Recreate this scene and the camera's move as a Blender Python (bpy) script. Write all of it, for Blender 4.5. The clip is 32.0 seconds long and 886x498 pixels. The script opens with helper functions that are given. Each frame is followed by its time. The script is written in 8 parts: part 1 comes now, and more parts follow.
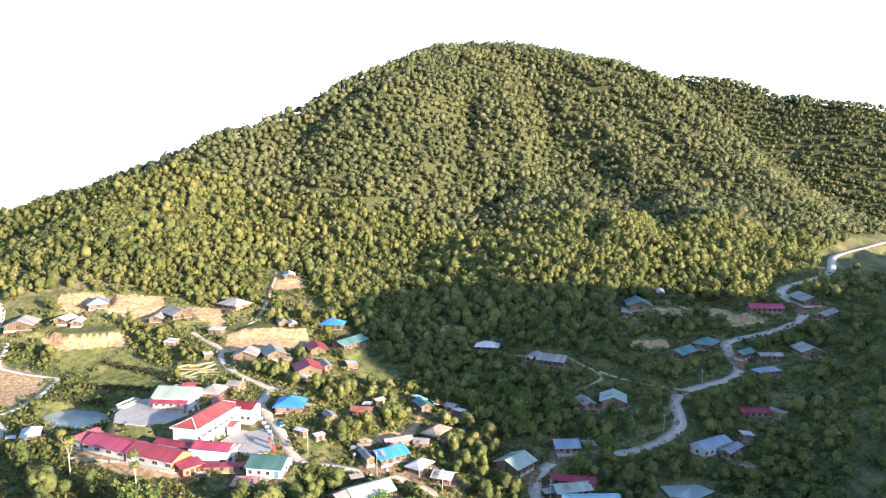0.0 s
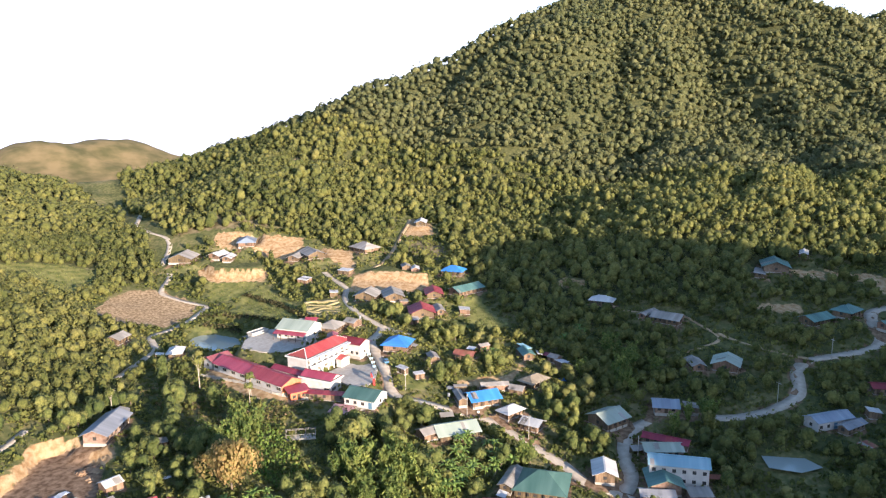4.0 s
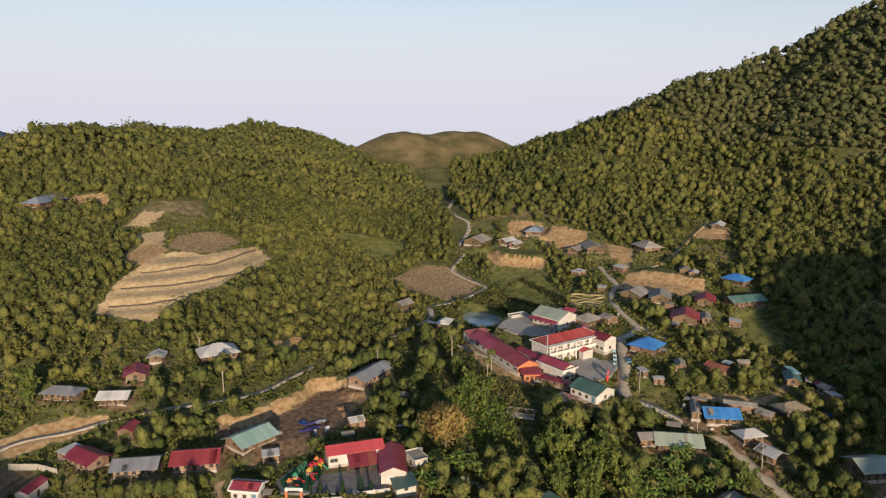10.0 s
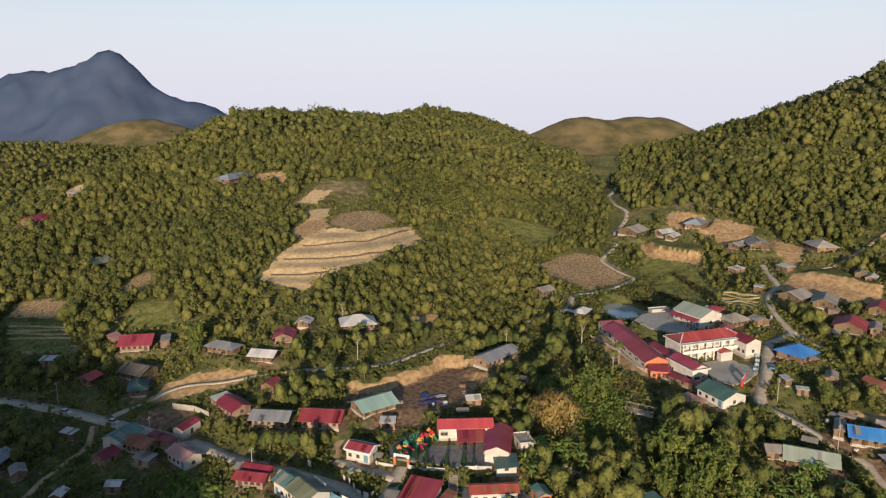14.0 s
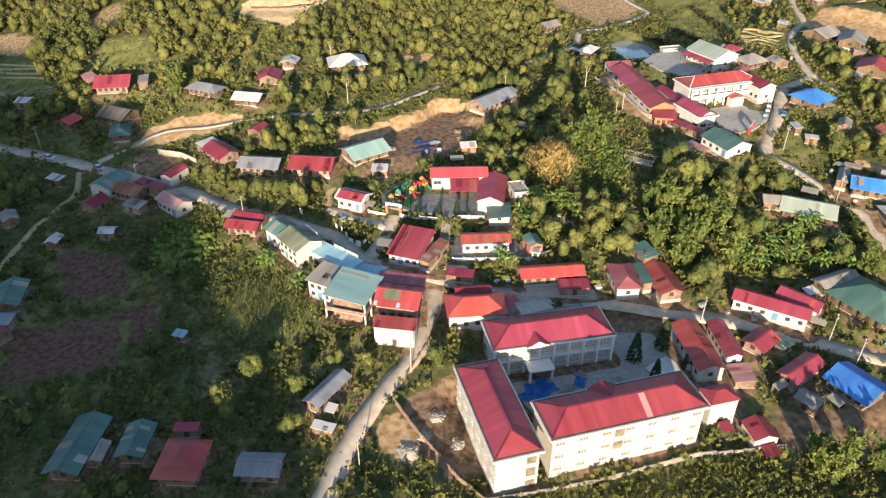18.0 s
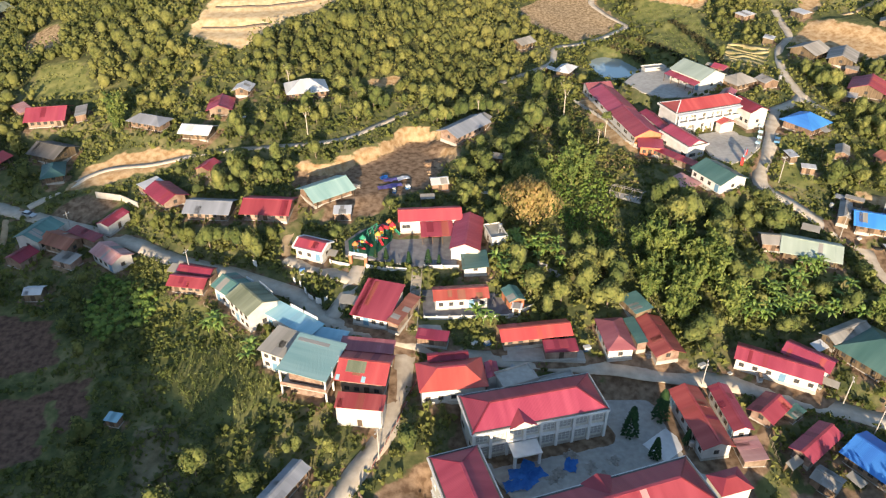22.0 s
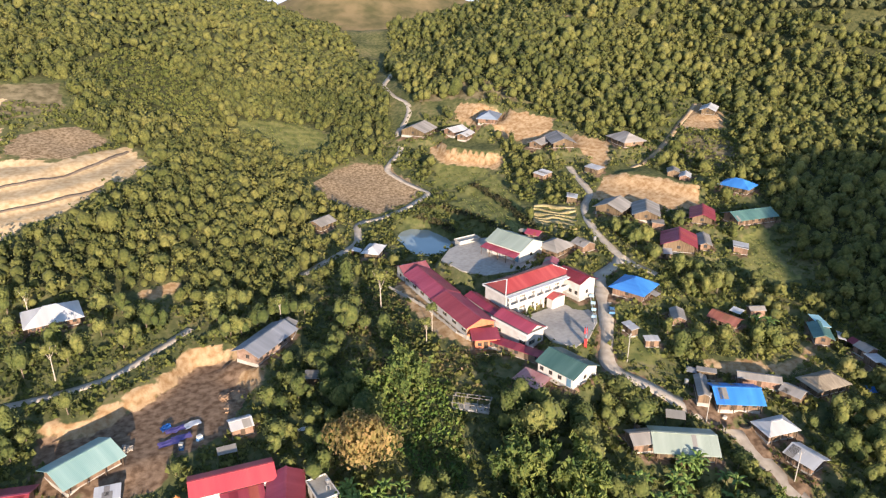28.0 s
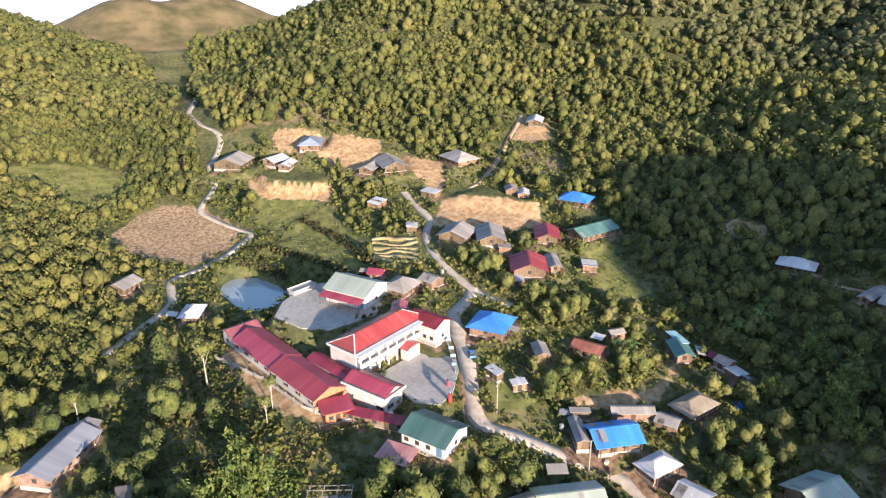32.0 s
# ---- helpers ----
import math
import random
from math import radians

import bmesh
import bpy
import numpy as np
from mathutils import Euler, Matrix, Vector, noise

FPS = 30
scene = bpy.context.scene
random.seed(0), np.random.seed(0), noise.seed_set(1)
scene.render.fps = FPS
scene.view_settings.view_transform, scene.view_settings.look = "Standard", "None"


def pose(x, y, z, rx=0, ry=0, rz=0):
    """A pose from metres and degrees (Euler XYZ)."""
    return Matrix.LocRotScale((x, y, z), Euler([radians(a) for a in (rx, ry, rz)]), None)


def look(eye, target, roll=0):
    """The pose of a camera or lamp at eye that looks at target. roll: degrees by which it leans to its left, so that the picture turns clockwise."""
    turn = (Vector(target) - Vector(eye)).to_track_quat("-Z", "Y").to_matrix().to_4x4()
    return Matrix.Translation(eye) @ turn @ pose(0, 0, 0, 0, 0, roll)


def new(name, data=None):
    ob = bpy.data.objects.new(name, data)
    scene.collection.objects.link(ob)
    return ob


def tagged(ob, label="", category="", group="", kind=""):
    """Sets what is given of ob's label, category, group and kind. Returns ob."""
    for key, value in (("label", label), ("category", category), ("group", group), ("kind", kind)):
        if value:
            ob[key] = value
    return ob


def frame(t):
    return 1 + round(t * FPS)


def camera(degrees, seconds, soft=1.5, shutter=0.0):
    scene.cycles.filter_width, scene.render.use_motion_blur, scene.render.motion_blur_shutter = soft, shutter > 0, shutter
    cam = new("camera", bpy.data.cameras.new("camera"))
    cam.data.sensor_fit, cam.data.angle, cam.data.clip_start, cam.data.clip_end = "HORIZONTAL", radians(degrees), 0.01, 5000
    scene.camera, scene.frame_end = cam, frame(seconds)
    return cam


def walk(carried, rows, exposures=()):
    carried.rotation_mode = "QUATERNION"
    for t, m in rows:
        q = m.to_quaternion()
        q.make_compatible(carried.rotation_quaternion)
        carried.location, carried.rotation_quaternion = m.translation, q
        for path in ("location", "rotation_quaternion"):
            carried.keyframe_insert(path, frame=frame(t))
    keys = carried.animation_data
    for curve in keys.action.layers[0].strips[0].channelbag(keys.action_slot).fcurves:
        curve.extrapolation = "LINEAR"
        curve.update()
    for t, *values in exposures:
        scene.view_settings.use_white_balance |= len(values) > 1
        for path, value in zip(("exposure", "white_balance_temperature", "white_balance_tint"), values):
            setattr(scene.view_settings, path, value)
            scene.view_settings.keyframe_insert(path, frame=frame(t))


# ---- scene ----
cam = camera(63.72, 32.0, soft=1.25)
# seconds, place, heading to the left of +y, pitch, roll
PATH = [
    (0, -62.65, 33.56, 94.52, -56.07, -6.67, -0.14),
    (0.5, -60.72, 31.02, 94.33, -54.91, -5.52, -0.29),
    (1, -58.90, 28.23, 94.42, -53.52, -5.52, -0.35),
    (1.5, -57.25, 25.44, 94.45, -52.05, -5.50, -0.36),
    (2, -55.64, 22.81, 93.99, -50.62, -6.88, -0.36),
    (2.5, -54.00, 20.19, 93.84, -49.22, -9.31, -0.32),
    (3, -52.40, 17.77, 94.04, -47.41, -10.49, -0.36),
    (3.5, -50.66, 15.45, 93.96, -44.78, -10.48, -0.35),
    (4, -48.85, 13.02, 93.89, -42.38, -10.51, -0.30),
    (4.5, -46.96, 10.62, 93.94, -40.07, -10.56, -0.33),
    (6.5, -39.17, 1.69, 93.61, -30.98, -10.63, -0.24),
    (7, -37.02, -0.30, 93.89, -28.71, -10.69, -0.23),
    (7.5, -34.83, -2.36, 94.18, -26.42, -10.75, -0.21),
    (8, -32.52, -4.32, 94.23, -24.14, -10.76, -0.20),
    (8.5, -30.14, -6.08, 94.36, -21.85, -10.81, -0.19),
    (9, -27.69, -7.59, 94.42, -19.51, -10.84, -0.12),
    (9.5, -25.17, -9.23, 94.43, -17.11, -10.85, -0.12),
    (10, -22.42, -10.78, 94.51, -14.68, -10.86, -0.09),
    (10.5, -19.63, -12.09, 94.85, -12.31, -10.93, -0.12),
    (11, -16.73, -13.28, 95.12, -9.91, -10.98, -0.15),
    (11.5, -13.90, -14.48, 95.16, -7.51, -11.01, -0.11),
    (12, -11.12, -15.44, 95.10, -5.09, -11.02, -0.12),
    (12.5, -8.43, -16.31, 95.06, -2.68, -11.05, -0.12),
    (13, -5.95, -17.00, 95.19, -0.20, -11.10, -0.16),
    (13.5, -4.08, -17.35, 95.28, 0.39, -11.11, -0.16),
    (15.5, -1.01, -15.33, 93.99, 0.70, -21.27, -0.23),
    (16, -0.79, -13.87, 93.83, 0.71, -25.00, -0.14),
    (16.5, -0.60, -12.11, 93.91, 0.70, -28.94, -0.08),
    (17, -0.45, -10.00, 94.38, 0.70, -32.57, -0.01),
    (17.5, -0.32, -7.54, 94.76, 0.70, -33.25, -0.03),
    (18, -0.25, -5.13, 94.89, 0.68, -33.26, -0.03),
    (18.5, -0.16, -2.72, 94.94, 0.66, -33.27, -0.02),
    (19, 0.00, 0.00, 95.00, 0.67, -33.28, -0.02),
    (19.5, 0.23, 2.82, 95.10, 0.70, -33.27, -0.06),
    (20, 0.39, 5.92, 95.23, 0.69, -33.31, -0.03),
    (20.5, 0.45, 9.11, 95.25, 0.64, -33.30, -0.03),
    (21, 0.57, 12.39, 95.26, 0.23, -33.28, 0.00),
    (21.5, 0.68, 15.69, 95.41, -0.57, -33.28, 0.06),
    (22, 0.94, 19.10, 95.59, -1.69, -33.29, 0.04),
    (22.5, 1.20, 22.41, 95.74, -2.85, -33.25, 0.03),
    (23, 1.37, 25.82, 95.93, -4.23, -33.26, 0.07),
    (23.5, 1.49, 29.33, 95.93, -5.65, -33.23, 0.07),
    (24, 1.60, 32.93, 95.84, -7.08, -33.18, 0.09),
    (24.5, 1.75, 36.58, 95.93, -8.53, -33.19, 0.10),
    (25, 2.14, 40.24, 96.16, -9.90, -33.24, 0.07),
    (25.5, 2.71, 44.04, 96.42, -11.06, -31.99, 0.04),
    (27.5, 4.67, 58.24, 96.54, -14.11, -22.42, 0.20),
    (28, 5.43, 61.70, 96.51, -18.72, -22.21, 0.27),
    (28.5, 6.11, 65.17, 96.51, -23.33, -21.60, 0.31),
    (29, 6.73, 68.54, 96.42, -26.54, -21.38, 0.33),
    (29.5, 7.58, 71.75, 96.50, -28.62, -21.34, 0.28),
    (30, 8.62, 74.97, 96.46, -30.25, -21.31, 0.25),
    (30.5, 9.77, 77.96, 96.45, -31.54, -21.28, 0.16),
    (31, 11.15, 81.08, 96.41, -32.52, -21.26, 0.06),
    (31.5, 12.74, 84.14, 96.52, -33.19, -21.32, -0.04),
    (32, 14.33, 87.07, 96.56, -33.22, -21.36, -0.18),
]
EXPOSURES = [(0, 2.05, 5800, 17), (0.5, 1.4, 5800, 17), (1.0, 1.0, 5800, 17), (1.5, 0.95, 5800, 17), (2.0, 1.1, 5800, 17), (2.5, 1.3, 5800, 17), (3.0, 1.62, 5850, 18), (4.5, 1.44, 6000, 16), (6.5, 0.6, 6650, 12.5), (7.5, 0.35, 6650, 12.5), (10, 0.18, 6650, 12.5), (13.5, 0.13, 6650, 12.5), (15.5, 1.10, 6550, 11), (17, 1.23, 6500, 11), (22, 1.32, 6400, 11), (25, 1.2, 6350, 12), (27.5, 1.20, 6050, 16), (29.5, 1.36, 5980, 17.3), (32, 1.46, 5900, 19)]
walk(cam, [(t, pose(x, y, z, 90 + pitch, 0, yaw) @ pose(0, 0, 0, 0, 0, roll)) for t, x, y, z, yaw, pitch, roll in PATH], EXPOSURES)

# ---- world, sun ----
SUN_AZ, SUN_EL = radians(183), radians(10.5)  # azimuth clockwise from +y
world = bpy.data.worlds.new("world")
scene.world = world
world.use_nodes = True
wn = world.node_tree.nodes
sky = wn.new("ShaderNodeTexSky")
sky.sky_type, sky.sun_disc, sky.sun_elevation, sky.sun_rotation = "NISHITA", False, SUN_EL, SUN_AZ
sky.air_density, sky.dust_density, sky.ozone_density = 1.0, 0.6, 1.8
wn["Background"].inputs["Strength"].default_value = 0.132
wl = world.node_tree.links
# pale haze lies all round the horizon
geo = wn.new("ShaderNodeTexCoord")
split = wn.new("ShaderNodeSeparateXYZ")
wl.new(geo.outputs["Generated"], split.inputs[0])
flat = wn.new("ShaderNodeMath")
flat.operation = "ABSOLUTE"
wl.new(split.outputs["Z"], flat.inputs[0])
fade = wn.new("ShaderNodeMapRange")
fade.interpolation_type = "SMOOTHSTEP"
fade.inputs["From Min"].default_value, fade.inputs["From Max"].default_value = 0.0, 0.30
fade.inputs["To Min"].default_value, fade.inputs["To Max"].default_value = 0.95, 0.0
wl.new(flat.outputs[0], fade.inputs[0])
haze = wn.new("ShaderNodeMix")
haze.data_type = "RGBA"
haze.inputs["B"].default_value = (4.65, 4.8, 5.6, 1)
wl.new(fade.outputs[0], haze.inputs["Factor"])
wl.new(sky.outputs[0], haze.inputs["A"])
wl.new(haze.outputs["Result"], wn["Background"].inputs["Color"])
sun_way = Vector((math.sin(SUN_AZ) * math.cos(SUN_EL), math.cos(SUN_AZ) * math.cos(SUN_EL), math.sin(SUN_EL)))
sun = new("sun", bpy.data.lights.new("sun", "SUN"))
sun.data.energy, sun.data.angle, sun.data.color = 5.0, radians(0.6), (1.0, 0.80, 0.56)
sun.matrix_world = look(sun_way * 500, (0, 0, 0))


# ---- materials ----
def material(name, colours, scale=1.0, rough=0.9, bump=0.0, bump_scale=None, metal=0.0, detail=6.0, tint=None, island=0.0, objrand=0.0, stretch=(1, 1, 1), spec=0.3, coarse=0.08, leafy_light=0.0, relief=0.1):
    """Principled surface: two scales of noise between the colours, relief, and variation per object, leaf or planted tree."""
    m = bpy.data.materials.new(name)
    m.use_nodes = True
    t = m.node_tree
    n, l = t.nodes, t.links
    b = n["Principled BSDF"]
    co = n.new("ShaderNodeTexCoord")
    mp = n.new("ShaderNodeMapping")
    mp.inputs["Scale"].default_value = stretch
    l.new(co.outputs["Object"], mp.inputs[0])
    n1 = n.new("ShaderNodeTexNoise")
    n1.inputs["Scale"].default_value, n1.inputs["Detail"].default_value = scale, detail
    n2 = n.new("ShaderNodeTexNoise")
    n2.inputs["Scale"].default_value, n2.inputs["Detail"].default_value = scale * coarse, 3.0
    l.new(mp.outputs[0], n1.inputs[0])
    l.new(mp.outputs[0], n2.inputs[0])
    mix = n.new("ShaderNodeMath")
    mix.operation = "ADD"
    l.new(n1.outputs[0], mix.inputs[0])
    l.new(n2.outputs[0], mix.inputs[1])
    half = n.new("ShaderNodeMath")
    half.operation = "MULTIPLY"
    half.inputs[1].default_value = 0.5
    l.new(mix.outputs[0], half.inputs[0])
    r = n.new("ShaderNodeValToRGB")
    r.color_ramp.elements[0].position, r.color_ramp.elements[1].position = 0.36, 0.64
    for k, c in enumerate(colours):
        e = r.color_ramp.elements[k] if k < 2 else r.color_ramp.elements.new(0.5)
        if len(colours) == 3:
            e.position = (0.36, 0.64, 0.5)[k]
        e.color = (*c, 1)
    l.new(half.outputs[0], r.inputs[0])
    out = r.outputs[0]

    def vary(source, amount, out):
        hsv = n.new("ShaderNodeHueSaturation")
        mr = n.new("ShaderNodeMapRange")
        mr.inputs["To Min"].default_value, mr.inputs["To Max"].default_value = 1 - amount, 1 + amount
        l.new(source, mr.inputs[0])
        l.new(mr.outputs[0], hsv.inputs["Value"])
        mh = n.new("ShaderNodeMapRange")
        mh.inputs["To Min"].default_value, mh.inputs["To Max"].default_value = 0.5 + amount * 0.06, 0.5 - amount * 0.09
        l.new(source, mh.inputs[0])
        l.new(mh.outputs[0], hsv.inputs["Hue"])
        l.new(out, hsv.inputs["Color"])
        return hsv.outputs[0]

    if island:
        out = vary(n.new("ShaderNodeNewGeometry").outputs["Random Per Island"], island, out)
    if objrand:
        out = vary(n.new("ShaderNodeObjectInfo").outputs["Random"], objrand, out)
    if tint:
        at = n.new("ShaderNodeAttribute")
        at.attribute_name = "tint"
        out = vary(at.outputs["Fac"], tint, out)
    l.new(out, b.inputs["Base Color"])
    b.inputs["Roughness"].default_value, b.inputs["Metallic"].default_value = rough, metal
    b.inputs["Specular IOR Level"].default_value = spec
    if bump:
        bp = n.new("ShaderNodeBump")
        bp.inputs["Strength"].default_value, bp.inputs["Distance"].default_value = min(1.0, bump), relief
        n3 = n.new("ShaderNodeTexNoise")
        n3.inputs["Scale"].default_value, n3.inputs["Detail"].default_value = bump_scale or scale * 4, 5.0
        l.new(mp.outputs[0], n3.inputs[0])
        l.new(n3.outputs[0], bp.inputs["Height"])
        l.new(bp.outputs[0], b.inputs["Normal"])
    if leafy_light:
        b.inputs["Sheen Weight"].default_value, b.inputs["Sheen Roughness"].default_value = 0.05, 0.6
        b.inputs["Sheen Tint"].default_value = (0.8, 0.9, 1.0, 1)
        # light that passes through leaves
        tr = n.new("ShaderNodeBsdfTranslucent")
        l.new(out, tr.inputs["Color"])
        mixed = n.new("ShaderNodeMixShader")
        mixed.inputs[0].default_value = leafy_light
        l.new(b.outputs[0], mixed.inputs[1])
        l.new(tr.outputs[0], mixed.inputs[2])
        l.new(mixed.outputs[0], n["Material Output"].inputs["Surface"])
    return m


# ---- the lie of the land ----
# broad hills: centre, height, half widths along and across, turn
HILLS = [
    (664, 461, 217.8, 123, 203, -0.04),
    (458, 436, 101.8, 94, 69, 0.47),
    (874, 322, 93.0, 174, 82, 0.44),
    (1013, 192, 180.6, 60, 238, 0.06),
    (329, 506, 87.0, 135, 64, 0.34),
    (393, 201, 33.7, 159, 78, -0.60),
    (-9, 742, 72.5, 98, 154, 0.14),
    (-140, 524, 68.5, 93, 130, 0.28),
    (336, 17, 31.4, 87, 138, -0.17),
    (248, 615, 57.1, 80, 60, -0.58),
    (16, 71, -21.1, 221, 86, -0.16),
    (-178, 545, 9.0, 38, 40, 0.0),
]
# gentler rise and fall of the valley floor, on a 60 m lattice
SWELL = np.array([
    (6, 1.4, -1.5, -2.7, -2.8, -1.2, 0.1, -1.9, -1.6, 1, 2.6),
    (3.6, 1.9, -0.3, -1.7, 3.1, 0.3, -2.9, -1.3, 0.7, -3.5, -3.8),
    (-0.9, -0.3, -1.7, -0.3, 6.7, -2.3, -4.1, 0.6, 5.7, -2.7, -4.2),
    (-6.7, -6.7, -5.4, 0.3, -2, 7.1, 4.2, -6.7, 0.5, 7.7, 1.7),
    (-7.6, -6.3, 1.8, 8.3, -6.1, -3.7, 7.5, 2.8, -6.2, -6.3, 1.4),
    (1, -7.4, 4.4, 14.4, 6.1, -10.3, -4.7, 10.7, 3.8, -5.6, 13.6),
    (16.6, -12.5, -9.4, 2.1, -1.6, -13.5, -0.6, 11.9, -2.3, -4.2, 14.5),
    (30.8, -3, -3.6, 10.1, 3.3, -11.1, 3.1, 13.2, -12.7, -14.7, -11.4),
])
# hills far off and behind the start: centre, height, half widths, turn
FAR_HILLS = [
    (235, 1170, 66, 95, 80, -0.1),
    (385, 1180, 33, 55, 80, 0.2),
    (-699, 1450, 35, 55, 60, 0.0),
    (-587, 1450, 50, 62, 60, 0.0),
    (-470, 800, 42, 140, 110, 0.0),
]


# crest of an unseen ridge added behind the start, shaped to lay shade over both sides of the valley
SHADE_RIDGE_X = (-2500, -900, -260, -203, -169, -140, -107, -89, -76, -56, -46, -38, -28, 100, 114, 124, 142, 151, 157, 172, 188, 202, 214, 240, 254, 266, 290, 310, 350, 404, 432, 700, 2500)
SHADE_RIDGE_Z = (40, 70, 90, 82, 76, 68, 55.5, 46, 38.5, 30, 26, 20, -14, -14, 30, 45, 54, 64, 73, 88, 94, 103, 106, 106, 102, 94, 88, 84, 80, 78, 76, 60, 40)


def spline(u, n):
    i = np.floor(u).astype(int)
    t = u - i
    basis = np.zeros((len(u), n))
    for k, w in zip((-1, 0, 1, 2), ((1 - t) ** 3 / 6, (3 * t**3 - 6 * t * t + 4) / 6, (-3 * t**3 + 3 * t * t + 3 * t + 1) / 6, t**3 / 6)):
        j = i + k
        ok = (j >= 0) & (j < n)
        basis[np.where(ok)[0], j[ok]] += w[ok]
    return basis


def land(x, y):
    """Height of the natural ground."""
    x, y = np.atleast_1d(np.asarray(x, float)), np.atleast_1d(np.asarray(y, float))
    z = np.full(x.shape, -2.5)
    for cx, cy, h, sx, sy, r in HILLS + FAR_HILLS:
        c, s = math.cos(r), math.sin(r)
        u, v = (c * (x - cx) + s * (y - cy)) / sx, (-s * (x - cx) + c * (y - cy)) / sy
        z = z + h * np.exp(-0.5 * (u * u + v * v))
    z = z - 320 * np.clip((np.hypot(x, y - 200) - 1500) / 1600, 0, 1) ** 1.5
    rows, cols = SWELL.shape
    z = z + np.einsum("pi,pj,ij->p", spline((y - 30) / 60, rows), spline((x + 240) / 60, cols), SWELL)
    g = np.exp(-0.5 * ((y + 150) / 46) ** 2)
    z = z * (1 - g) + np.interp(x, SHADE_RIDGE_X, SHADE_RIDGE_Z) * g
    return z


def height(x, y):
    return float(land([x], [y])[0])


# ---- materials in use ----
LEAF = material("foliage", ((0.086, 0.106, 0.032), (0.262, 0.266, 0.078), (0.166, 0.180, 0.052)), 1.3, 0.9, island=0.10, tint=0.26, spec=0.12, leafy_light=0.42, bump=0.5, bump_scale=1.7, relief=0.35)
# upper mountain leaves: bluer, flatter tones carry the haze of distance
LEAF_HAZED = material("hazed_mountain_foliage", ((0.086, 0.105, 0.043), (0.222, 0.230, 0.098), (0.150, 0.164, 0.068)), 1.3, 0.9, island=0.05, tint=0.22, spec=0.12, leafy_light=0.44, bump=0.25, bump_scale=1.7, relief=0.35)
LEAF_TREE = material("tree_foliage", ((0.062, 0.095, 0.030), (0.261, 0.275, 0.081), (0.156, 0.184, 0.053)), 1.3, 0.9, island=0.12, objrand=0.34, spec=0.15, leafy_light=0.36, bump=0.8, bump_scale=1.7, relief=0.35)
LEAF_LOW = material("scrub_foliage", ((0.098, 0.122, 0.035), (0.235, 0.246, 0.074), (0.163, 0.184, 0.051)), 0.12, 0.95, island=0.16, tint=0.26, spec=0.1, leafy_light=0.44, bump=0.8, bump_scale=1.7, relief=0.35)
LEAF_GROVE = material("grove_foliage", ((0.066, 0.091, 0.031), (0.265, 0.266, 0.089), (0.153, 0.174, 0.056)), 0.12, 0.95, island=0.22, tint=0.38, spec=0.1, leafy_light=0.36, bump=0.8, bump_scale=1.7, relief=0.35)
LEAF_MAIZE = material("maize_leaf", ((0.130, 0.170, 0.042), (0.285, 0.300, 0.090)), 0.25, 0.8, island=0.16, tint=0.22, spec=0.2, leafy_light=0.40)
LEAF_HEDGE_SHADE = material("shaded_hedge_foliage", ((0.040, 0.050, 0.022), (0.125, 0.110, 0.050)), 0.5, 0.95, island=0.25, tint=0.3, spec=0.1, leafy_light=0.4)
LEAF_CREEPER = material("creeper_leaf", ((0.075, 0.150, 0.026), (0.210, 0.300, 0.065)), 0.3, 0.8, island=0.22, tint=0.25, spec=0.2, leafy_light=0.35)
LEAF_BRUSH = material("dry_brush_leaf", ((0.130, 0.115, 0.045), (0.330, 0.270, 0.130)), 0.2, 0.95, island=0.3, tint=0.3, spec=0.1, leafy_light=0.35)
LEAF_OCHRE = material("ochre_foliage", ((0.25, 0.195, 0.062), (0.48, 0.385, 0.150)), 0.5, 0.9, island=0.3, spec=0.2, leafy_light=0.50, bump=0.8, bump_scale=1.7, relief=0.35)
LEAF_DARK = material("conifer_foliage", ((0.012, 0.035, 0.014), (0.03, 0.065, 0.02)), 0.8, 0.9, island=0.25, spec=0.2)
LEAF_BANANA = material("banana_leaf", ((0.06, 0.13, 0.02), (0.17, 0.24, 0.06)), 0.6, 0.55, island=0.25, objrand=0.2)
LEAF_BAMBOO = material("bamboo_foliage", ((0.085, 0.145, 0.030), (0.245, 0.300, 0.075)), 0.5, 0.8, island=0.3, objrand=0.2, leafy_light=0.40, bump=0.8, bump_scale=1.7, relief=0.35)
BARK = material("bark", ((0.10, 0.075, 0.05), (0.28, 0.23, 0.17)), 3.0, 0.95, bump=0.5)
CONCRETE = material("concrete", ((0.30, 0.28, 0.25), (0.46, 0.43, 0.38)), 0.8, 0.9, bump=0.15)
ROADMAT = material("road_concrete", ((0.341, 0.292, 0.231), (0.550, 0.479, 0.385)), 0.5, 0.95, bump=0.2)
DIRTROAD = material("dirt_track", ((0.32, 0.22, 0.12), (0.50, 0.38, 0.24)), 0.5, 1.0, bump=0.4)
WATER = material("pond_water", ((0.27, 0.32, 0.31), (0.35, 0.40, 0.38)), 0.05, 0.08, bump=0.03, bump_scale=1.5, spec=0.5)
GLASS = material("window_glass", ((0.03, 0.035, 0.04), (0.08, 0.085, 0.09)), 0.4, 0.12, spec=0.6)
DARKWOOD = material("dark_wood", ((0.05, 0.035, 0.025), (0.13, 0.09, 0.06)), 2.0, 0.85, stretch=(1, 1, 0.2))
STEEL = material("galvanised_steel", ((0.35, 0.36, 0.37), (0.5, 0.5, 0.5)), 1.0, 0.45, metal=0.6)
BLACK = material("black_rubber", ((0.01, 0.01, 0.01), (0.03, 0.03, 0.03)), 4.0, 0.8)


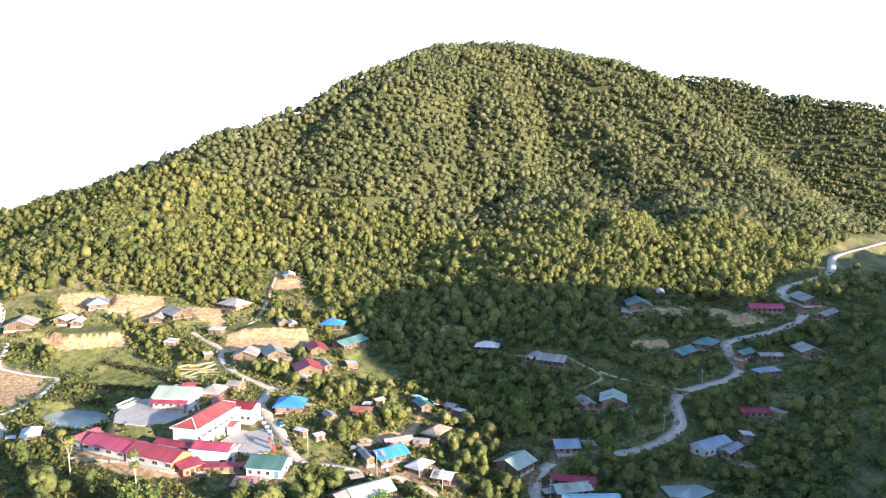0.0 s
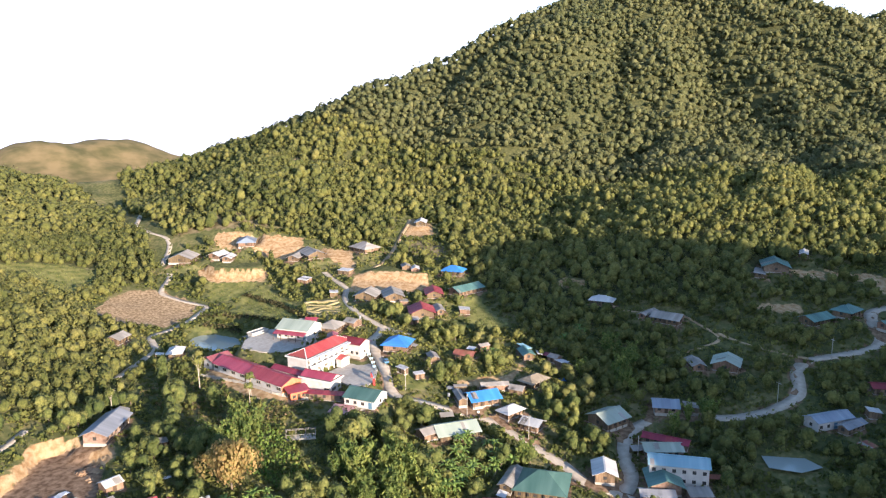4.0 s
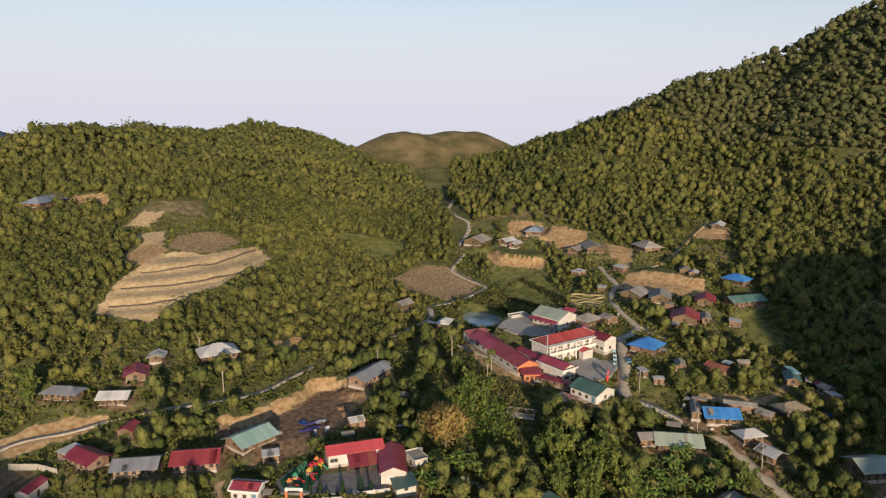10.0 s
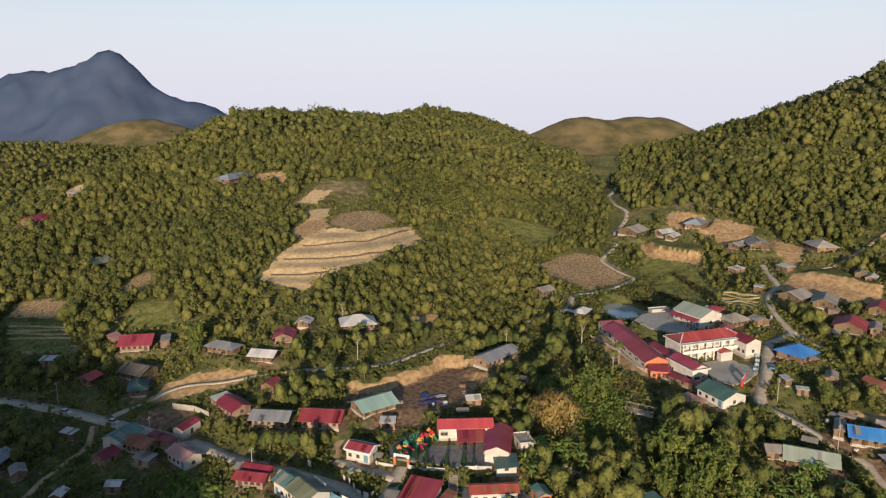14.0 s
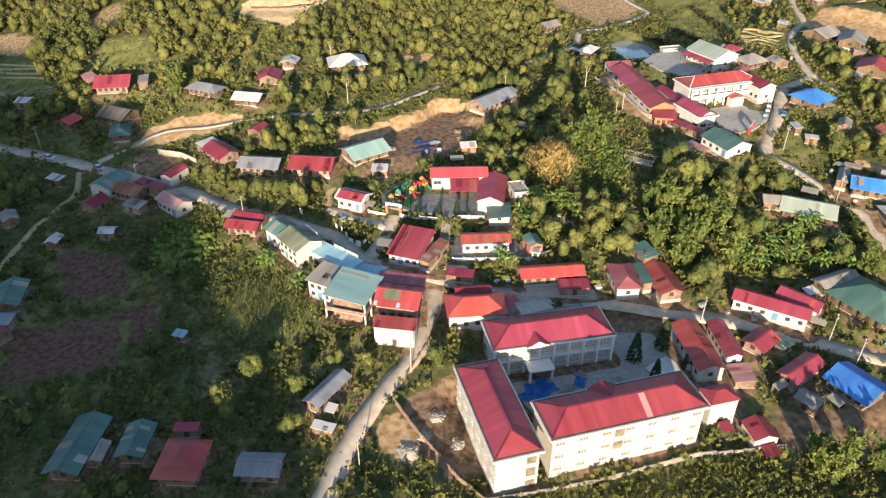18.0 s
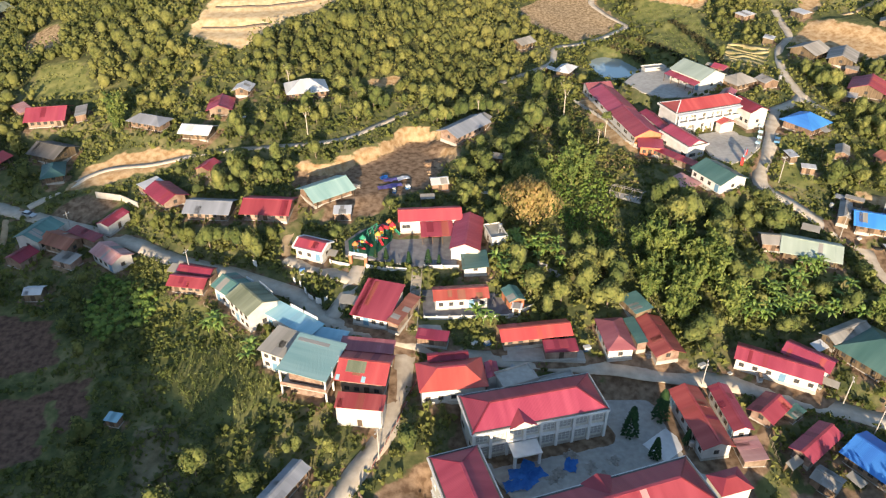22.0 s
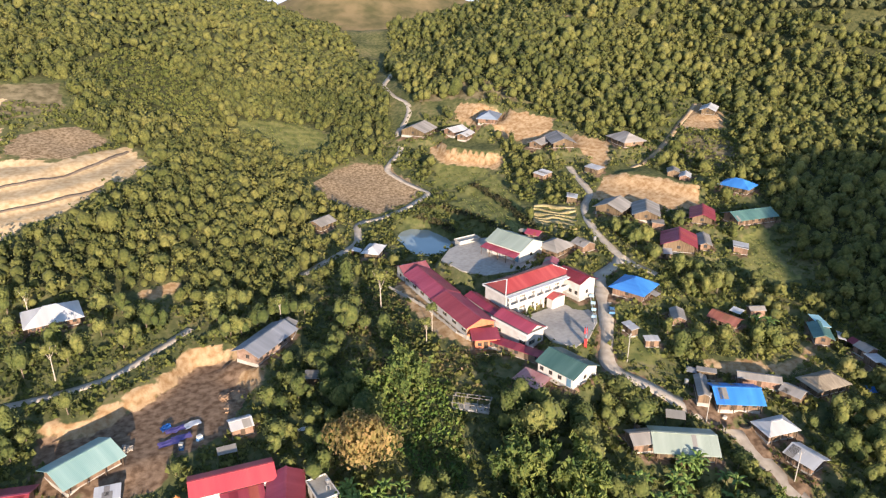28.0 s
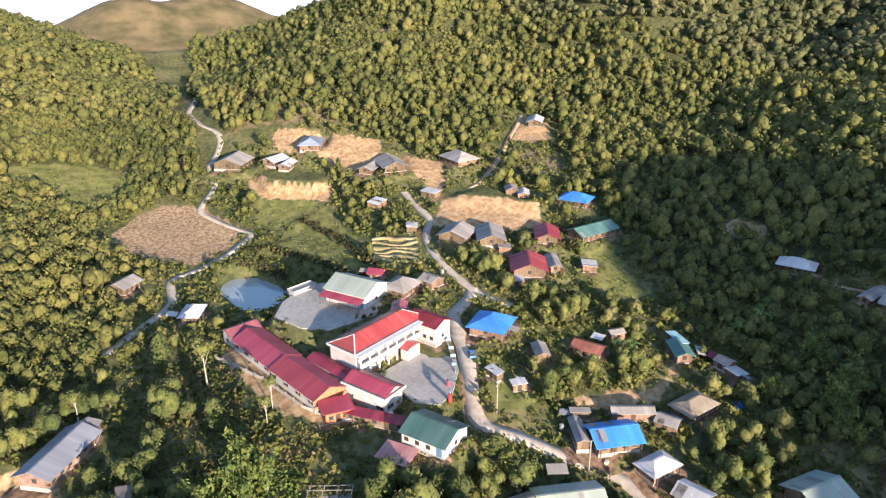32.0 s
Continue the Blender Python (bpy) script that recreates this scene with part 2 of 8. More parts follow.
def sheet_roof(name, dark, light, rough=0.5):
    """Painted corrugated sheet: ribs across the slope, one tone per run of sheets, stains."""
    m = material(name, (dark, light), 0.5, rough, stretch=(1.0, 0.12, 0.12), objrand=0.12, spec=0.4, coarse=0.25)
    t = m.node_tree
    n, l = t.nodes, t.links
    co = n.new("ShaderNodeTexCoord")
    wave = n.new("ShaderNodeTexWave")
    wave.wave_type, wave.bands_direction = "BANDS", "X"
    wave.inputs["Scale"].default_value, wave.inputs["Distortion"].default_value = 1.1, 0.1
    l.new(co.outputs["Object"], wave.inputs[0])
    bp = n.new("ShaderNodeBump")
    bp.inputs["Strength"].default_value, bp.inputs["Distance"].default_value = 0.35, 0.04
    l.new(wave.outputs[0], bp.inputs["Height"])
    l.new(bp.outputs[0], n["Principled BSDF"].inputs["Normal"])
    return m


ROOFS = {
    "red": ("red", sheet_roof("red_roof_sheet", (0.245, 0.034, 0.052), (0.365, 0.068, 0.088))),
    "rred": ("faded red", sheet_roof("faded_red_roof", (0.27, 0.045, 0.036), (0.42, 0.105, 0.080))),
    "coral": ("coral red", sheet_roof("coral_roof_sheet", (0.40, 0.060, 0.055), (0.52, 0.105, 0.085))),
    "dred": ("dark red", sheet_roof("dark_red_roof", (0.16, 0.018, 0.030), (0.27, 0.036, 0.050))),
    "purple": ("faded maroon", sheet_roof("maroon_roof", (0.22, 0.06, 0.08), (0.36, 0.13, 0.14))),
    "pink": ("faded pink", sheet_roof("pink_roof", (0.34, 0.14, 0.13), (0.55, 0.33, 0.30))),
    "oxide": ("oxide red", sheet_roof("oxide_red_roof", (0.19, 0.036, 0.030), (0.34, 0.095, 0.070), 0.7)),
    "rust": ("rust brown", sheet_roof("rusty_roof", (0.17, 0.06, 0.035), (0.36, 0.16, 0.10), 0.8)),
    "blue": ("bright blue", sheet_roof("blue_roof_sheet", (0.035, 0.16, 0.48), (0.07, 0.27, 0.66))),
    "lblue": ("light blue", sheet_roof("light_blue_roof", (0.20, 0.38, 0.46), (0.34, 0.52, 0.58))),
    "bluegray": ("blue-grey", sheet_roof("blue_grey_roof", (0.18, 0.22, 0.28), (0.30, 0.34, 0.40))),
    "teal": ("teal green", sheet_roof("teal_roof_sheet", (0.060, 0.140, 0.130), (0.125, 0.235, 0.210))),
    "teal2": ("pale teal", sheet_roof("pale_teal_roof", (0.20, 0.33, 0.31), (0.32, 0.45, 0.41))),
    "green": ("dark green", sheet_roof("green_roof_sheet", (0.045, 0.105, 0.092), (0.095, 0.175, 0.150))),
    "moss": ("mossy green", sheet_roof("mossy_roof", (0.10, 0.115, 0.07), (0.27, 0.29, 0.20), 0.8)),
    "greengray": ("grey-green", sheet_roof("grey_green_roof", (0.27, 0.32, 0.26), (0.38, 0.43, 0.36))),
    "gray": ("grey", sheet_roof("grey_fibre_roof", (0.20, 0.185, 0.165), (0.37, 0.345, 0.31), 0.9)),
    "lgray": ("pale grey", sheet_roof("pale_sheet_roof", (0.42, 0.42, 0.42), (0.62, 0.61, 0.59), 0.6)),
    "slate": ("slate grey", sheet_roof("slate_sheet_roof", (0.17, 0.18, 0.20), (0.27, 0.28, 0.31), 0.6)),
    "brown": ("grey-brown", sheet_roof("grey_brown_roof", (0.25, 0.23, 0.19), (0.36, 0.33, 0.28), 0.8)),
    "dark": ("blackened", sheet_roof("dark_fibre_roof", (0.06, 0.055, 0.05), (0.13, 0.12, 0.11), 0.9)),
    "thatch": ("thatched brown", material("thatch", ((0.17, 0.14, 0.10), (0.34, 0.29, 0.22)), 1.5, 1.0, bump=0.6, stretch=(1, 0.3, 0.3))),
    "concrete": ("flat concrete", CONCRETE),
}
WALLS = {
    "cream": ("cream-painted", material("cream_render", ((0.44, 0.42, 0.36), (0.57, 0.55, 0.48)), 0.6, 0.9, bump=0.1)),
    "white": ("white-painted", material("white_render", ((0.42, 0.405, 0.375), (0.60, 0.58, 0.55)), 0.5, 0.9, bump=0.1, objrand=0.10)),
    "brick": ("bare brick", material("brick_wall", ((0.15, 0.095, 0.065), (0.33, 0.25, 0.19)), 0.9, 0.95, bump=0.3, objrand=0.2)),
    "wood": ("weathered timber", material("plank_wall", ((0.075, 0.052, 0.034), (0.27, 0.19, 0.12)), 1.3, 0.9, bump=0.3, stretch=(2.0, 2.0, 0.25), objrand=0.25)),
    "concrete": ("grey concrete", CONCRETE),
    "posts": ("open-sided", STEEL),
    "orange": ("orange-rendered", material("orange_wall", ((0.40, 0.13, 0.065), (0.54, 0.21, 0.11)), 0.8, 0.9, bump=0.1)),
}
TRIM = material("white_trim", ((0.58, 0.57, 0.545), (0.72, 0.71, 0.68)), 0.8, 0.7)

# ---- plan: roads, yards, buildings ----
HOUSES, ROADS, YARDS, LAKES = [], [], [], []


def house(x, y, z, turn, length, width, eaves, roof, colour, wall, kind="", rise=None):
    if wall in ("wood", "brick") and eaves >= 2.6:
        z, eaves = z + 0.6, eaves - 0.6
    if kind == "hall" or (colour == "green" and wall == "white"):
        z, eaves = z + 1.0, eaves - 1.0
    HOUSES.append((x, y, z, turn, length, width, eaves, roof, colour, wall, kind, rise))


def road(name, width, points, mat, label):
    """A road or path through the points, smoothed."""
    p = np.array(points, float)
    fine = []
    for k in range(len(p) - 1):
        a, b, c, d = p[max(k - 1, 0)], p[k], p[k + 1], p[min(k + 2, len(p) - 1)]
        n = max(2, int(np.hypot(*(c - b)) / 2.0))
        for s in np.arange(n) / n:
            fine.append(0.5 * (2 * b + (c - a) * s + (2 * a - 5 * b + 4 * c - d) * s * s + (3 * b - a - 3 * c + d) * s**3))
    fine.append(p[-1])
    fine = np.array(fine)
    z = land(fine[:, 0], fine[:, 1])
    for _ in range(12):
        z[1:-1] = 0.5 * z[1:-1] + 0.25 * (z[:-2] + z[2:])
    ROADS.append((name, width, fine, z, mat, label))


road("road", 5.0, [(-175, 222), (-151, 215), (-139, 211), (-128, 207), (-116, 202), (-92, 192), (-80, 187), (-66, 179), (-50, 173), (-40, 168), (-32, 164), (-26, 157), (-19, 152), (-11, 149), (-4, 147), (3, 144), (10, 141.5), (17, 141), (28, 140), (42, 139), (54, 137), (62, 136), (71, 134), (79, 131), (85, 129), (93, 126), (100, 123), (112, 119), (124, 121)], ROADMAT, "pale concrete village street with dusty edges")
road("road", 4.6, [(-3, 146), (-4, 142), (-5, 134), (-7, 129), (-8, 122), (-13, 114), (-18, 105), (-21, 98), (-23, 91), (-25, 84), (-29, 70), (-30, 40)], ROADMAT, "sloping concrete side street between fields and school")
road("road", 4.8, [(124, 122), (132, 125), (139, 132), (149, 138), (157, 138), (164, 136), (171, 129), (180, 118), (189, 111), (201, 106), (209, 106), (219, 111), (227, 111), (234, 106), (245, 97), (252, 94), (259, 96), (266, 101), (273, 104), (279, 102), (290, 91), (302, 82), (313, 78), (325, 81), (332, 88), (345, 92), (370, 80), (395, 75), (441, 78), (479, 74), (529, 64), (576, 55)], ROADMAT, "winding pale concrete road up the shaded valley")
road("road", 4.2, [(123, 122), (119, 132), (120.5, 142), (120, 151), (119, 163), (118, 174), (112.5, 182), (109, 188), (104, 195), (99.8, 201), (101.8, 208), (108.2, 218.5), (113.4, 229), (116.6, 237.5), (119.5, 242), (123.5, 244), (129, 247), (132, 251)], ROADMAT, "narrow concrete lane rising past the school")
road("path", 3.0, [(137, 237), (134, 243), (132, 251), (132, 259), (133, 269), (136, 281), (140, 290), (147, 299), (149, 310), (151, 324)], ROADMAT, "pale concrete lane between terraces and houses")
road("path", 2.4, [(154, 307), (169, 309), (179, 311), (189, 317), (203, 328), (215, 339), (229, 351), (240, 361)], DIRTROAD, "rutted earth track climbing to the forest")
road("path", 2.8, [(30, 280), (46, 294), (53, 301), (55, 307), (58, 319), (67, 322), (77, 327), (86, 333), (92, 338), (91, 343), (87, 351), (84, 359), (82, 366), (84, 372), (91, 380), (94, 387), (96, 399), (102, 407), (107, 417), (108, 427), (105, 440), (105, 461), (110, 473), (118, 490)], ROADMAT, "narrow concrete lane round the dry field to the pass")
road("path", 2.6, [(-116, 205), (-107, 213), (-98, 220), (-83, 221), (-73, 224), (-64, 226), (-40, 230), (-25, 235), (-14, 245), (-5, 254)], ROADMAT, "grey concrete lane along the hillside cutting")
road("path", 3.8, [(-22.2, 155.2), (-19.4, 161.5), (-17.9, 167), (-16.4, 173.2)], ROADMAT, "short concrete drive to the kindergarten gate")
road("path", 4.2, [(-36.2, 177.5), (-31.5, 174.6), (-25.5, 172), (-18.2, 168.2)], ROADMAT, "short concrete drive before the kindergarten gate house")
road("path", 2.6, [(-36.2, 178.5), (-37.0, 184), (-36.5, 188), (-34.0, 195), (-32.8, 200)], DIRTROAD, "worn earth path climbing beside the gate house")
road("path", 1.8, [(-127, 128), (-124, 148), (-123, 163), (-122, 173), (-119, 182), (-117, 189), (-120, 199), (-121, 204)], DIRTROAD, "pale earth footpath below the street")
road("path", 1.6, [(226, 213), (220, 191), (222, 180), (229, 165), (226, 154), (222, 143), (213, 145), (206, 149)], DIRTROAD, "pale footpath linking valley houses")
road("path", 1.8, [(225, 145), (224, 134), (227, 118), (229, 111)], DIRTROAD, "pale footpath down to the valley road")

house(9.3, 98.6, -22.1, -74, 26.8, 10.0, 10.8, "hip", "red", "cream", kind="school")
house(34.0, 97.6, -20.2, 16, 33.8, 10.7, 10.8, "hip", "red", "cream", kind="school")
house(22.6, 124.0, -19.2, 12, 29.1, 11.0, 7.6, "hip", "red", "cream", kind="gallery")
house(56.7, 104.4, -19.5, 15, 6.9, 5.2, 6.5, "hip", "red", "cream")
house(65.2, 100.1, -21.9, -80, 5.9, 5.8, 3.0, "gable", "red", "white")
house(58.0, 123.1, -19.2, -83, 17.2, 7.0, 3.4, "gable", "rred", "white")
house(65.3, 125.6, -19.2, -86, 13.2, 4.6, 3.4, "gable", "red", "white")
house(66.2, 115.8, -20.3, -88, 6.2, 5.0, 2.6, "shed", "pink", "brick")
house(73.7, 125.5, -19.0, 39, 8.2, 6.2, 3.0, "gable", "red", "brick")
house(79.3, 125.0, -19.4, 33, 4.3, 2.7, 2.6, "shed", "green", "brick")
house(80.1, 116.9, -20.2, 36, 12.0, 5.4, 3.2, "gable", "red", "brick")
house(90.7, 112.4, -20.7, -58, 10.9, 10.1, 3.4, "gable", "blue", "brick")
house(79.3, 109.1, -21.3, -49, 5.4, 4.8, 2.4, "gable", "gray", "wood")
house(80.3, 137.4, -17.3, -29, 18.4, 6.5, 3.2, "gable", "red", "white")
house(87.9, 138.8, -17.1, -44, 10.9, 6.2, 3.4, "gable", "red", "white")
house(105.0, 138.3, -16.7, -58, 16.4, 14.7, 3.6, "hip", "green", "wood")
house(99.5, 145.8, -15.5, 24, 12.8, 4.8, 3.0, "gable", "gray", "wood")
house(44.8, 146.0, -15.3, -87, 11.7, 6.8, 3.2, "hip", "purple", "white")
house(49.8, 146.9, -14.9, -83, 9.3, 2.7, 3.0, "shed", "green", "brick")
house(54.8, 145.3, -15.7, -80, 13.4, 7.4, 3.2, "gable", "oxide", "brick")
house(51.9, 155.4, -13.2, -70, 7.4, 5.0, 2.8, "shed", "teal", "wood")
house(26.0, 146.6, -14.4, 7, 17.0, 6.2, 3.3, "gable", "coral", "brick")
house(31.3, 141.8, -14.9, 3, 7.8, 4.0, 3.0, "shed", "dred", "brick")
house(6.1, 133.1, -16.0, 6, 14.9, 9.3, 4.2, "hip", "coral", "white")
house(5.5, 138.2, -15.2, 6, 9.2, 3.0, 4.2, "gable", "dred", "white")
house(15.1, 134.7, -15.8, -86, 5.1, 2.9, 3.6, "gable", "red", "white")
house(20.1, 132.1, -16.3, 20, 8.3, 5.1, 4.5, "flat", "concrete", "concrete")
house(28.8, 133.4, -16.6, 16, 8.4, 1.8, 3.0, "flat", "concrete", "concrete")
house(9.3, 158.5, -11.9, 4, 13.7, 5.8, 3.2, "gable", "rred", "white")
house(22.7, 154.0, -12.1, -15, 2.6, 2.2, 2.4, "shed", "lgray", "white")
house(22.2, 158.2, -12.1, -74, 5.9, 4.3, 2.8, "gable", "teal", "orange")
house(-58.8, 167.3, -13.3, -11, 10.1, 6.0, 3.2, "gable", "red", "brick")
house(-57.8, 171.1, -12.7, -16, 9.6, 4.0, 3.4, "gable", "dred", "brick")
house(-46.9, 163.8, -13.5, -42, 8.6, 7.6, 4.2, "gable", "teal", "white")
house(-40.8, 157.0, -13.9, -49, 10.5, 9.0, 5.5, "gable", "moss", "white")
house(-30.4, 151.2, -14.2, -38, 15.5, 5.3, 4.0, "shed", "lblue", "white")
house(-21.3, 145.5, -14.5, -17, 8.4, 4.0, 4.0, "shed", "lblue", "white")
house(-30.6, 142.1, -15.7, -27, 10.0, 8.4, 5.5, "shed", "brown", "white")
house(-23.9, 136.3, -16.2, 74, 12.6, 11.2, 7.0, "shed", "teal2", "white", kind="open")
house(-12.4, 141.5, -14.9, -9, 12.4, 4.3, 4.5, "shed", "purple", "brick")
house(-12.5, 134.7, -15.9, -11, 11.4, 9.7, 5.2, "gable", "rred", "brick")
house(-13.0, 125.6, -17.3, -8, 10.3, 4.2, 5.4, "shed", "rred", "white")
house(-10.7, 156.4, -12.9, -19, 9.8, 12.2, 3.0, "shed", "red", "white", rise=2.3)
house(-4.4, 153.7, -12.8, 64, 12.0, 3.2, 3.0, "shed", "rust", "brick")
house(-28.8, 178.7, -10.5, -23, 9.1, 6.1, 3.4, "gable", "red", "white")
house(2.3, 145.7, -13.9, -12, 7.5, 3.4, 2.6, "shed", "dred", "wood")
house(2.3, 189.9, -8.4, 3, 17.7, 7.6, 3.6, "gable", "coral", "white", kind="kindergarten")
house(4.1, 183.4, -9.1, 3, 8.9, 5.6, 2.7, "shed", "red", "posts", rise=1.3)
house(12.2, 180.8, -9.3, 82, 16.6, 8.1, 3.8, "gable", "red", "white", kind="kindergarten")
house(13.5, 170.2, -10.3, -89, 7.9, 6.8, 3.0, "shed", "green", "white")
house(19.9, 182.0, -8.9, -77, 7.2, 4.6, 3.0, "flat", "concrete", "white")
house(67.0, 254.4, -1.6, -81, 20.4, 10.2, 3.9, "gable", "red", "white", kind="hall")
house(69.9, 234.0, -1.6, -80, 20.8, 9.8, 4.1, "gable", "red", "white", kind="hall")
house(64.9, 268.3, -1.2, 9, 9.8, 6.6, 3.6, "gable", "purple", "white")
house(71.3, 220.2, -2.0, -12, 7.8, 5.8, 3.4, "shed", "red", "orange")
house(77.4, 235.5, -1.0, -77, 15.2, 4.7, 3.7, "gable", "dred", "white")
house(81.8, 221.2, -1.8, -69, 13.8, 7.6, 5.0, "gable", "red", "white", kind="school")
house(77.9, 212.6, -2.6, -53, 15.8, 3.2, 3.0, "shed", "dred", "brick")
house(93.1, 238.7, 0.0, 18, 28.2, 10.2, 7.2, "hip", "rred", "white", kind="school")
house(107.6, 236.8, 1.8, -71, 10.9, 7.8, 5.0, "gable", "dred", "white")
house(103.9, 246.6, 2.5, 55, 7.9, 4.6, 5.0, "gable", "purple", "white")
house(85.4, 199.3, -2.2, -66, 12.4, 10.6, 4.0, "gable", "green", "white")
house(75.8, 199.5, -4.1, -60, 8.0, 6.0, 3.0, "shed", "pink", "brick")
house(99.4, 264.4, 4.6, -62, 15.3, 13.0, 4.2, "gable", "greengray", "white")
house(87.8, 278.6, 2.6, 14, 8.8, 3.5, 3.0, "flat", "concrete", "white")
house(113.0, 261.0, 4.0, 27, 11.0, 9.3, 3.0, "hip", "gray", "wood")
house(122.1, 258.5, 4.8, -74, 6.2, 6.0, 2.8, "gable", "gray", "wood")
house(111.1, 273.5, 4.4, -50, 5.5, 5.0, 2.8, "gable", "red", "brick")
house(123.5, 229.1, 1.5, 33, 11.6, 11.5, 3.2, "hip", "blue", "wood")
house(123.5, 181.7, -7.1, -22, 12.1, 9.8, 3.0, "gable", "blue", "wood")
house(117.5, 186.9, -6.5, 60, 10.1, 3.3, 2.8, "gable", "gray", "wood")
house(133.9, 185.5, -6.3, -34, 10.9, 4.1, 2.8, "gable", "gray", "wood")
house(138.9, 178.5, -7.2, -68, 5.8, 5.2, 2.8, "gable", "gray", "wood")
house(148.4, 178.8, -6.5, 2, 11.4, 7.6, 3.0, "hip", "thatch", "wood")
house(126.4, 170.5, -9.6, -1, 9.4, 6.6, 3.0, "hip", "lgray", "wood")
house(126.8, 160.8, -11.3, -76, 7.7, 6.8, 3.0, "gable", "lgray", "wood")
house(101.9, 172.7, -9.7, -24, 15.0, 10.4, 3.0, "gable", "greengray", "wood")
house(93.1, 176.4, -8.9, -10, 6.3, 6.2, 2.8, "gable", "gray", "wood")
house(122.3, 191.6, -5.2, -35, 5.1, 2.1, 2.4, "shed", "gray", "wood")
house(112.5, 213.0, -1.2, -88, 5.1, 2.7, 2.2, "shed", "lgray", "wood")
house(115.3, 206.6, -2.4, -18, 4.2, 2.7, 2.2, "shed", "lgray", "wood")
house(153.5, 210.4, -1.2, -15, 4.9, 3.4, 2.4, "gable", "gray", "wood")
house(141.5, 208.7, -2.0, -67, 9.0, 6.2, 2.8, "gable", "rust", "wood")
house(163.0, 195.3, -3.2, 57, 9.5, 5.7, 3.0, "gable", "teal", "wood")
house(166.4, 199.3, -2.4, 72, 7.6, 3.2, 2.8, "shed", "lblue", "wood")
house(168.9, 185.3, -3.7, -88, 4.7, 4.6, 2.6, "gable", "gray", "wood")
house(167.7, 180.8, -4.3, 81, 4.8, 4.3, 2.6, "shed", "lgray", "wood")
house(128.6, 213.8, -1.0, 62, 7.3, 4.2, 2.6, "gable", "gray", "wood")
house(153.7, 249.6, 5.3, 55, 13.0, 12.1, 3.0, "gable", "red", "wood")
house(162.4, 247.5, 5.2, 58, 11.2, 4.5, 2.8, "gable", "gray", "wood")
house(172.4, 262.4, 8.5, 53, 12.8, 9.0, 2.8, "gable", "red", "wood")
house(187.6, 255.8, 8.6, -0, 18.0, 9.6, 3.0, "gable", "teal", "wood")
house(198.4, 276.0, 13.0, -61, 12.3, 9.8, 3.0, "hip", "blue", "wood")
house(183.1, 296.2, 15.0, 58, 6.5, 5.1, 2.4, "gable", "gray", "wood")
house(185.1, 291.0, 14.3, 52, 7.3, 4.7, 2.4, "gable", "lgray", "wood")
house(146.3, 280.0, 8.7, 36, 11.9, 11.6, 2.8, "gable", "gray", "wood")
house(155.0, 272.0, 8.8, 58, 14.5, 10.1, 2.8, "gable", "gray", "wood")
house(154.8, 263.8, 7.6, 58, 5.2, 4.5, 2.2, "shed", "gray", "wood")
house(180.9, 328.8, 20.4, -89, 15.0, 11.8, 3.0, "hip", "gray", "wood")
house(238.8, 348.6, 26.9, 46, 14.3, 7.8, 2.6, "gable", "lgray", "wood")
house(157.1, 313.6, 13.9, -70, 7.4, 4.7, 2.4, "shed", "lgray", "wood")
house(156.0, 343.3, 18.6, 77, 16.4, 11.4, 2.8, "gable", "gray", "wood")
house(136.5, 380.0, 22.8, 58, 15.0, 10.5, 3.0, "hip", "bluegray", "wood")
house(104.2, 391.5, 16.5, 48, 15.0, 13.9, 2.8, "gable", "gray", "wood")
house(119.0, 379.8, 17.8, 28, 10.8, 8.3, 2.6, "gable", "lgray", "wood")
house(121.9, 373.6, 16.9, 47, 11.0, 6.2, 2.6, "gable", "lgray", "wood")
house(147.6, 346.5, 17.5, 37, 11.3, 7.5, 2.6, "gable", "gray", "wood")
house(137.7, 322.0, 10.9, 33, 7.9, 5.1, 2.4, "shed", "lgray", "wood")
house(137.7, 295.9, 8.8, 58, 5.6, 4.2, 2.4, "shed", "lgray", "wood")
house(42.9, 314.7, 1.6, 38, 8.9, 7.8, 3.0, "gable", "gray", "wood")
house(56.7, 288.6, -1.1, 58, 9.4, 6.6, 3.0, "hip", "lgray", "wood")
house(172.7, 241.4, 4.7, 51, 5.9, 5.1, 2.2, "shed", "lgray", "wood")
house(145.8, 245.9, 4.3, -32, 4.7, 4.3, 2.2, "shed", "lgray", "wood")
house(-39.6, 257.9, 3.9, 14, 14.6, 11.8, 3.0, "hip", "lgray", "wood")
house(-60.4, 255.2, 5.3, 85, 7.2, 6.4, 2.6, "gable", "lgray", "wood")
house(-66.3, 245.8, 2.8, -85, 10.6, 8.5, 2.8, "gable", "red", "brick")
house(-88.2, 238.9, 0.4, -22, 13.5, 7.2, 3.0, "hip", "slate", "wood")
house(-71.2, 233.0, -0.5, -11, 10.6, 8.0, 2.8, "gable", "lgray", "wood")
house(-124.3, 247.0, -0.8, 9, 12.9, 12.8, 3.2, "gable", "red", "brick")
house(-113.7, 247.7, 0.4, -72, 9.4, 3.8, 2.8, "shed", "gray", "wood")
house(-116.2, 227.9, -4.9, -23, 11.8, 10.5, 3.0, "gable", "dark", "wood")
house(-112.5, 218.1, -7.0, -70, 10.5, 7.0, 3.0, "hip", "green", "wood")
house(-64.4, 215.6, -4.7, 71, 6.8, 5.4, 2.8, "gable", "red", "wood")
house(-74.1, 203.4, -7.6, -46, 12.2, 8.5, 3.2, "gable", "dred", "brick")
house(-80.0, 208.7, -6.9, 50, 6.7, 4.3, 2.8, "shed", "lgray", "brick")
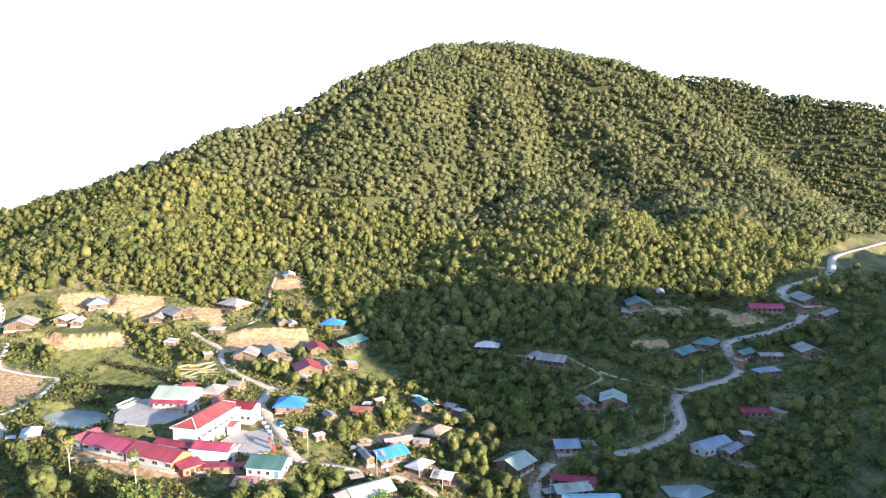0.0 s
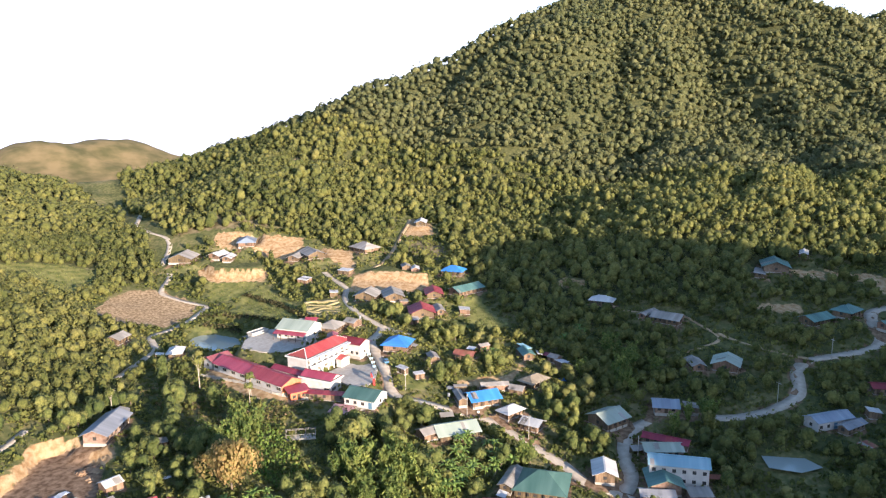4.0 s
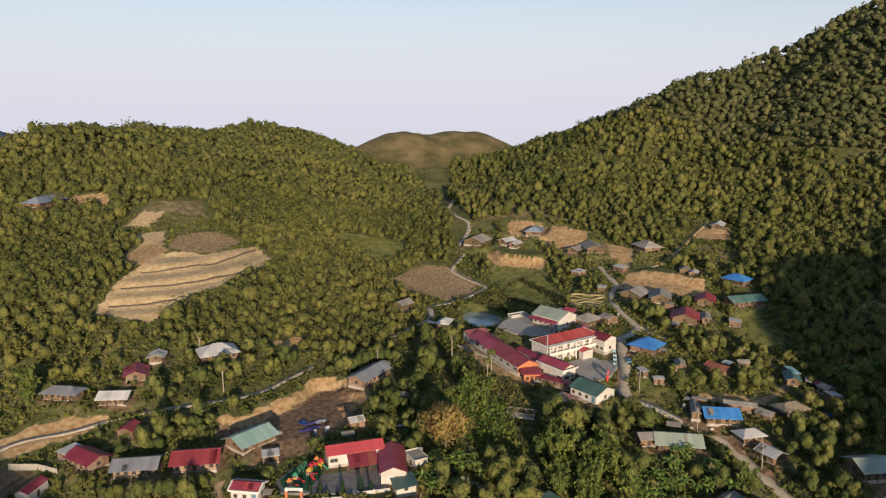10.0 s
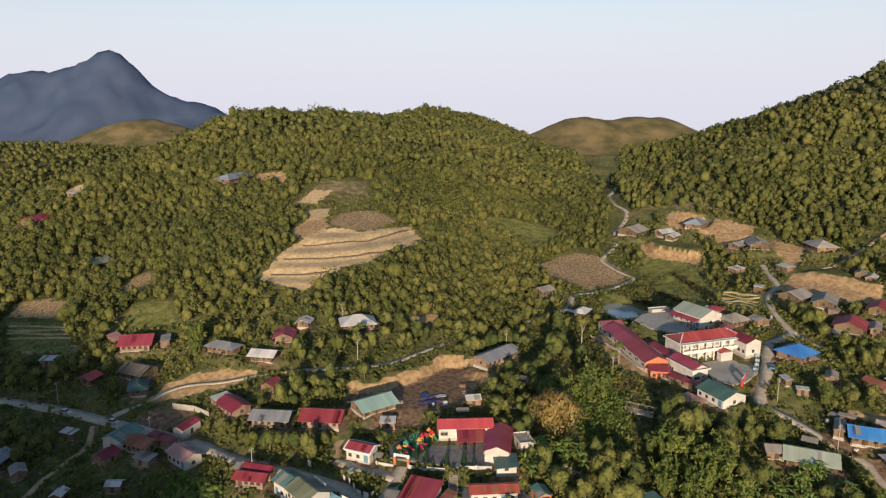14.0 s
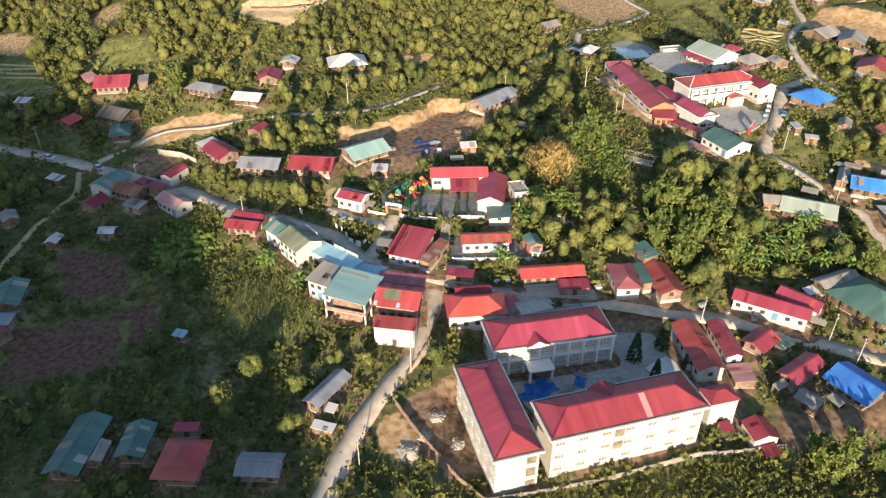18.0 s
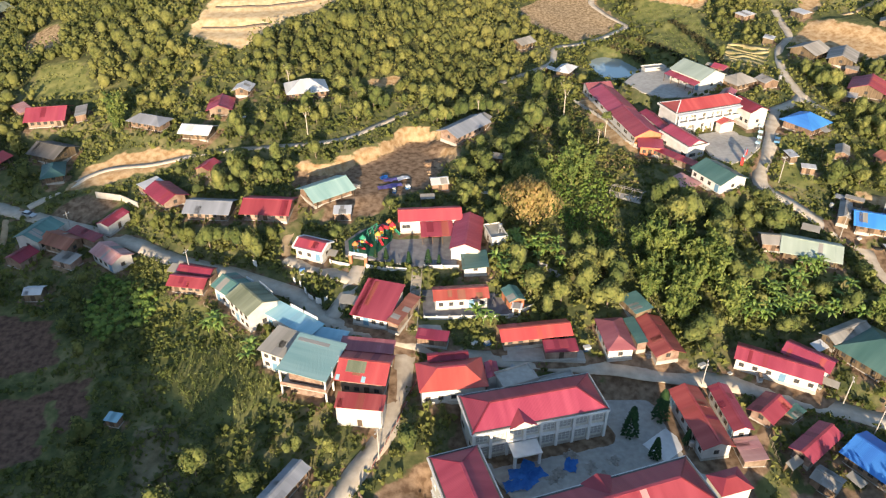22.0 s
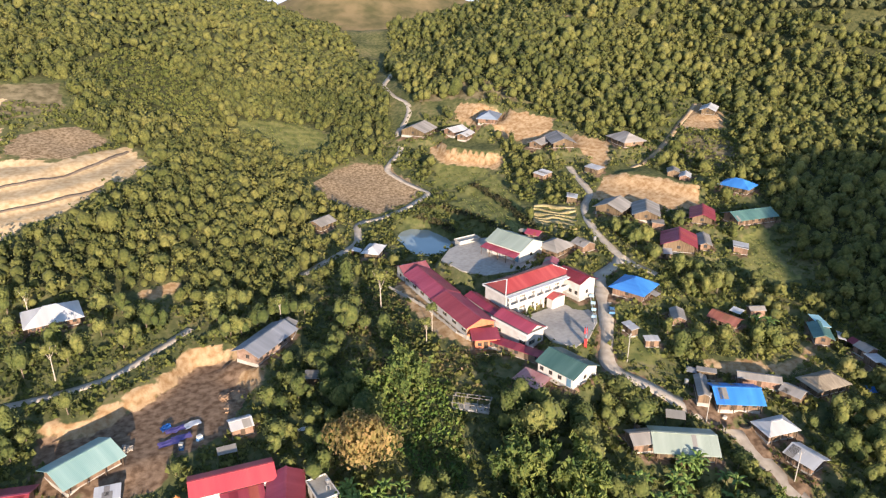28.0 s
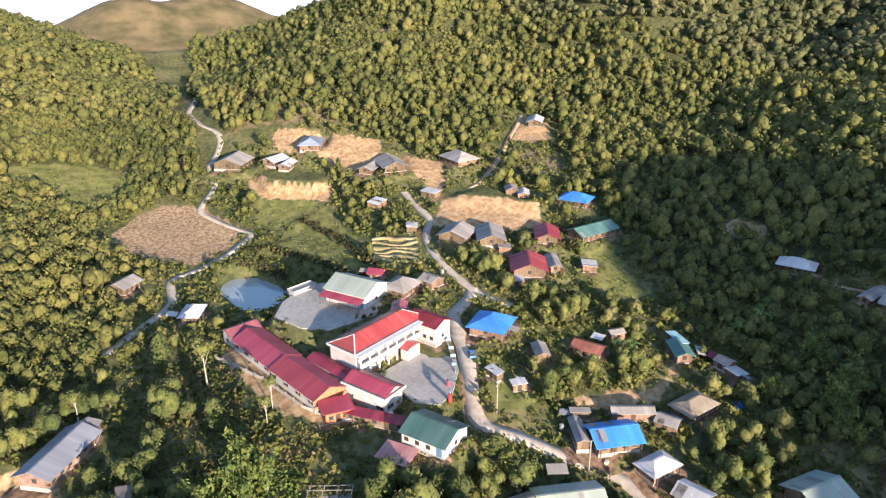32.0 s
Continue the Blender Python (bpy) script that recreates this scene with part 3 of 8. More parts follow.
house(-59.9, 196.9, -8.6, -6, 13.5, 9.1, 3.2, "gable", "slate", "brick")
house(-43.3, 196.3, -8.3, -6, 14.2, 10.7, 3.2, "gable", "red", "brick")
house(-22.3, 194.3, -8.2, 1, 5.2, 4.3, 2.4, "shed", "lgray", "wood")
house(-86.9, 194.2, -10.2, 68, 8.8, 4.4, 3.0, "gable", "dred", "white")
house(-105.7, 189.7, -11.9, 71, 10.3, 8.4, 3.6, "gable", "teal", "white")
house(-97.8, 185.5, -12.2, -25, 10.6, 7.2, 3.4, "gable", "rust", "brick")
house(-92.2, 187.5, -11.6, -31, 11.1, 3.5, 3.4, "shed", "dred", "brick")
house(-107.0, 180.8, -13.4, 65, 6.4, 6.1, 3.0, "gable", "dred", "brick")
house(-94.3, 178.9, -13.1, -24, 6.6, 4.4, 2.8, "shed", "gray", "brick")
house(-82.6, 179.6, -12.6, -39, 10.8, 6.8, 3.2, "gable", "pink", "white")
house(-125.0, 194.1, -12.0, -21, 5.4, 3.5, 2.4, "shed", "lgray", "wood")
house(-98.4, 167.5, -14.9, 1, 4.8, 4.0, 2.4, "gable", "lgray", "wood")
house(-157.3, 242.2, -5.5, 1, 6.0, 4.7, 2.4, "shed", "lgray", "wood")
house(14.5, 239.6, -3.9, 47, 17.9, 9.2, 3.4, "gable", "slate", "brick")
house(20.7, 245.8, -3.5, 68, 6.4, 5.7, 3.0, "gable", "gray", "wood")
house(5.3, 208.1, -6.5, 9, 5.4, 5.0, 2.4, "gable", "lgray", "wood")
house(24.3, 221.2, -4.7, 81, 4.4, 3.8, 2.0, "shed", "gray", "wood")
house(-76.7, 94.8, -22.7, 87, 15.8, 7.6, 3.4, "gable", "green", "wood")
house(-65.3, 96.1, -22.6, -89, 9.6, 6.2, 3.2, "gable", "green", "wood")
house(-72.3, 93.6, -22.6, -89, 5.6, 3.7, 2.6, "gable", "gray", "wood")
house(-54.0, 91.2, -22.9, 88, 10.5, 9.6, 3.6, "hip", "rred", "brick")
house(-55.9, 100.0, -22.4, 1, 5.3, 2.5, 2.8, "shed", "red", "brick")
house(-38.0, 90.1, -22.6, -2, 9.2, 6.2, 3.2, "gable", "slate", "brick")
house(-27.1, 109.2, -20.1, 59, 11.8, 4.6, 3.2, "gable", "slate", "wood")
house(-26.8, 100.0, -21.2, -16, 5.1, 2.4, 2.2, "shed", "lgray", "wood")
house(218.6, 198.0, 8.1, -67, 11.4, 8.0, 3.2, "hip", "lgray", "wood")
house(219.6, 174.9, 6.9, 4, 12.1, 4.2, 2.8, "gable", "gray", "wood")
house(220.6, 165.6, 6.4, -81, 13.2, 9.8, 3.0, "gable", "gray", "wood")
house(198.6, 140.7, -2.0, 47, 10.1, 6.0, 2.8, "gable", "gray", "wood")
house(205.6, 131.8, -1.5, 21, 11.5, 10.8, 3.2, "gable", "greengray", "wood")
house(149.3, 146.1, -11.4, -8, 11.9, 11.2, 3.4, "gable", "greengray", "wood")
house(169.2, 135.9, -9.2, -52, 9.6, 8.8, 3.0, "gable", "bluegray", "brick")
house(174.6, 129.1, -9.1, 40, 5.2, 5.0, 2.8, "shed", "gray", "brick")
house(152.4, 125.4, -13.6, -71, 15.3, 5.2, 3.2, "gable", "dred", "brick")
house(148.1, 124.4, -14.5, -43, 13.0, 7.6, 3.0, "gable", "greengray", "brick")
house(141.3, 114.7, -16.6, -55, 18.5, 8.4, 6.2, "gable", "lblue", "white")
house(134.5, 115.5, -17.4, 41, 11.6, 11.0, 3.4, "gable", "teal", "brick")
house(127.6, 113.5, -18.3, -48, 10.6, 5.6, 3.0, "gable", "slate", "brick")
house(136.7, 104.9, -18.1, -43, 7.2, 5.1, 3.0, "shed", "gray", "brick")
house(125.2, 130.4, -16.5, 39, 10.3, 7.9, 3.4, "gable", "lgray", "wood")
house(284.7, 149.0, 22.4, 28, 16.1, 12.7, 3.2, "gable", "teal", "brick")
house(275.8, 151.8, 20.5, 21, 13.5, 5.2, 2.6, "shed", "gray", "wood")
house(252.7, 118.0, 9.6, -15, 13.8, 8.7, 3.0, "gable", "teal", "wood")
house(265.5, 110.8, 11.8, -5, 11.7, 9.0, 3.2, "hip", "teal", "wood")
house(197.0, 91.7, -8.5, -24, 15.9, 7.2, 3.2, "gable", "bluegray", "white")
house(197.7, 84.8, -8.9, -12, 11.3, 4.7, 3.0, "gable", "slate", "brick")
house(190.3, 77.6, -10.9, -17, 5.0, 4.1, 2.6, "shed", "rust", "wood")
house(305.6, 144.4, 26.9, 20, 12.1, 4.1, 2.2, "gable", "lgray", "wood")
house(223.5, 82.3, -2.3, -54, 11.9, 6.2, 3.2, "gable", "dred", "brick")
house(227.3, 75.3, -1.7, 72, 8.0, 5.2, 2.8, "shed", "gray", "wood")
house(264.4, 94.6, 10.1, -20, 10.6, 6.1, 3.0, "gable", "teal", "wood")
house(266.6, 84.3, 9.8, -57, 10.4, 4.9, 3.0, "gable", "gray", "wood")
house(276.3, 71.1, 12.1, 33, 11.5, 10.3, 3.0, "gable", "gray", "wood")
house(253.9, 83.3, 6.3, -41, 11.7, 5.5, 3.0, "hip", "bluegray", "wood")
house(311.7, 94.8, 22.2, -61, 16.8, 8.9, 3.0, "gable", "red", "brick")
house(328.5, 78.9, 25.5, 33, 17.2, 10.9, 3.0, "gable", "gray", "wood")
house(314.1, 68.1, 22.0, -13, 18.3, 5.7, 2.8, "gable", "gray", "wood")
house(209.2, 82.0, -6.0, 34, 4.4, 4.4, 2.4, "shed", "lgray", "wood")
house(367.1, 57.4, 30.0, 33, 18.1, 6.7, 2.8, "gable", "gray", "wood")
house(-113.2, 140.2, -18.0, -77, 11.7, 7.3, 3.0, "gable", "green", "wood")
house(-111.1, 131.3, -18.8, 0, 5.8, 4.4, 2.6, "shed", "bluegray", "brick")
house(-110.1, 126.3, -19.3, -29, 5.6, 5.5, 3.0, "gable", "dred", "brick")
house(-140.2, 177.8, -14.4, 85, 13.3, 7.3, 3.0, "gable", "slate", "wood")
house(-130.4, 174.5, -14.5, -52, 6.2, 4.6, 2.4, "gable", "gray", "wood")
house(-66.0, 128.2, -19.6, -15, 3.3, 2.5, 2.0, "shed", "lblue", "wood")
house(-112.6, 164.1, -15.7, 87, 4.7, 3.8, 2.2, "gable", "lgray", "wood")
house(-134.0, 226.8, -6.7, 75, 7.1, 6.7, 2.4, "gable", "coral", "wood")
house(-136.5, 253.9, -0.5, -47, 9.3, 4.5, 2.4, "shed", "pink", "wood")
house(-240.3, 387.1, 23.7, 66, 14.8, 13.4, 3.0, "gable", "dred", "wood")
house(-182.5, 336.0, 10.4, 65, 13.1, 11.5, 3.0, "gable", "moss", "wood")
house(-135.3, 422.7, 44.0, 67, 24.7, 11.9, 3.0, "hip", "bluegray", "wood")
house(-230.7, 416.5, 36.0, 68, 13.3, 7.0, 2.4, "gable", "lgray", "wood")
house(-28.0, 204.3, -6.9, 36, 14.2, 11.0, 2.6, "gable", "teal2", "wood")
WING_BLOCK, LONG_BLOCK, COURT_BLOCK, MAIN_SCHOOL = 0, 1, 2, 58


# terraced field
RICE = np.array([(122, 302), (136, 289), (133, 274), (117, 283)], float)

# bare, cut or tilled ground: kind, outline, level (None: as it lies), width of the bank
COVER = []


def patch(kind, outline, level=None, bank=3.0):
    COVER.append((kind, np.array(outline, float), level, bank))


patch("pale", [(-88, 291), (-82, 316), (-67, 346), (-47, 346), (-24, 367), (-16, 349), (-43, 309), (-53, 302), (-65, 281)])
patch("pale", [(-90, 384), (-82, 404), (-72, 402), (-78, 384)])
patch("scrub", [(-93, 381), (-81, 412), (-54, 418), (-49, 397), (-76, 379)])
patch("pale", [(-84, 372), (-70, 378), (-68, 362), (-78, 356)])
patch("soil", [(-122, 428), (-104, 426), (-100, 413), (-117, 414)])
patch("soil", [(123, 393), (129, 404), (138, 396), (146, 384), (164, 364), (159, 358), (175, 334), (170, 324), (161, 312), (160, 336), (143, 353), (137, 366), (127, 386)])
patch("soil", [(146, 296), (149, 288), (163, 275), (178, 271), (184, 279), (171, 296), (159, 307)])
patch("green", [(160, 310), (170, 299), (184, 284), (191, 287), (178, 302), (167, 312)], 16.5, 9.0)
patch("soil", [(104, 377), (105, 362), (116, 350), (125, 342), (131, 347), (128, 355), (118, 364), (110, 376)])
patch("green", [(110, 374), (111, 364), (118, 356.5), (125, 350), (130, 353), (131, 365), (120, 379)], 16.3, 2.4)
patch("dry", [(47, 359), (59, 374), (72, 380), (84, 368), (91, 347), (85, 335), (68, 327), (58, 333), (49, 346)])
patch("grass", [(99, 367), (122, 341), (118, 303), (113, 290), (102, 287), (91, 295), (83, 316), (74, 318), (87, 329), (105, 334)])
patch("grass", [(40, 430), (66, 412), (60, 396), (50, 380), (34, 395)])
patch("scrub", [(118, 432), (136, 424), (158, 404), (154, 388), (130, 408), (114, 420)])
patch("dirt", [(-38, 210), (-26, 205), (-12, 204), (0, 206), (8, 222), (11.7, 236.4), (2.9, 241.5), (-4.3, 242.3), (-13, 229.7), (-29, 218.7), (-38.6, 218.8)], -6.8, 1.6)
patch("soil", [(-39.4, 221.4), (-29.8, 221.3), (-13.8, 232.3), (-5.1, 244.9), (2.1, 244.1), (10.9, 239.0), (11.7, 235.6), (2.9, 240.7), (-4.3, 241.5), (-13.0, 228.9), (-29.0, 217.9), (-38.6, 218.0)])
patch("soil", [(6, 233), (13, 232), (12, 224), (6, 222)])
patch("dirt", [(-108, 202.5), (-106, 206.5), (-98.5, 209.5), (-89, 204), (-91, 198.5), (-97.5, 197.5)])
patch("soil", [(-108, 211), (-104, 223), (-95, 227), (-82, 228), (-70, 225), (-79, 218.5), (-97, 213)])
patch("tilled", [(-112, 158), (-106, 162), (-91, 158), (-84, 145), (-99, 141)])
patch("tilled", [(-109, 130), (-84, 137), (-79, 120), (-104, 112)])
patch("tilled", [(-83, 141), (-76, 140), (-73, 128), (-79, 126)])
patch("scrub", [(-62, 128), (-52, 126), (-46, 112), (-58, 110)])
patch("dirt", [(-13, 105), (0, 117), (7, 92), (1, 88), (-9, 98)])
patch("soil", [(-16, 100), (-13, 105), (-7, 100), (-8, 93), (-14, 94)])
patch("grass", [(167, 248), (180, 242), (171, 227), (159, 226), (161, 237)])
patch("scrub", [(210, 332), (229, 319), (211, 290), (192, 301)])
patch("soil", [(215, 336), (241, 362), (246, 348), (235, 331), (222, 331)])
patch("meadow", [(-198, 284), (-170, 277), (-152, 250), (-180, 256)])
patch("dry", [(-205, 303), (-190, 304), (-178, 298), (-173, 283), (-188, 286), (-202, 289)])
patch("dry", [(-180, 261), (-153, 256), (-149, 249), (-175, 253)])
patch("meadow", [(-141, 284), (-124, 281), (-115, 262), (-128, 262), (-140, 268)])
patch("dry", [(-157, 312), (-148, 318), (-141, 306), (-144, 297), (-155, 298)])
patch("soil", [(252, 145), (264, 129), (258, 125), (250, 139)])
patch("soil", [(288, 147), (299, 132), (292, 128), (285, 139)])
patch("grass", [(268, 165), (282, 160), (276, 154), (264, 158)])
patch("soil", [(299, 134), (308, 115), (302, 93), (293, 103), (298, 116)])
patch("dirt", [(-30, 192), (-12, 196), (-10, 206), (-24, 206)])
patch("dirt", [(71, 108), (80, 107), (87.5, 108), (112, 110), (108, 98), (87, 94), (77.6, 95), (70, 98.5)])
patch("grass", [(128, 212), (150, 222), (156, 212), (138, 202)])
patch("grass", [(108, 224), (118, 226), (122, 214), (112, 208)])
# bare yard given grass cover, whose darker green stands for the grove's shade
patch("grass", [(79, 170), (86, 180), (92, 180), (90, 170), (107, 164), (104, 160), (88, 166)])
patch("meadow", RICE)
patch("soil", [(-264, 390), (-250, 402), (-240, 396), (-254, 385)])
patch("pale", [(-250, 428), (-240, 438), (-228, 432), (-240, 422)])
patch("scrub", [(-290, 420), (-262, 440), (-250, 420), (-276, 405)])
patch("soil", [(-132, 424), (-124, 432), (-118, 426), (-126, 418)])
patch("grass", [(-76, 180), (-66, 176), (-64, 166), (-54, 160), (-44, 151), (-35, 145), (-29, 132), (-38, 125), (-52, 129), (-60, 139), (-74, 150), (-82, 158), (-82, 172)])
patch("soil", [(215, 462), (221, 471), (227, 468), (220, 458)])
patch("soil", [(141, 188.5), (158, 193), (157, 190.5), (142, 186.5)])
patch("dirt", [(4, 106), (7, 133), (66, 138), (71, 118), (63, 104), (30, 99), (20, 100)])
# earth yard in grass cover, shade over it put in as darker ground
patch("grass", [(60, 112), (68, 112), (70, 104), (66, 97), (60, 101)])
patch("soil", [(-83, 346), (-78, 353), (-71, 358), (-70, 344), (-74, 337), (-82, 337)])
patch("soil", [(-19, 271), (-9, 277), (-7, 272.5), (-17, 268)])
patch("dry", [(-66, 353), (-63, 371), (-43, 381), (-31, 371), (-44, 349), (-57, 347)])
patch("soil", [(-84, 344), (-78, 359), (-69, 362), (-66, 348), (-71, 333), (-79, 332)])
# two stepped fields above the pond
patch("grass", [(85, 322), (93, 319), (97, 308), (101.5, 294), (103.5, 284), (95, 289), (91.5, 298), (90, 309)], 0.6, 2.0)
patch("meadow", [(98, 323), (110, 331), (112.5, 313), (112.5, 298), (112.5, 284), (108.5, 281), (105.5, 296), (101, 311)], 4.2, 2.0)
# mown and grazed meadows of the upper valley
patch("meadow", [(17, 417), (33, 429), (53, 427), (67, 410), (60, 400), (47, 381), (37, 378), (36, 398), (21, 404)])
patch("meadow", [(103, 362), (118, 349), (123, 342), (112, 337), (102, 336), (97, 343)])
patch("meadow", [(112, 333), (123, 338), (120, 306), (112, 290), (107, 303), (110, 322)])
patch("meadow", [(180, 249), (190, 248), (181, 232), (180, 221), (172, 222), (166, 229)])
patch("meadow", [(111, 213), (119, 210), (115, 201), (110, 199), (106, 203)])
patch("soil", [(57, 263), (61, 262.5), (64, 244), (66.5, 229), (70, 223), (67, 219), (61.5, 227), (58, 243)])
patch("soil", [(125, 196), (133, 196), (146, 189), (142, 187), (128, 192.5)])
patch("soil", [(223, 229), (232, 231), (234, 220), (227, 216)])
# paved yards: outline, level
SCHOOL_YARD = [(88, 229), (111.8, 236), (111.6, 231), (105.8, 219.5), (98.5, 211.5), (93, 208.5), (88.5, 213)]
UPPER_YARD = [(74, 266), (79.5, 274), (90, 281), (96, 280), (104, 268), (104, 257), (98.5, 251), (84, 250), (78, 255)]
LOWER_YARD = [(10, 119), (13, 131), (42, 137), (60, 134.5), (65, 122), (60, 110), (36, 105), (18, 105)]
PLAY_YARD = [(-20.2, 176.2), (-12.7, 174), (-1, 170.2), (9, 170.8), (9, 188), (-5.5, 188), (-6, 192), (-10, 192.5), (-17, 188.5), (-21, 183)]
HOUSE_YARD = [(-0.1, 164), (2.5, 164.2), (17, 163.6), (21.5, 159.6), (26.5, 157), (20.8, 153.3), (9.4, 153.2), (0.2, 153.8)]
for outline, level in ((SCHOOL_YARD, 0.0), (UPPER_YARD, 4.5), (LOWER_YARD, -20.0), (PLAY_YARD, -9.2), (HOUSE_YARD, -12.1), ([(18, 143.5), (28, 146.5), (37, 143), (37, 139.5), (18, 140)], height(28, 143)), ([(-1, 152.2), (4, 152.2), (5, 148), (-1, 147)], height(1, 150))):
    YARDS.append((np.array(outline, float), level))
POND = np.array([(70, 306), (73, 313), (78, 315), (84, 312), (88, 302), (88.5, 294), (84, 287), (77, 285), (72, 290)], float)
VALLEY_POND = np.array([(169, 101), (177, 91), (175, 85), (167, 88), (163, 96)], float)
LAKES.append((POND, -2.6))
LAKES.append((VALLEY_POND, -13.2))


# where the forest stands
MOUNTAIN = np.array([(116, 500), (111, 430), (116, 414), (132, 410), (146, 400), (150, 392), (166, 372), (180, 347), (198, 334), (222, 352), (238, 372), (250, 345), (236, 322), (240, 300), (215, 275), (204, 262), (195, 238), (184, 214), (190, 200), (212, 208), (238, 190), (245, 165), (262, 158), (288, 152), (312, 140), (322, 110), (345, 100), (420, 92), (600, 66), (1100, -60), (1250, 300), (1000, 700), (700, 760), (400, 760), (180, 720)], float)
FAR_WOOD = np.array([(-330, 300), (-200, 300), (-330, 320), (-330, 640), (-160, 820), (-330, 930), (-600, 930), (-680, 640), (-460, 420)], float)
WEST_HILL = np.array([(-330, 320), (-200, 300), (-140, 262), (-105, 262), (-94, 290), (-90, 320), (-74, 352), (-92, 378), (-96, 384), (-82, 415), (-50, 421), (-44, 395), (-28, 372), (-12, 352), (-14, 335), (-40, 305), (-52, 298), (-62, 276), (-40, 270), (-12, 268), (18, 262), (34, 286), (44, 310), (42, 345), (43, 372), (58, 380), (72, 386), (82, 380), (93, 404), (103, 440), (100, 475), (112, 500), (120, 700), (20, 900), (-160, 820), (-330, 640)], float)


def inside(poly, x, y):
    """Signed distance to an outline, positive inside."""
    d = np.full(x.shape, 1e9)
    odd = np.zeros(x.shape, bool)
    for a, b in zip(poly, np.roll(poly, -1, 0)):
        e = b - a
        t = np.clip(((x - a[0]) * e[0] + (y - a[1]) * e[1]) / (e @ e), 0, 1)
        d = np.minimum(d, np.hypot(x - a[0] - t * e[0], y - a[1] - t * e[1]))
        cross = ((a[1] > y) != (b[1] > y)) & (x < (b[0] - a[0]) * (y - a[1]) / (b[1] - a[1] + 1e-12) + a[0])
        odd ^= cross
    return np.where(odd, d, -d)


def ease(v):
    v = np.clip(v, 0, 1)
    return v * v * (3 - 2 * v)


def near_box(x, y, cx, cy, turn, hl, hw):
    """Distance outside a turned box, negative inside."""
    c, s = math.cos(radians(turn)), math.sin(radians(turn))
    u, v = np.abs(c * (x - cx) + s * (y - cy)) - hl, np.abs(-s * (x - cx) + c * (y - cy)) - hw
    return np.where((u < 0) & (v < 0), np.maximum(u, v), np.hypot(np.maximum(u, 0), np.maximum(v, 0)))


def ripple(x, y, size, seed=0.0):
    """Smooth uneven waves for edges and slopes."""
    a, b = x / size, y / size
    return (np.sin(a * 1.7 + 1.3 * np.sin(b * 1.1 + seed)) + np.sin(b * 2.1 + 1.7 * np.sin(a * 0.9 + 2 * seed)) + 0.6 * np.sin(3.1 * a + 2.3 * b + seed)) / 2.6


# the great spur of the mountain and the gullies to either side: line, rise, half width
MOUNTAIN_FOLDS = [
    ([(560, 400), (505, 335), (480, 290), (420, 230), (345, 165)], 11.0, 26),
    ([(590, 380), (545, 325), (518, 278), (470, 217), (365, 150)], -9.0, 22),
    ([(560, 440), (508, 394), (470, 358), (440, 330), (375, 304), (285, 266)], -7.0, 20),
]


def line_gap(points, x, y):
    """Distance to a line through the points."""
    d = np.full(x.shape, 1e9)
    for a, b in zip(points, points[1:]):
        ex, ey = b[0] - a[0], b[1] - a[1]
        s = np.clip(((x - a[0]) * ex + (y - a[1]) * ey) / (ex * ex + ey * ey), 0, 1)
        d = np.minimum(d, np.hypot(x - a[0] - s * ex, y - a[1] - s * ey))
    return d


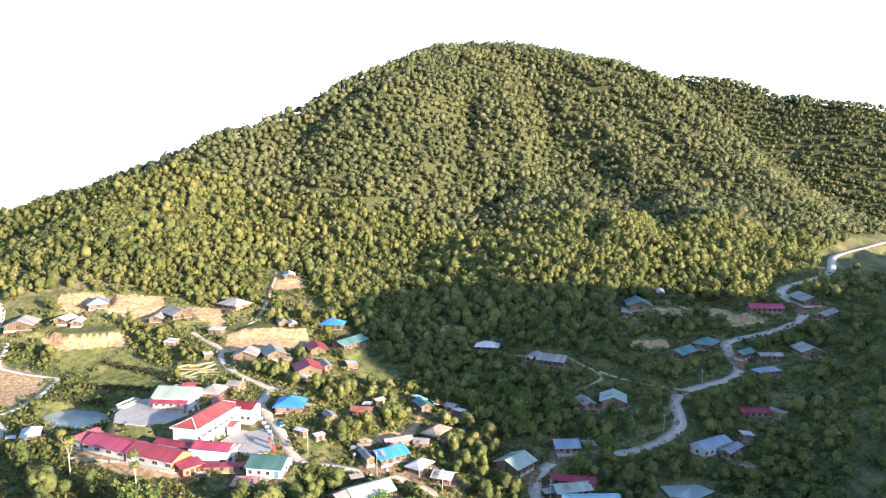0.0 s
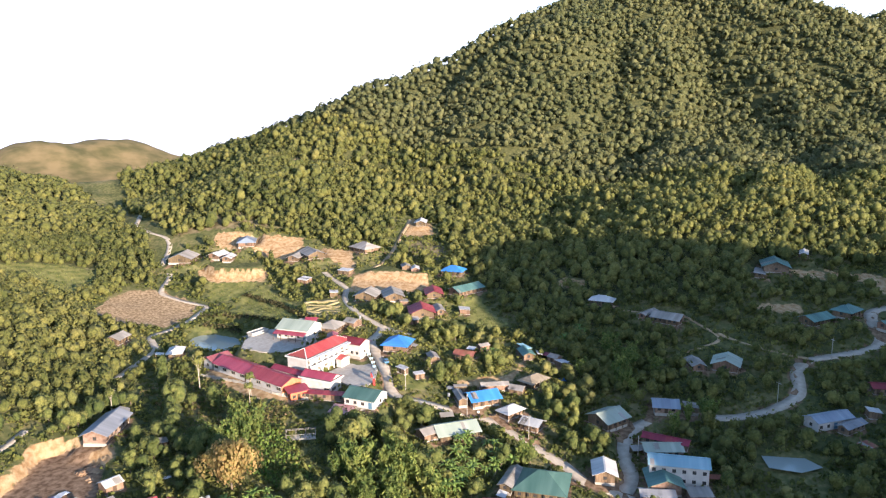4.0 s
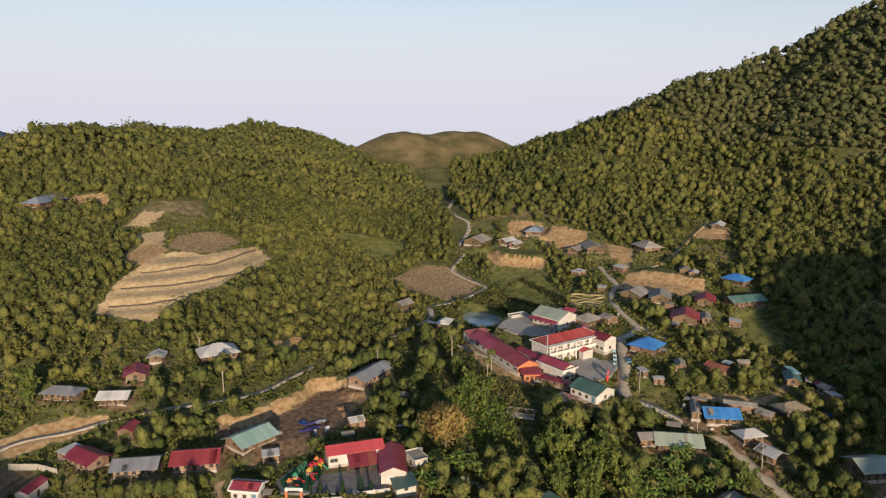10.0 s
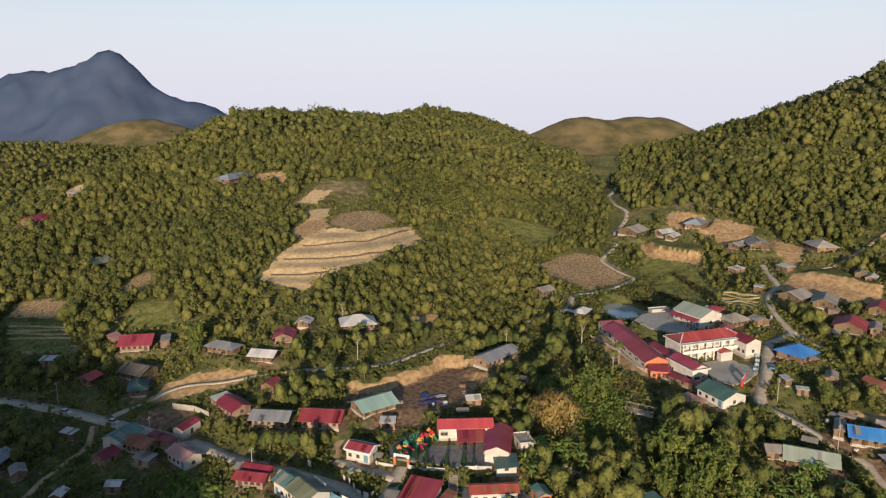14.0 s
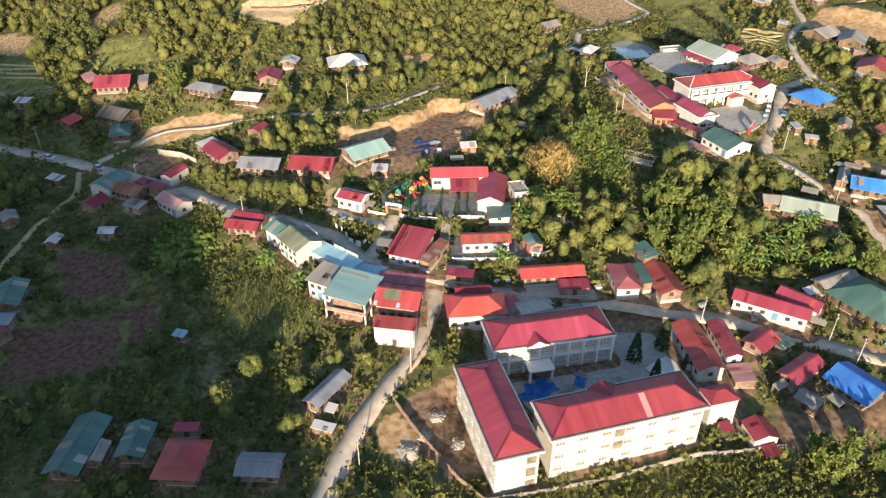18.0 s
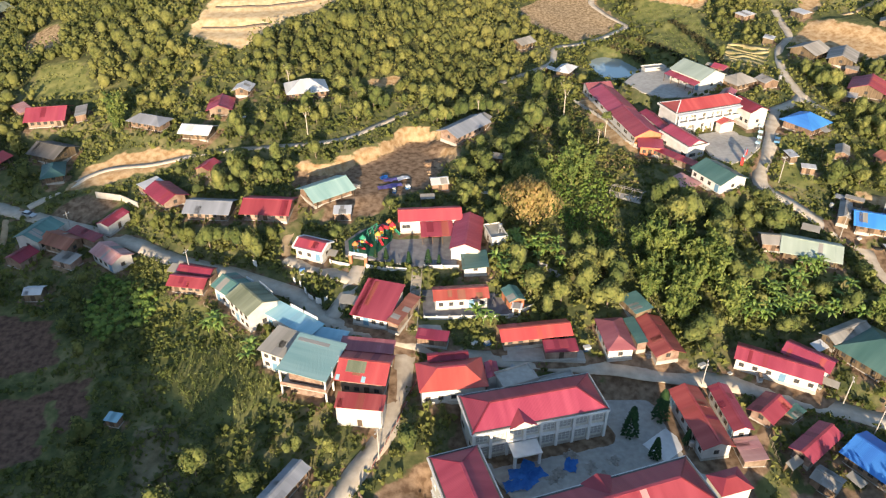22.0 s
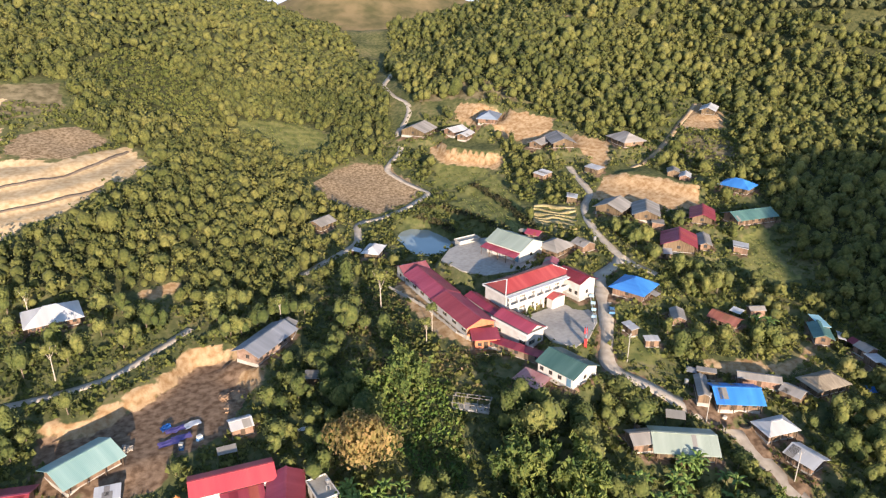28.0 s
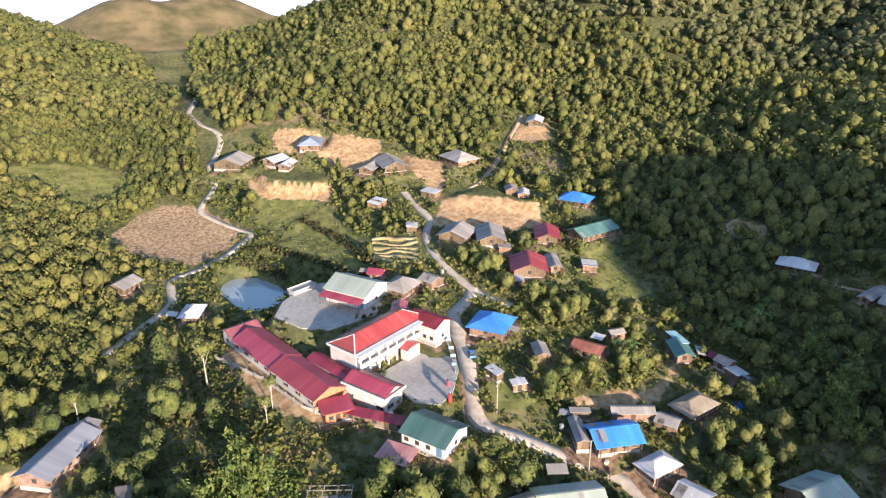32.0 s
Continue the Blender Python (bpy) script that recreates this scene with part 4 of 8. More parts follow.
def surface(x, y):
    """Height of the ground with its cuttings, terraces, roads and building plots."""
    x, y = np.atleast_1d(np.asarray(x, float)), np.atleast_1d(np.asarray(y, float))
    z = land(x, y)
    far = ease((np.hypot(x - 60, y - 200) - 230) / 120)
    z = z + far * (3.5 * ripple(x, y, 38, 1.0) + 1.5 * ripple(x, y, 15, 2.0)) * ease((z + 5) / 40)
    # spurs and gullies that run down from the summit
    down = ease((x - 190) / 110) * ease((z - 12) / 50)
    round_top, away = np.arctan2(y - 455, x - 690), np.hypot(x - 690, y - 455)
    for crest, lift, wide in MOUNTAIN_FOLDS:
        z = z + down * lift * np.exp(-0.5 * (line_gap(crest, x, y) / wide) ** 2)
    z = z + down * ease((away - 40) / 200) * (5.0 * (2 * np.abs(np.sin(9.0 * round_top + 1.1 * ripple(x, y, 95, 4.0))) - 1.75) + 2.4 * (2 * np.abs(np.sin(19.0 * round_top + 1.6 * ripple(x, y, 48, 6.0))) - 1.2))
    z = z + 0.35 * (1 - far) * ripple(x, y, 9, 3.0)
    q = inside(COVER[0][1], x, y)
    step = z / 3.8
    bench = 3.8 * (np.floor(step) + ease((step - np.floor(step) - 0.45) / 0.5))
    z = np.where(q > 0, z + 0.7 * (bench - z) * ease(q / 2.0), z)
    q = inside(RICE, x, y)
    step = z / 1.3
    bench = 1.3 * (np.floor(step) + ease((step - np.floor(step) - 0.7) / 0.3))
    z = np.where(q > 0, bench, z)
    total, weight, most = np.zeros_like(z), np.zeros_like(z) + 1e-9, np.zeros_like(z)

    def level(sel, w, to):
        total[sel] += w * to
        weight[sel] += w
        most[sel] = np.maximum(most[sel], w)

    for hx, hy, hz, turn, length, width, *_ in HOUSES:
        sel = np.where((np.abs(x - hx) < length + 8) & (np.abs(y - hy) < length + 8))[0]
        if len(sel):
            d = near_box(x[sel], y[sel], hx, hy, turn, length / 2, width / 2)
            level(sel, ease(1 - (d - 0.8) / 3.0), hz)
    for outline, to in YARDS:
        d = -inside(outline, x, y)
        sel = np.where(d < 5)[0]
        level(sel, ease(1 - (d[sel] - 0.6) / 3.0), to - 0.12)
    for kind, outline, to, bank in COVER:
        if to is not None:
            d = -inside(outline, x, y)
            sel = np.where(d < bank + 1)[0]
            level(sel, ease(1 - d[sel] / bank), to)
    for name, width, line, lz, *_ in ROADS:
        lo, hi = line.min(0) - 8, line.max(0) + 8
        sel = np.where((x > lo[0]) & (x < hi[0]) & (y > lo[1]) & (y < hi[1]))[0]
        if not len(sel):
            continue
        d2, at = np.full(len(sel), 1e9), np.zeros(len(sel), int)
        for k in range(0, len(line)):
            d = (x[sel] - line[k, 0]) ** 2 + (y[sel] - line[k, 1]) ** 2
            closer = d < d2
            d2[closer], at[closer] = d[closer], k
        d = np.sqrt(d2)
        level(sel, 1.5 * ease(1 - (d - width / 2 - 0.6) / 3.0), lz[at] - 0.10)
    most = np.minimum(most, 1)
    z = (1 - most) * z + most * total / weight
    for outline, to in LAKES:
        d = inside(outline, x, y)
        z = np.where(d > -5, np.minimum(z, to + 0.5 - ease(d / 2.0 + 0.5) * 1.6) * ease(d / 5 + 1) + z * (1 - ease(d / 5 + 1)), z)
    return z


def fill(me, co, polys):
    """Mesh data from an array of places and an array of equal-sided faces."""
    me.vertices.add(len(co))
    me.vertices.foreach_set("co", np.ascontiguousarray(co, np.float32).ravel())
    n = polys.shape[1]
    me.loops.add(polys.size)
    me.loops.foreach_set("vertex_index", np.ascontiguousarray(polys, np.int32).ravel())
    me.polygons.add(len(polys))
    me.polygons.foreach_set("loop_start", np.arange(0, polys.size, n, dtype=np.int32))
    me.update(calc_edges=True)
    return me


def spread(lo, hi, step, far_lo, far_hi, growth=1.06):
    a = list(np.arange(lo, hi, step))
    s, p = step, hi
    while p < far_hi:
        a.append(p)
        s *= growth
        p += s
    s, p = step, lo
    while True:
        a.insert(0, p - s)
        p -= s
        s *= growth
        if p < far_lo:
            break
    return np.array(a)


def masked(kind, x, y):
    m = np.zeros(x.shape)
    for k, outline, *_ in COVER:
        if k == kind:
            m = np.maximum(m, ease((inside(outline, x, y) + 1.2 * ripple(x, y, 2.6, len(outline))) / 1.6 + 0.5))
    if kind == "dirt":
        # dusty verges of the wider roads
        for _, width, line, *_ in ROADS:
            if width > 4:
                lo, hi = line.min(0) - 6, line.max(0) + 6
                sel = np.where((x > lo[0]) & (x < hi[0]) & (y > lo[1]) & (y < hi[1]))[0]
                d = np.sqrt(np.min((x[sel, None] - line[None, :, 0]) ** 2 + (y[sel, None] - line[None, :, 1]) ** 2, 1))
                m[sel] = np.maximum(m[sel], 0.8 * ease((width / 2 + 1.5 - d + 1.2 * ripple(x[sel], y[sel], 3.0, 1.0)) / 1.6))
        # trodden earth round the houses
        for hx, hy, _, turn, length, width, *_ in HOUSES:
            sel = np.where((np.abs(x - hx) < length + 5) & (np.abs(y - hy) < length + 5))[0]
            if len(sel):
                d = near_box(x[sel], y[sel], hx, hy, turn, length / 2, width / 2)
                m[sel] = np.maximum(m[sel], 0.85 * ease((2.0 - d + 1.8 * ripple(x[sel], y[sel], 2.2, hx)) / 2.2))
    return m


# ---- ground ----
xs, ys = spread(-150, 300, 2.0, -4600, 4600, 1.03), spread(72, 420, 2.0, -4600, 4600, 1.03)
gx, gy = (g.ravel() for g in np.meshgrid(xs, ys))
gz = surface(gx, gy)
k = (np.arange(len(ys) - 1)[:, None] * len(xs) + np.arange(len(xs) - 1)).ravel()
ground = new("ground", fill(bpy.data.meshes.new("ground"), np.stack([gx, gy, gz], 1), np.stack([k, k + 1, k + len(xs) + 1, k + len(xs)], 1)))
ground.data.polygons.foreach_set("use_smooth", np.ones(len(ground.data.polygons), bool))
for kind in ("soil", "pale", "dry", "grass", "dirt", "scrub", "green", "meadow", "tilled"):
    ground.data.attributes.new(kind, "FLOAT", "POINT").data.foreach_set("value", masked(kind, gx, gy).astype(np.float32))
hz = ease((gy - 850) / 250) + ease((-gx - 330) / 200) * ease((gy - 300) / 300)
ground.data.attributes.new("moor", "FLOAT", "POINT").data.foreach_set("value", np.clip(hz, 0, 1).astype(np.float32))
wood = np.maximum(ease(inside(MOUNTAIN, gx, gy) / 5), np.maximum(ease(inside(WEST_HILL, gx, gy) / 5), ease(inside(FAR_WOOD, gx, gy) / 5)))
for kind, outline, *_ in COVER:
    wood = np.where(inside(outline, gx, gy) > -2, 0, wood)
ground.data.attributes.new("wood", "FLOAT", "POINT").data.foreach_set("value", wood.astype(np.float32))
tagged(ground, "steep green valley floor with cut earth and fields", "ground", kind="structure")


def ground_material():
    m = material("ground_cover", ((0.050, 0.064, 0.026), (0.205, 0.180, 0.086), (0.110, 0.116, 0.046)), 0.5, 0.98, bump=0.8, bump_scale=1.6, coarse=0.12, spec=0.1)
    n, l = m.node_tree.nodes, m.node_tree.links
    base = n["Principled BSDF"].inputs["Base Color"].links[0].from_socket
    co = n.new("ShaderNodeTexCoord")
    for attr, a, b, scale, squash in (("wood", (0.040, 0.048, 0.020), (0.095, 0.095, 0.040), 0.6, 1), ("moor", (0.095, 0.090, 0.040), (0.215, 0.165, 0.085), 0.035, 1), ("grass", (0.080, 0.095, 0.032), (0.17, 0.17, 0.065), 0.3, 1), ("scrub", (0.10, 0.085, 0.045), (0.24, 0.20, 0.12), 0.3, 1),
                              ("dry", (0.17, 0.115, 0.06), (0.42, 0.31, 0.19), 0.9, 1), ("dirt", (0.12, 0.075, 0.045), (0.29, 0.20, 0.13), 0.6, 1), ("soil", (0.29, 0.175, 0.080), (0.48, 0.345, 0.20), 0.55, 1), ("pale", (0.42, 0.295, 0.155), (0.57, 0.445, 0.275), 0.55, 1), ("tilled", (0.075, 0.044, 0.031), (0.160, 0.096, 0.066), 0.8, 1), ("green", (0.06, 0.075, 0.028), (0.15, 0.15, 0.06), 0.6, 1), ("meadow", (0.105, 0.120, 0.038), (0.235, 0.225, 0.078), 0.25, 1)):
        at = n.new("ShaderNodeAttribute")
        at.attribute_name = attr
        tx = n.new("ShaderNodeTexNoise")
        tx.inputs["Scale"].default_value, tx.inputs["Detail"].default_value = scale, 8.0
        l.new(co.outputs["Object"], tx.inputs[0])
        rp = n.new("ShaderNodeValToRGB")
        rp.color_ramp.elements[0].position, rp.color_ramp.elements[1].position = 0.35, 0.65
        rp.color_ramp.elements[0].color, rp.color_ramp.elements[1].color = (*a, 1), (*b, 1)
        l.new(tx.outputs[0], rp.inputs[0])
        mx = n.new("ShaderNodeMix")
        mx.data_type = "RGBA"
        rag = n.new("ShaderNodeTexNoise")
        rag.inputs["Scale"].default_value, rag.inputs["Detail"].default_value = 0.55, 9.0
        l.new(co.outputs["Object"], rag.inputs[0])
        add = n.new("ShaderNodeMath")
        l.new(at.outputs["Fac"], add.inputs[0])
        l.new(rag.outputs[0], add.inputs[1])
        cut = n.new("ShaderNodeMapRange")
        cut.inputs["From Min"].default_value, cut.inputs["From Max"].default_value = 0.84, 1.12
        l.new(add.outputs[0], cut.inputs[0])
        l.new(cut.outputs[0], mx.inputs["Factor"])
        l.new(base, mx.inputs["A"])
        l.new(rp.outputs[0], mx.inputs["B"])
        base = mx.outputs["Result"]
    l.new(base, n["Principled BSDF"].inputs["Base Color"])
    return m


ground.data.materials.append(ground_material())


# ---- roads, yards, water ----
def part(name, verts, faces, mat, parent=None, label="", place=None):
    """One mesh object, under a thing or under a part."""
    me = bpy.data.meshes.new(name)
    me.from_pydata([tuple(v) for v in verts], [], faces)
    me.materials.append(mat)
    ob = new(name, me)
    ob.parent = parent
    if place is not None:
        ob.matrix_basis = place
    if label:
        ob["label"] = label
    return ob


def shared(name, me, parent, place, label=""):
    ob = new(name, me)
    ob.parent = parent
    ob.matrix_basis = place
    if label:
        ob["label"] = label
    return ob


for name, width, line, lz, mat, label in ROADS:
    way = np.gradient(line, axis=0)
    way /= np.linalg.norm(way, axis=1)[:, None]
    side = np.stack([-way[:, 1], way[:, 0]], 1)
    wob = 0.5 * width * (1 + 0.05 * np.sin(np.arange(len(line)) * 1.3))[:, None]
    n = len(line)
    co = []
    for off, dz in ((-1.0, -0.35), (-1.0, 0.06), (0, 0.10), (1.0, 0.06), (1.0, -0.35)):
        co.append(np.c_[line + side * wob * off, lz + dz])
    co = np.concatenate(co)
    faces = np.concatenate([np.stack([np.arange(n - 1) + r * n, np.arange(n - 1) + r * n + 1, np.arange(n - 1) + (r + 1) * n + 1, np.arange(n - 1) + (r + 1) * n], 1) for r in range(4)])[:, ::-1]
    ob = new(name, fill(bpy.data.meshes.new(name), co, faces))
    ob.data.materials.append(mat)
    tagged(ob, label, "road" if name == "road" else "path", kind="structure")


def slab(outline, top, depth):
    n = len(outline)
    v = [(p[0], p[1], top) for p in outline] + [(p[0], p[1], top - depth) for p in outline]
    area = sum(a[0] * b[1] - b[0] * a[1] for a, b in zip(outline, np.roll(outline, -1, 0)))
    f = [list(range(n))] + [[i, n + i, n + (i + 1) % n, (i + 1) % n] for i in range(n)]
    if area < 0:
        f = [p[::-1] for p in f]
    return v, f


DARK_PAVING = material("dark_paving", ((0.105, 0.10, 0.10), (0.25, 0.24, 0.23), (0.17, 0.16, 0.16)), 0.5, 0.9, bump=0.2)
for outline, to in YARDS:
    dark = to in (-9.2, -12.1)
    tagged(part("pavement", *slab(outline, to + 0.16, 0.7), DARK_PAVING if dark else CONCRETE), "dark grey paved yard with worn patches" if dark else "pale concrete yard with worn grey patches", "yard", kind="structure")
for outline, to in LAKES:
    wide = outline.mean(0) + (outline - outline.mean(0)) * 1.03
    tagged(part("water", *slab(wide, to, 0.05), WATER), "still greenish pond water among grassy banks", "pond", kind="structure")

# far mountain on the horizon, the blue of distance haze put into its colour
bx, by = (g.ravel() for g in np.meshgrid(np.linspace(-3000, -800, 90), np.linspace(2100, 3700, 60)))
crest = np.interp(bx, (-3000, -2722, -2310, -2074, -1915, -1800, -1732, -1620, -1530, -1466, -1425, -1385, -1284, -1189, -1067, -947, -850), (-300, -235, 12, 109, 200, 214, 206, 238, 282, 302, 290, 251, 143, 90, 70, 13, -60))
away = np.abs(by - 3163 - 25 * ripple(bx, by, 120, 1.0)) / 260
bz = -300 + (crest + 300) * np.exp(-0.5 * away**1.4) * (1 + 0.035 * (away > 0.15) * ripple(bx, by, 45, 2.0)) + 6 * ripple(bx, by, 22, 3.0)
k = (np.arange(59)[:, None] * 90 + np.arange(89)).ravel()
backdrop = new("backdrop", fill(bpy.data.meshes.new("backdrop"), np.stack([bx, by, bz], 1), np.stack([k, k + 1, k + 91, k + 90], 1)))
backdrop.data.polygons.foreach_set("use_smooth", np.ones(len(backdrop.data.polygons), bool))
backdrop.data.materials.append(material("haze_blue_mountain", ((0.045, 0.072, 0.135), (0.072, 0.098, 0.165)), 0.012, 1.0, spec=0.0))
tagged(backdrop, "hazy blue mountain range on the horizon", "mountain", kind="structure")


# ---- buildings ----
def block(x0, x1, y0, y1, z0, z1):
    v = [(x, y, z) for z in (z0, z1) for x, y in ((x0, y0), (x1, y0), (x1, y1), (x0, y1))]
    return v, [[3, 2, 1, 0], [4, 5, 6, 7], [0, 1, 5, 4], [1, 2, 6, 5], [2, 3, 7, 6], [3, 0, 4, 7]]


def plate(corners, thick):
    """A flat sheet with thickness, from its upper corners in order."""
    n = len(corners)
    v = [tuple(c) for c in corners] + [(c[0], c[1], c[2] - thick) for c in corners]
    return v, [list(range(n)), list(range(2 * n - 1, n - 1, -1))] + [[i, n + i, n + (i + 1) % n, (i + 1) % n] for i in range(n)]


def mesh_of(name, data, mat):
    me = bpy.data.meshes.new(name)
    me.from_pydata([tuple(v) for v in data[0]], [], data[1])
    me.materials.append(mat)
    return me


def merged(*datas):
    v, f = [], []
    for dv, df in datas:
        f += [[i + len(v) for i in p] for p in df]
        v += list(dv)
    return v, f


WINDOW_FRAME = material("tan_window_frame", ((0.30, 0.25, 0.18), (0.42, 0.36, 0.27)), 1.0, 0.7)


def lattice(xs, zs, y0, y1):
    """A frame of crossing bars in one piece: every second cell of the lines is an opening."""
    nx, nz = len(xs), len(zs)
    v = [(x, y, z) for y in (y0, y1) for z in zs for x in xs]
    solid = lambda i, j: 0 <= i < nx - 1 and 0 <= j < nz - 1 and not (i % 2 and j % 2)
    f = []
    for i in range(nx - 1):
        for j in range(nz - 1):
            if solid(i, j):
                p, q, r, t = j * nx + i, j * nx + i + 1, (j + 1) * nx + i + 1, (j + 1) * nx + i
                o = nx * nz
                f += [[p, q, r, t], [t + o, r + o, q + o, p + o]]
                for near, e in (((i, j - 1), (p, q)), ((i + 1, j), (q, r)), ((i, j + 1), (r, t)), ((i - 1, j), (t, p))):
                    if not solid(*near):
                        f.append([e[1], e[0], e[0] + o, e[1] + o])
    return v, f


def bars(half, bar, count):
    """Line places for an opening divided into so many lights."""
    step = (2 * half - bar) / count
    return [c for k in range(count + 1) for c in (-half + k * step, -half + k * step + bar)]


def window_meshes(w, h, frame_mat, lights=2, glass=None):
    frame_data = lattice(bars(w / 2, 0.08, lights), (0, 0.08, h - 0.08, h), -0.06, 0.02)
    return mesh_of("window", frame_data, frame_mat), mesh_of("pane", block(-w / 2 + 0.06, w / 2 - 0.06, -0.02, 0.015, 0.06, h - 0.06), glass or GLASS)


# grey-brown of curtained panes, also used to paint the stair recesses dark
CURTAIN_AND_RECESS = material("curtain_and_recess_tone", ((0.10, 0.085, 0.065), (0.33, 0.28, 0.22)), 0.7, 0.3, spec=0.5)
LOUVRED = material("louvred_glass", ((0.26, 0.26, 0.25), (0.42, 0.41, 0.39)), 0.8, 0.35, spec=0.5)
WINDOWS = {
    "slim": (*window_meshes(1.9, 1.35, TRIM, 3, CURTAIN_AND_RECESS), 1.35),
    "bay": (mesh_of("window", lattice(bars(1.3, 0.07, 3), (0, 0.07, 0.8, 0.87, 1.5, 1.57, 2.2, 2.27), -0.06, 0.02), TRIM), mesh_of("pane", block(-1.24, 1.24, -0.02, 0.015, 0.05, 2.24), LOUVRED), 2.27),
    "small": (*window_meshes(1.1, 1.1, DARKWOOD), 1.1),
    "school": (*window_meshes(2.3, 1.25, WINDOW_FRAME), 1.25),
}
SILL = mesh_of("window_hood", block(-1.05, 1.05, -0.45, 0.0, 0, 0.1), TRIM)
DOOR = mesh_of("door", merged(block(-0.5, 0.5, -0.05, 0.02, 0, 2.1), block(-0.58, -0.5, -0.08, 0.02, 0, 2.2), block(0.5, 0.58, -0.08, 0.02, 0, 2.2), block(-0.5, 0.5, -0.08, 0.02, 2.1, 2.2)), DARKWOOD)
BLUE_DOOR = mesh_of("door", merged(block(-0.6, 0.6, -0.05, 0.02, 0, 2.2), block(-0.68, -0.6, -0.08, 0.02, 0, 2.3), block(0.6, 0.68, -0.08, 0.02, 0, 2.3)), material("blue_door_paint", ((0.10, 0.20, 0.30), (0.16, 0.28, 0.38)), 1.0, 0.6))
POST = mesh_of("post", block(-0.09, 0.09, -0.09, 0.09, 0, 1), DARKWOOD)
WHITE_POST = mesh_of("column", block(-0.17, 0.17, -0.17, 0.17, 0, 1), TRIM)


def add_window(root, kind, x, y, z, turn, hood=False):
    w, p, _ = WINDOWS[kind]
    ob = shared("window", w, root, pose(x, y, z, 0, 0, turn))
    shared("pane", p, ob, Matrix.Identity(4), "dark glass")
    if hood:
        shared("window_hood", SILL, root, pose(x, y, z + WINDOWS[kind][2] + 0.12, 0, 0, turn), "white concrete hood")


def roof_planes(shape, L, W, h, rise):
    """The slopes of a roof, upper corners in order, and the ridge's ends."""
    a, b = L / 2, W / 2
    if shape == "gable":
        return [[(-a, -b, h), (a, -b, h), (a, 0, h + rise), (-a, 0, h + rise)], [(a, b, h), (-a, b, h), (-a, 0, h + rise), (a, 0, h + rise)]], ((-a, 0, h + rise), (a, 0, h + rise))
    if shape == "hip":
        r = max(a - b * 0.95, a * 0.18)
        return [[(-a, -b, h), (a, -b, h), (r, 0, h + rise), (-r, 0, h + rise)], [(a, b, h), (-a, b, h), (-r, 0, h + rise), (r, 0, h + rise)],
                [(a, -b, h), (a, b, h), (r, 0, h + rise)], [(-a, b, h), (-a, -b, h), (-r, 0, h + rise)]], ((-r, 0, h + rise), (r, 0, h + rise))
    return [[(-a, -b, h), (a, -b, h), (a, b, h + rise), (-a, b, h + rise)]], None


def wall_body(shape, L, W, h, rise, inset, foot):
    """Walls up to the underside of the roof."""
    a, b = L / 2 - inset, W / 2 - inset
    top = h - 0.1 + rise * inset / (W / 2)
    if shape == "gable":
        v = [(-a, -b, foot), (a, -b, foot), (a, b, foot), (-a, b, foot), (-a, -b, top), (a, -b, top), (a, b, top), (-a, b, top), (-a, 0, h + rise - 0.12), (a, 0, h + rise - 0.12)]
        return v, [[3, 2, 1, 0], [0, 1, 5, 4], [2, 3, 7, 6], [1, 2, 6, 9, 5], [3, 0, 4, 8, 7], [4, 5, 9, 8], [6, 7, 8, 9]]
    if shape == "shed":
        hi = h + rise * (1 - inset / W) - 0.12
        lo = h + rise * inset / W - 0.12
        v = [(-a, -b, foot), (a, -b, foot), (a, b, foot), (-a, b, foot), (-a, -b, lo), (a, -b, lo), (a, b, hi), (-a, b, hi)]
        return v, [[3, 2, 1, 0], [4, 5, 6, 7], [0, 1, 5, 4], [1, 2, 6, 5], [2, 3, 7, 6], [3, 0, 4, 7]]
    return block(-a, a, -b, b, foot, h - 0.06)


rng = random.Random(7)


